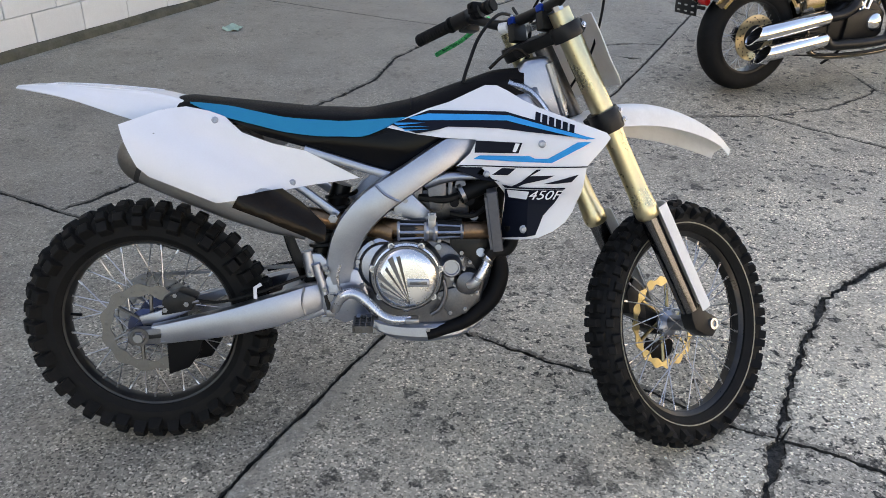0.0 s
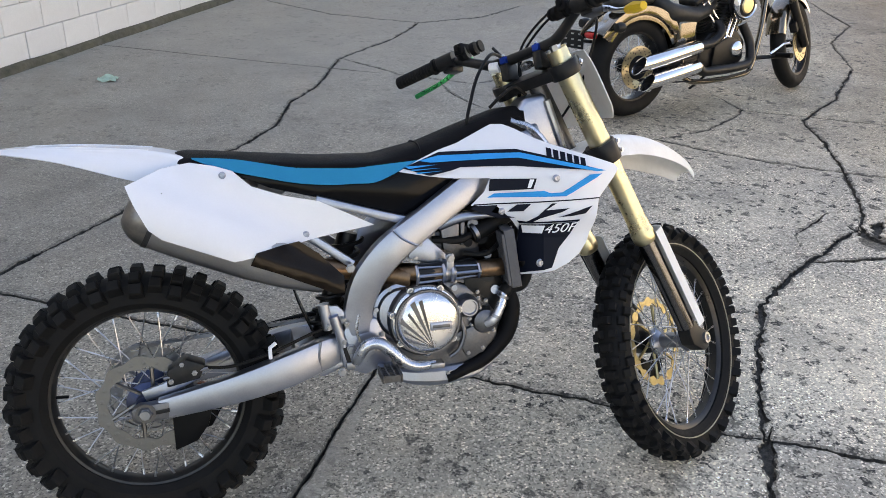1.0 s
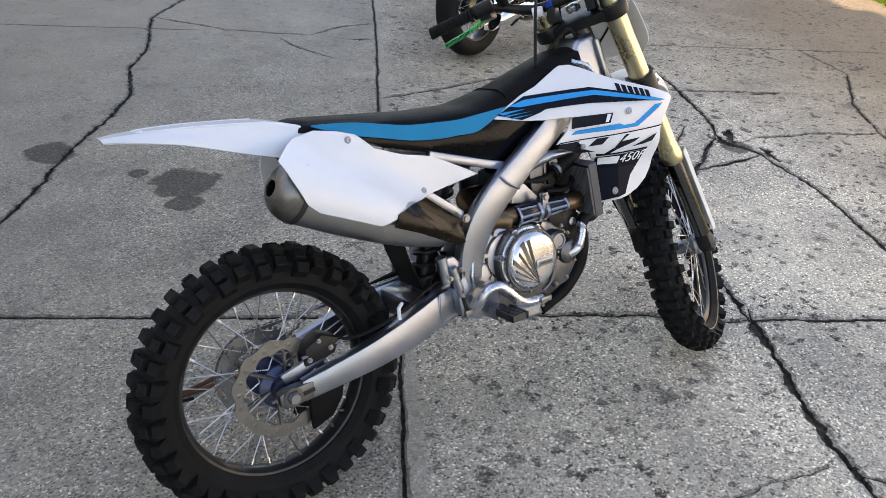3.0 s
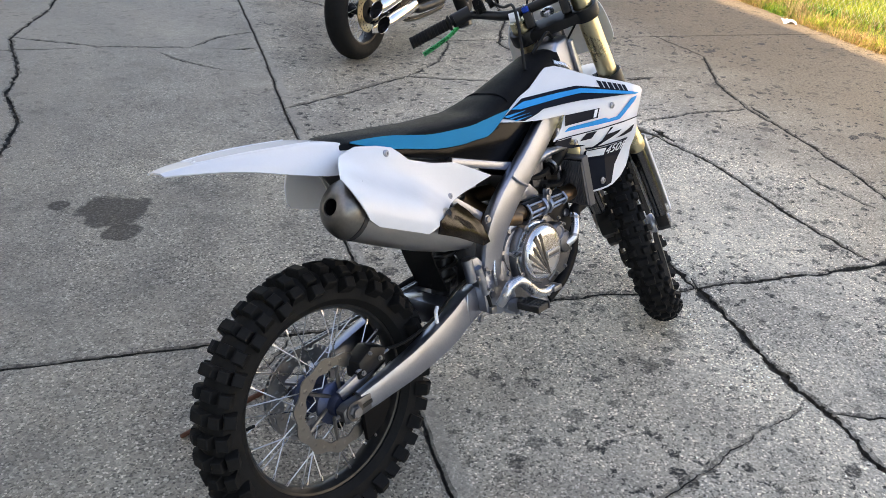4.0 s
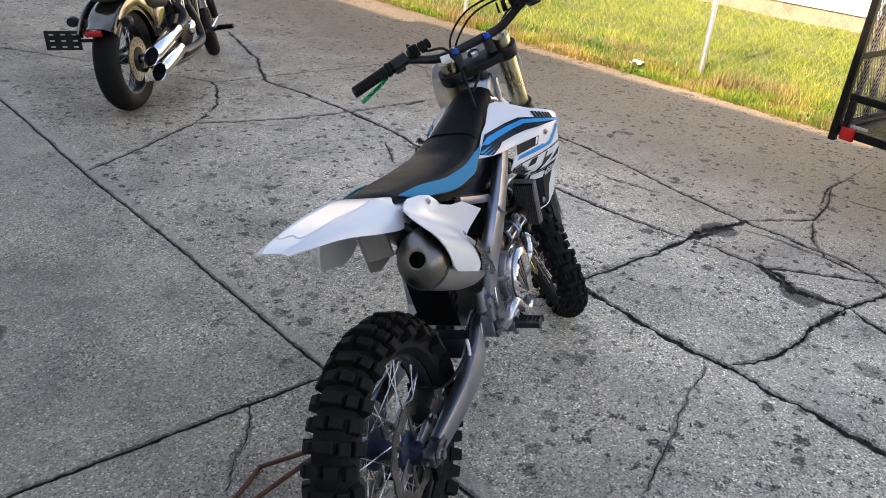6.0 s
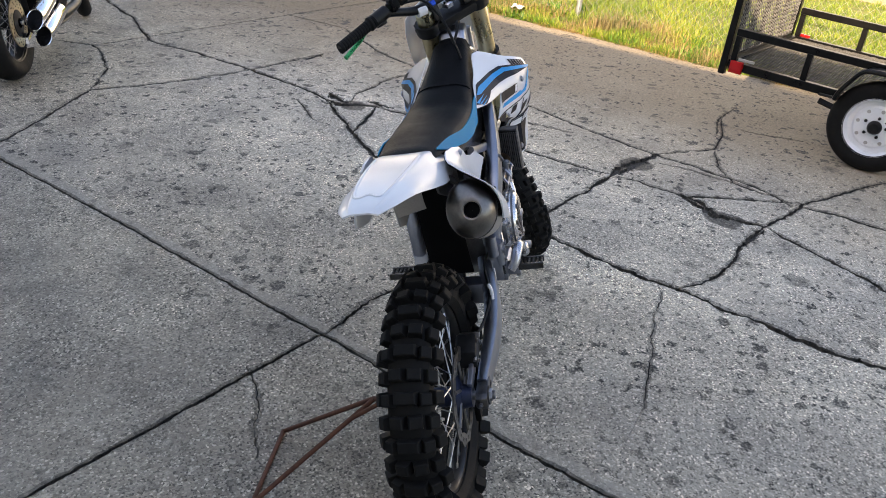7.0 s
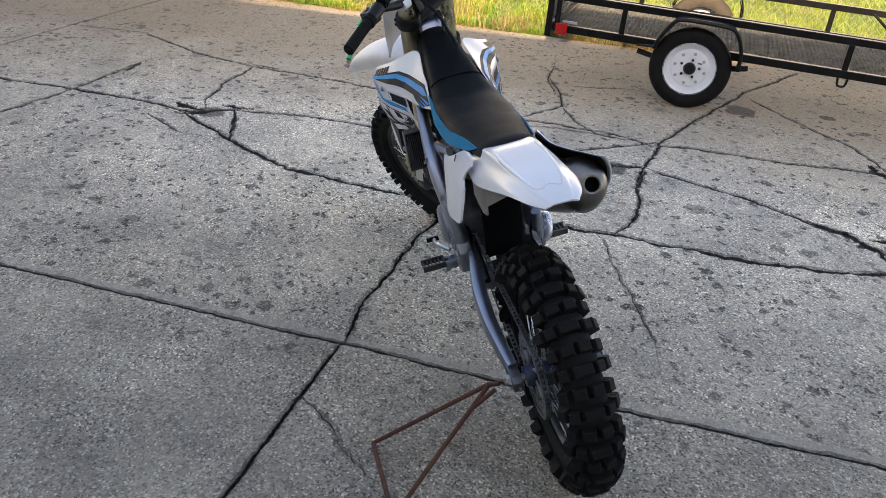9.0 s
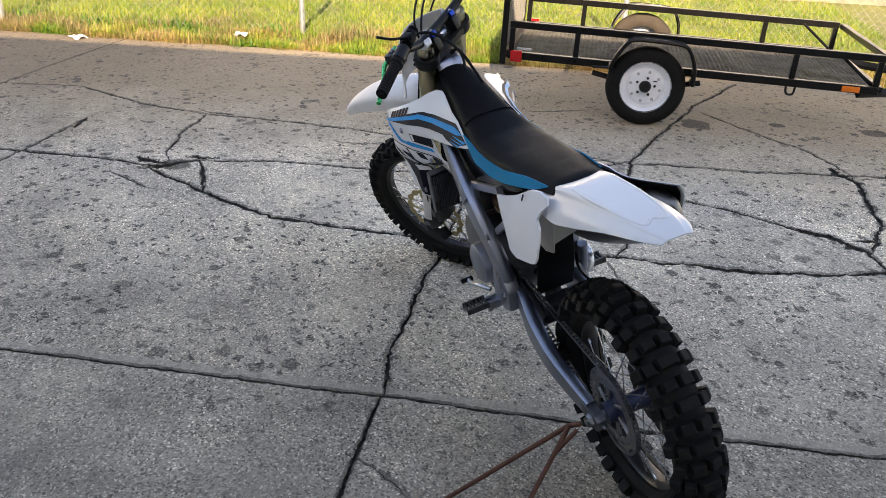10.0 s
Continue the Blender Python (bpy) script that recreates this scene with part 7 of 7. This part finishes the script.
def mesh_net(x0, x1, y0, y1, z, cell_l, cell_w, flat=True, up=None):
    """Expanded metal: crossing slanted strands as thin flat ribbons."""
    vs, fs = [], []
    n = int((x1 - x0) / cell_l)
    m = int((y1 - y0) / cell_w)
    t = 0.0032
    for i in range(n + 1):
        for j in range(m):
            xa, xb = x0 + (i + (0.5 if j % 2 else 0)) * cell_l, x0 + (i + (0 if j % 2 else 0.5)) * cell_l
            ya, yb = y0 + j * cell_w, y0 + (j + 1) * cell_w
            for xc in (xb, xb - cell_l if j % 2 == 0 else xb + cell_l):
                k = len(vs)
                for px_, py_ in ((xa, ya), (xc, yb)):
                    for dz in (-0.0026, 0.0026):
                        for dx in (-t / 2, t / 2):
                            vs.append((px_ + dx, py_, z + dz) if flat else (up, py_, px_))
                fs += [(k, k + 1, k + 5, k + 4), (k + 2, k + 6, k + 7, k + 3), (k, k + 4, k + 6, k + 2), (k + 1, k + 3, k + 7, k + 5)]
    return vs, fs


def net_object(name, vs, fs, label):
    me = bpy.data.meshes.new(name)
    q = Matrix.Diagonal((1, -1, 1, 1)) @ TILT_T
    me.from_pydata([tuple(q @ Vector(v)) for v in vs], [], fs)
    me.materials.append(MESH_IRON)
    ob = new(name, me)
    ob.parent = trailer
    return tagged(ob, label, kind="stuff")


vs, fs = mesh_net(XF, XR, Y0 + 0.02, Y1 - 0.02, ZB + 0.012, 0.062, 0.017)
net_object("mesh_floor", vs, fs, "expanded steel floor mesh")
# tail ramp, standing upright
GX, GH = XR + 0.035, 1.32
gate = empty("ramp_gate", trailer)
tagged(gate, "upright mesh ramp gate with slats")
for y in (Y0, Y1):
    tpart("gate_post", tube_iron((GX, y, 0.30), (GX, y, GH), 0.042, 0.042), IRON, "", gate)
for z in (ZB + 0.03, 0.80, GH - 0.02):
    tpart("gate_rail", tube_iron((GX, Y0 + 0.022, z), (GX, Y1 - 0.022, z), 0.036, 0.036), IRON, "", gate)
for k in range(5):
    y = Y0 + (Y1 - Y0) * (k + 1) / 6
    tpart("gate_slat", tube_iron((GX + 0.02, y, ZB + 0.02), (GX + 0.02, y, GH - 0.04), 0.03, 0.03), IRON, "", gate)
nv, nf = mesh_net(ZB + 0.05, GH - 0.04, Y0 + 0.02, Y1 - 0.02, 0, 0.062, 0.017)
nv = [(GX - 0.014 + z, y, x) for x, y, z in nv]
net_object("gate_mesh", nv, nf, "expanded steel gate mesh")

# wheels
def trailer_wheel(yo, sgn, rim_mat, tyre_mat=RUBBER):
    e_ = empty("wheel", trailer)
    tagged(e_, "white steel wheel with black tyre")
    c = Vector((0, yo, 0.262))
    prof = [(0.165, 0.012), (0.178, 0.006), (0.205, 0.0), (0.235, 0.004), (0.252, 0.018), (0.260, 0.035), (0.262, 0.06), (0.260, 0.085), (0.252, 0.102), (0.235, 0.116), (0.205, 0.12), (0.178, 0.114), (0.165, 0.108)]
    tpart("tyre", lathe([(r, sgn * h) for r, h in prof], 64, at=c, closed=True), tyre_mat, "", e_, tilt=False)
    ring_ = [(0.168, 0.008), (0.172, 0.012), (0.160, 0.022), (0.150, 0.046), (0.125, 0.048), (0.112, 0.036), (0.060, 0.034), (0.0, 0.034)]
    tpart("rim", lathe([(r, sgn * h) for r, h in ring_] + [(0.0, sgn * 0.045), (0.16, sgn * 0.062), (0.172, sgn * 0.10)], 64, at=c, cap=False), rim_mat, "white enamelled steel rim", e_, tilt=False)
    tpart("hub_cap", lathe([(0.0, sgn * 0.002), (0.028, sgn * 0.004), (0.036, sgn * 0.014), (0.041, sgn * 0.036), (0, sgn * 0.036)], 24, at=c), BLACK_MET, "", e_, tilt=False)
    for k in range(5):
        th = 2 * math.pi * k / 5 + 0.5
        tpart("lug_nut", lathe([(0.0, sgn * 0.022), (0.007, sgn * 0.022), (0.0105, sgn * 0.036), (0, sgn * 0.036)], 6, at=c + Vector((0.062 * math.cos(th), 0, 0.057 * math.sin(th)))), BLACK_MET, "", e_, tilt=False)
    # grey discs on the rim; the shade in the vent holes is their colour
    for k in range(8):
        th = 2 * math.pi * k / 8 + 0.2
        tpart("vent_hole", lathe([(0.0, sgn * 0.033), (0.0105, sgn * 0.033), (0.0105, sgn * 0.048), (0, sgn * 0.048)], 14, at=c + Vector((0.098 * math.cos(th), 0, 0.098 * math.sin(th)))), GREY_PL, "", e_, tilt=False)
    tpart("rim_sticker", box(c + Vector((-0.075, sgn * 0.034, 0.035)), c + Vector((-0.045, sgn * 0.037, 0.043)), 0), BLACK_PL, "", e_, tilt=False)


trailer_wheel(0.0, 1, WHITE_STEEL)
trailer_wheel(Y1 + 0.135, -1, WHITE_STEEL, SUNLIT_DUSTY_RUBBER)
tpart("axle_tube", rod((0, 0.06, 0.262), (0, Y1 + 0.075, 0.262), 0.022, 12), IRON, tilt=False)
for y, o in ((Y0 - 0.022, -1), (Y1 + 0.022, 1)):
    rails = [[(x, y + o * k, z) for x, z in ((0.245, 0.375), (0.225, 0.44), (0.155, 0.55), (0.10, 0.572), (0.0, 0.575), (-0.17, 0.568), (-0.235, 0.54), (-0.285, 0.44), (-0.295, 0.315))] for k in (0.0, 0.07, 0.15)]
    tpart("fender", sheet(rails, 0.004, 4, 1), IRON, "bent black steel fender")
    for x, z in ((0.245, 0.375), (-0.295, 0.315)):
        tpart("fender_foot", tube_iron((x, min(y, y + o * 0.14), z), (x, max(y, y + o * 0.14), z), 0.024, 0.024), IRON)
    tpart("fender_stay", rod((0.25, y + o * 0.10, 0.37), (0.36, y + o * 0.01, 0.345), 0.009, 8), IRON)
    tpart("fender_tube", tube([(x, y + o * 0.15, z) for x, z in ((0.245, 0.375), (0.225, 0.44), (0.155, 0.55), (0.10, 0.572), (0.0, 0.575), (-0.17, 0.568), (-0.235, 0.54), (-0.285, 0.44), (-0.295, 0.315))], 0.013, 8, 4), IRON)
for y in (Y0 - 0.02, Y1 - 0.02):
    tpart("spring", tube([(0.36, y + 0.02, 0.30), (0.15, y + 0.02, 0.262), (0, y + 0.02, 0.25), (-0.15, y + 0.02, 0.262), (-0.36, y + 0.02, 0.30)], 0.018, 4, 3), IRON)
tpart("tail_light", box((XR - 0.10, Y0 - 0.055, ZB - 0.035), (XR - 0.02, Y0 - 0.024, ZB + 0.04), 0.006), RED_LENS, "red trailer tail light")
tpart("tail_light", box((XR - 0.10, Y1 + 0.024, ZB - 0.035), (XR - 0.02, Y1 + 0.055, ZB + 0.04), 0.006), RED_LENS, "red trailer tail light")
tpart("light_bracket", box((XR - 0.16, Y0 - 0.04, ZB + 0.045), (XR - 0.06, Y0 - 0.024, ZB + 0.06), 0.002), GALV)
tpart("side_marker", box((XF + 0.115, Y0 - 0.036, ZB - 0.018), (XF + 0.225, Y0 - 0.023, ZB + 0.018), 0.004), AMBER_LENS, "amber side marker")
for x in (-0.93,):
    tpart("tie_hook", tube([(x + 0.03, Y0 - 0.01, ZB - 0.02), (x + 0.02, Y0 - 0.02, ZB - 0.07), (x - 0.02, Y0 - 0.02, ZB - 0.07), (x - 0.03, Y0 - 0.01, ZB - 0.02)], 0.008, 8, 3), IRON)
for y in (Y0 + 0.05, Y1 - 0.05):
    tpart("tongue_beam", tube([(XF + 0.1, y, ZB - 0.04), (XF - 0.95, (Y0 + Y1) / 2 + (y - (Y0 + Y1) / 2) * 0.06, ZB - 0.04)], 0.03, 4), IRON)
tpart("coupler", box((XF - 1.12, (Y0 + Y1) / 2 - 0.045, ZB - 0.06), (XF - 0.90, (Y0 + Y1) / 2 + 0.045, ZB + 0.01), 0.012), GALV)
tpart("tongue_jack", rod((XF - 0.75, (Y0 + Y1) / 2 + 0.09, 0.005), (XF - 0.75, (Y0 + Y1) / 2 + 0.09, 0.70), 0.024, 12), GALV, tilt=False)

# ---- pieces of the setting: wall blocks and concrete slabs ----
def block_mesh(length):
    bm = box((-0.16, -length / 2, 0), (0.0, length / 2, 0.196), 0.004, seg=1)
    me = bpy.data.meshes.new("block")
    bm.to_mesh(me)
    bm.free()
    me.materials.append(BLOCK)
    return me


rng = random.Random(4)
FULL = block_mesh(0.396)
for course in range(5):
    for i in range(34):
        ob = new("block", FULL)
        ob.parent = building
        s = 0.6 + i * 0.4 + (0.2 if course % 2 else 0)
        ob.matrix_local = LOT @ pose(WALL_N + rng.uniform(0, 0.004), s, 0.048 + course * 0.2, 0, 0, rng.uniform(-0.3, 0.3))

CRACKS, SHOULDERS = [], []
chip_rng = random.Random(21)


def crack(pts, width, jag=1.0):
    """A jagged gap along a line: an outline whose sides wander on their own."""
    line = []
    for a, b in zip(pts, pts[1:]):
        a, b = Vector(a), Vector(b)
        k = max(1, int((b - a).length / 0.013))
        line += [a + (b - a) * i / k for i in range(k)]
    line.append(Vector(pts[-1]))
    width *= 1.3 if jag > 0.5 else 1.0
    left, right, worn, run = [], [], ([], []), 0.0
    for i, p in enumerate(line):
        d = (line[min(i + 1, len(line) - 1)] - line[max(i - 1, 0)]).normalized()
        o = Vector((-d.y, d.x))
        run += 0.035
        end = min(1.0, 0.25 + min(i, len(line) - 1 - i) / 14)
        drift = jag * (0.016 * noise.noise((p.x * 5, p.y * 5, 0)) + 0.010 * noise.noise((p.x * 19, p.y * 19, 4)) + 0.006 * noise.noise((p.x * 47, p.y * 47, 6))) + 0.0022 * noise.noise((p.x * 75, p.y * 75, 9))
        w = [end * width * 0.5 * max(0.25, 0.85 + 1.1 * jag * noise.noise((p.x * 9, p.y * 9, q)) + 0.7 * jag * noise.noise((p.x * 27, p.y * 27, q)) + 0.6 * noise.noise((p.x * 60, p.y * 60, q)) + 0.5 * noise.noise((p.x * 130, p.y * 130, q))) for q in (11, 17)]
        left.append(p + o * (drift + w[0]))
        right.append(p + o * (drift - w[1]))
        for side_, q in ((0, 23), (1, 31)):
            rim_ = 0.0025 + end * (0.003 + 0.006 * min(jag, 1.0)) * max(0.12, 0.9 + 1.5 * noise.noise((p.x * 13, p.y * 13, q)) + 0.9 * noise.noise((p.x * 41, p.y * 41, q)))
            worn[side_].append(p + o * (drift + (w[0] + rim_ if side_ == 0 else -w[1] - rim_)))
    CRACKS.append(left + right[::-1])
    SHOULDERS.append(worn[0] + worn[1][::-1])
    # crumbled chips along the edges
    i = chip_rng.randint(2, 6)
    while jag > 0.5 and i < len(line) - 3:
        edge_, sgn = (left, 1) if chip_rng.random() < 0.5 else (right, -1)
        d = (line[i + 1] - line[i - 1]).normalized()
        r = min(0.013, width * chip_rng.uniform(0.12, 0.42))
        c = edge_[i] + Vector((-d.y, d.x)) * sgn * r * chip_rng.uniform(-0.6, 0.5)
        CRACKS.append([c + Vector((math.cos(a), math.sin(a))) * r * chip_rng.uniform(0.55, 1.15) for a in [2 * math.pi * q / 7 for q in range(7)]])
        i += chip_rng.randint(2, 11)


crack([(4.687, 12.551), (2.548, 8.148), (2.031, 6.975), (1.273, 5.367), (0.796, 4.406), (0.393, 3.520), (-0.049, 2.590), (-0.141, 2.378), (-0.494, 1.691), (-0.820, 0.958), (-1.710, -0.855), (-3.219, -4.024)], 0.013, 0.35)
crack([(-3.722, 4.094), (-1.977, 3.269), (-1.112, 2.836), (-0.332, 2.459), (-0.141, 2.370)], 0.015, 0.3)
crack([(-0.150, 2.378), (-0.039, 2.328), (0.132, 2.267), (0.314, 2.166), (0.495, 2.085), (0.676, 1.993), (0.917, 1.842), (1.098, 1.761), (1.391, 1.618), (1.791, 1.428)], 0.012)
crack([(2.263, 3.169), (1.823, 2.891), (1.511, 2.669), (1.400, 2.558), (1.229, 2.286), (1.108, 2.054), (1.018, 1.902), (0.957, 1.771)], 0.019)
crack([(0.977, 1.811), (0.866, 1.589), (0.786, 1.458), (0.648, 1.146), (0.489, 0.812), (0.361, 0.576), (0.282, 0.282), (0.236, -0.022), (0.050, -0.604), (-0.402, -1.610)], 0.02)
crack([(1.038, 1.872), (0.967, 1.781), (0.917, 1.670)], 0.032)
crack([(4.246, 6.052), (3.537, 5.243), (2.989, 4.790), (2.846, 4.307), (2.724, 4.015), (2.475, 3.441), (2.263, 3.159)], 0.016)
crack([(2.263, 3.199), (2.314, 2.917), (2.275, 2.712), (2.195, 2.408), (1.988, 1.964), (1.899, 1.740), (1.801, 1.448)], 0.014)
crack([(2.243, 3.220), (2.264, 3.068), (2.325, 2.877)], 0.032)
crack([(1.823, 2.891), (2.024, 2.867), (2.315, 2.887)], 0.018)
crack([(-2.140, 7.270), (-0.734, 6.607), (0.314, 6.138)], 0.008, 0.4)
crack([(2.688, 5.024), (4.025, 4.396), (4.926, 3.970), (6.338, 3.258)], 0.010, 0.4)
crack([(4.148, 3.692), (3.611, 3.271), (3.250, 2.828), (2.970, 2.275), (2.714, 1.882), (2.461, 1.559), (2.236, 1.196), (2.131, 0.943), (1.922, 0.620), (1.792, 0.487)], 0.013)
crack([(1.792, 0.487), (1.744, 0.265), (1.516, -0.222), (1.354, -0.753), (1.107, -1.308), (0.402, -2.616)], 0.014)
crack([(1.801, 1.428), (2.072, 1.277), (2.256, 1.166)], 0.04)
crack([(1.801, 1.398), (1.675, 1.044), (1.791, 0.589), (1.833, 0.427)], 0.014)
crack([(1.695, 1.094), (1.487, 0.921), (1.438, 0.679)], 0.035)
crack([(0.638, 1.136), (0.820, 0.943), (1.033, 0.851), (1.206, 0.800), (1.428, 0.679), (1.620, 0.558), (1.833, 0.427), (1.985, 0.266), (2.340, -0.077), (2.905, -0.670), (3.454, -1.407)], 0.0125)
crack([(1.438, 0.679), (1.238, 0.486), (1.038, 0.283), (0.717, 0.080), (0.486, -0.073), (0.236, -0.022)], 0.018)
crack([(1.333, -0.743), (0.957, -0.530), (0.683, -0.367), (0.436, -0.083)], 0.018)
crack([(0.787, 0.100), (0.586, -0.022), (0.436, -0.083)], 0.032)
crack([(2.256, 1.166), (2.504, 0.833), (2.797, 0.753), (3.159, 0.734)], 0.009)
crack([(0.796, 4.406), (1.336, 4.460), (1.822, 4.499), (2.240, 4.132), (2.624, 3.894), (2.976, 3.716), (3.307, 3.583)], 0.010)
crack([(1.822, 4.499), (2.224, 4.650), (2.578, 4.923), (2.688, 5.044), (2.671, 5.314)], 0.010)
crack([(2.224, 7.383), (2.455, 6.831), (2.545, 6.209)], 0.010)
crack([(0.961, 5.796), (1.274, 5.948), (1.546, 5.927)], 0.010)
crack([(2.474, 3.078), (2.898, 2.980), (3.250, 2.828)], 0.009)
crack([(2.154, 8.786), (1.578, 8.192), (0.909, 7.941), (0.574, 7.275), (0.051, 6.602), (-0.190, 5.752), (-0.362, 5.456), (-0.444, 5.038), (-0.636, 4.661), (-0.912, 4.254), (-1.064, 3.949), (-1.297, 3.573), (-1.641, 3.105)], 0.015)
crack([(0.051, 6.622), (0.446, 6.117), (0.961, 5.796)], 0.007)
crack([(2.739, -0.604), (2.185, -0.686), (1.759, -0.794), (1.354, -0.753)], 0.010)
crack([(0.386, 1.226), (0.085, 1.235), (-0.217, 1.275)], 0.003)
crack([(-0.412, 2.540), (-0.564, 2.429), (-0.786, 2.329)], 0.003)
crack([(0.909, 7.941), (0.102, 8.347), (-0.513, 9.079)], 0.010)
crack([(4.246, 6.052), (4.653, 6.964), (5.373, 7.716), (5.579, 8.529)], 0.010)
crack([(4.148, 3.692), (4.325, 4.254)], 0.008)

crack([(2.465, 0.831), (2.211, 0.836), (1.974, 0.772), (1.871, 0.633), (1.893, 0.506)], 0.007)
crack([(2.101, 1.176), (2.069, 0.984), (1.974, 0.772)], 0.006)
crack([(2.074, 1.259), (1.943, 1.378), (1.789, 1.435)], 0.045)
crack([(1.789, 1.435), (1.68, 1.49), (1.554, 1.539)], 0.024)
crack([(1.891, 0.568), (1.80, 0.528), (1.76, 0.50)], 0.026)
crack([(1.40, 0.690), (1.313, 0.745), (1.18, 0.80)], 0.024)
crack([(0.608, -0.027), (0.485, -0.040), (0.42, -0.075)], 0.055)
crack([(0.56, -0.09), (0.529, -0.168), (0.50, -0.20)], 0.045)
crack([(1.416, -0.614), (1.36, -0.702), (1.231, -0.697)], 0.034)
crack([(1.277, -0.844), (1.271, -0.728)], 0.01)
crack([(0.60, 1.19), (0.46, 1.215), (0.390, 1.228)], 0.003)
crack([(3.439, 0.625), (3.108, 0.766), (2.799, 0.798)], 0.007)
crack([(2.958, 0.636), (2.921, 0.429), (2.91, 0.223)], 0.008)
crack([(2.492, 2.071), (2.434, 1.893), (2.398, 1.671)], 0.008)
crack([(1.194, 5.604), (1.325, 5.573)], 0.035)
crack([(0.728, 5.784), (0.758, 5.524), (0.882, 5.243)], 0.006)
crack([(6.148, 10.03), (5.757, 9.057), (5.373, 7.716)], 0.009)
crack([(2.20, 1.21), (2.05, 1.30), (1.93, 1.39)], 0.042)
crack([(2.31, 3.22), (2.27, 3.05), (2.32, 2.93)], 0.032)
crack([(1.70, 1.07), (1.60, 0.97), (1.50, 0.90)], 0.04)
crack([(0.73, 0.09), (0.62, 0.00), (0.52, -0.05)], 0.032)
crack([(2.43, 3.235), (2.36, 3.16), (2.30, 3.07)], 0.055)
crack([(2.40, 2.97), (2.35, 2.88), (2.327, 2.78)], 0.045)
crack([(3.311, 2.849), (3.269, 2.758), (3.21, 2.658)], 0.045)
crack([(2.474, 3.078), (2.39, 3.06), (2.34, 3.05)], 0.009)
crack([(3.31, 3.57), (3.20, 3.60), (3.08, 3.64)], 0.026)
crack([(2.236, 3.369), (2.062, 3.253), (1.913, 3.146)], 0.008)
crack([(1.50, -0.71), (1.36, -0.70), (1.22, -0.71)], 0.05)


def slabs():
    pts, faces = [], []
    rim = [(WALL_N + 0.03, -9), (WALL_N + 0.03, 16)] + [(edge_n(16 - 25 * i / 60), 16 - 25 * i / 60) for i in range(61)]
    pts += ccw([lot(n, s).xy for n, s in rim])
    faces.append(list(range(len(rim))))
    gaps = range(1, len(CRACKS) + 1)
    for ring in map(ccw, CRACKS + SHOULDERS):
        faces.append(list(range(len(pts), len(pts) + len(ring))))
        pts += ring
    vs, _, fs, _, _, of = geometry.delaunay_2d_cdt(pts, [], faces, 0, 1e-4)
    keep = [i for i, o in enumerate(of) if 0 in o and not any(k in gaps for k in o)]
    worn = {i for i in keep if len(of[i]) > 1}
    by_edge_ = {}
    for i in keep:
        f = fs[i]
        for a, b in zip(f, f[1:] + f[:1]):
            by_edge_.setdefault((min(a, b), max(a, b)), []).append(i)
    near = {i: [] for i in keep}
    for pair in by_edge_.values():
        if len(pair) == 2:
            near[pair[0]].append(pair[1])
            near[pair[1]].append(pair[0])
    seen, groups = set(), []
    for i in keep:
        if i in seen:
            continue
        stack, group = [i], []
        seen.add(i)
        while stack:
            k = stack.pop()
            group.append(k)
            for q in near[k]:
                if q not in seen:
                    seen.add(q)
                    stack.append(q)
        groups.append(group)
    pavement = empty("pavement")
    tagged(pavement, "old cracked concrete slabs with exposed aggregate and oil marks", "pavement", kind="structure")
    rnd = random.Random(11)
    for group in groups:
        lift = rnd.uniform(-0.002, 0.0)
        gx = rnd.uniform(-0.0004, 0.0004)
        verts, polys, skins, sides, top, low, count = [], [], [], [], {}, {}, {}
        for i in group:
            f = list(fs[i])
            for k in f:
                if k not in top:
                    top[k] = len(verts)
                    verts.append((vs[k].x, vs[k].y, lift + gx * vs[k].x))
            polys.append([top[k] for k in f])
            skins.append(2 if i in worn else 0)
            for a, b in zip(f, f[1:] + f[:1]):
                count[(a, b)] = 1
        for a, b in count:
            if (b, a) not in count:
                for k in (a, b):
                    if k not in low:
                        low[k] = len(verts)
                        verts.append((vs[k].x, vs[k].y, -0.026))
                        x, y, z = verts[top[k]]
                        verts[top[k]] = (x, y, z - 0.0045 - 0.003 * noise.noise((x * 30, y * 30, 1)))
                sides.append([top[b], top[a], low[a], low[b]])
        me = bpy.data.meshes.new("concrete_slab")
        me.from_pydata(verts, [], polys + sides)
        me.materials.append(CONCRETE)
        me.materials.append(SOIL)
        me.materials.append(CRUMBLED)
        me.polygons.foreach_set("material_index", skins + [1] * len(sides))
        new("concrete_slab", me).parent = pavement


slabs()
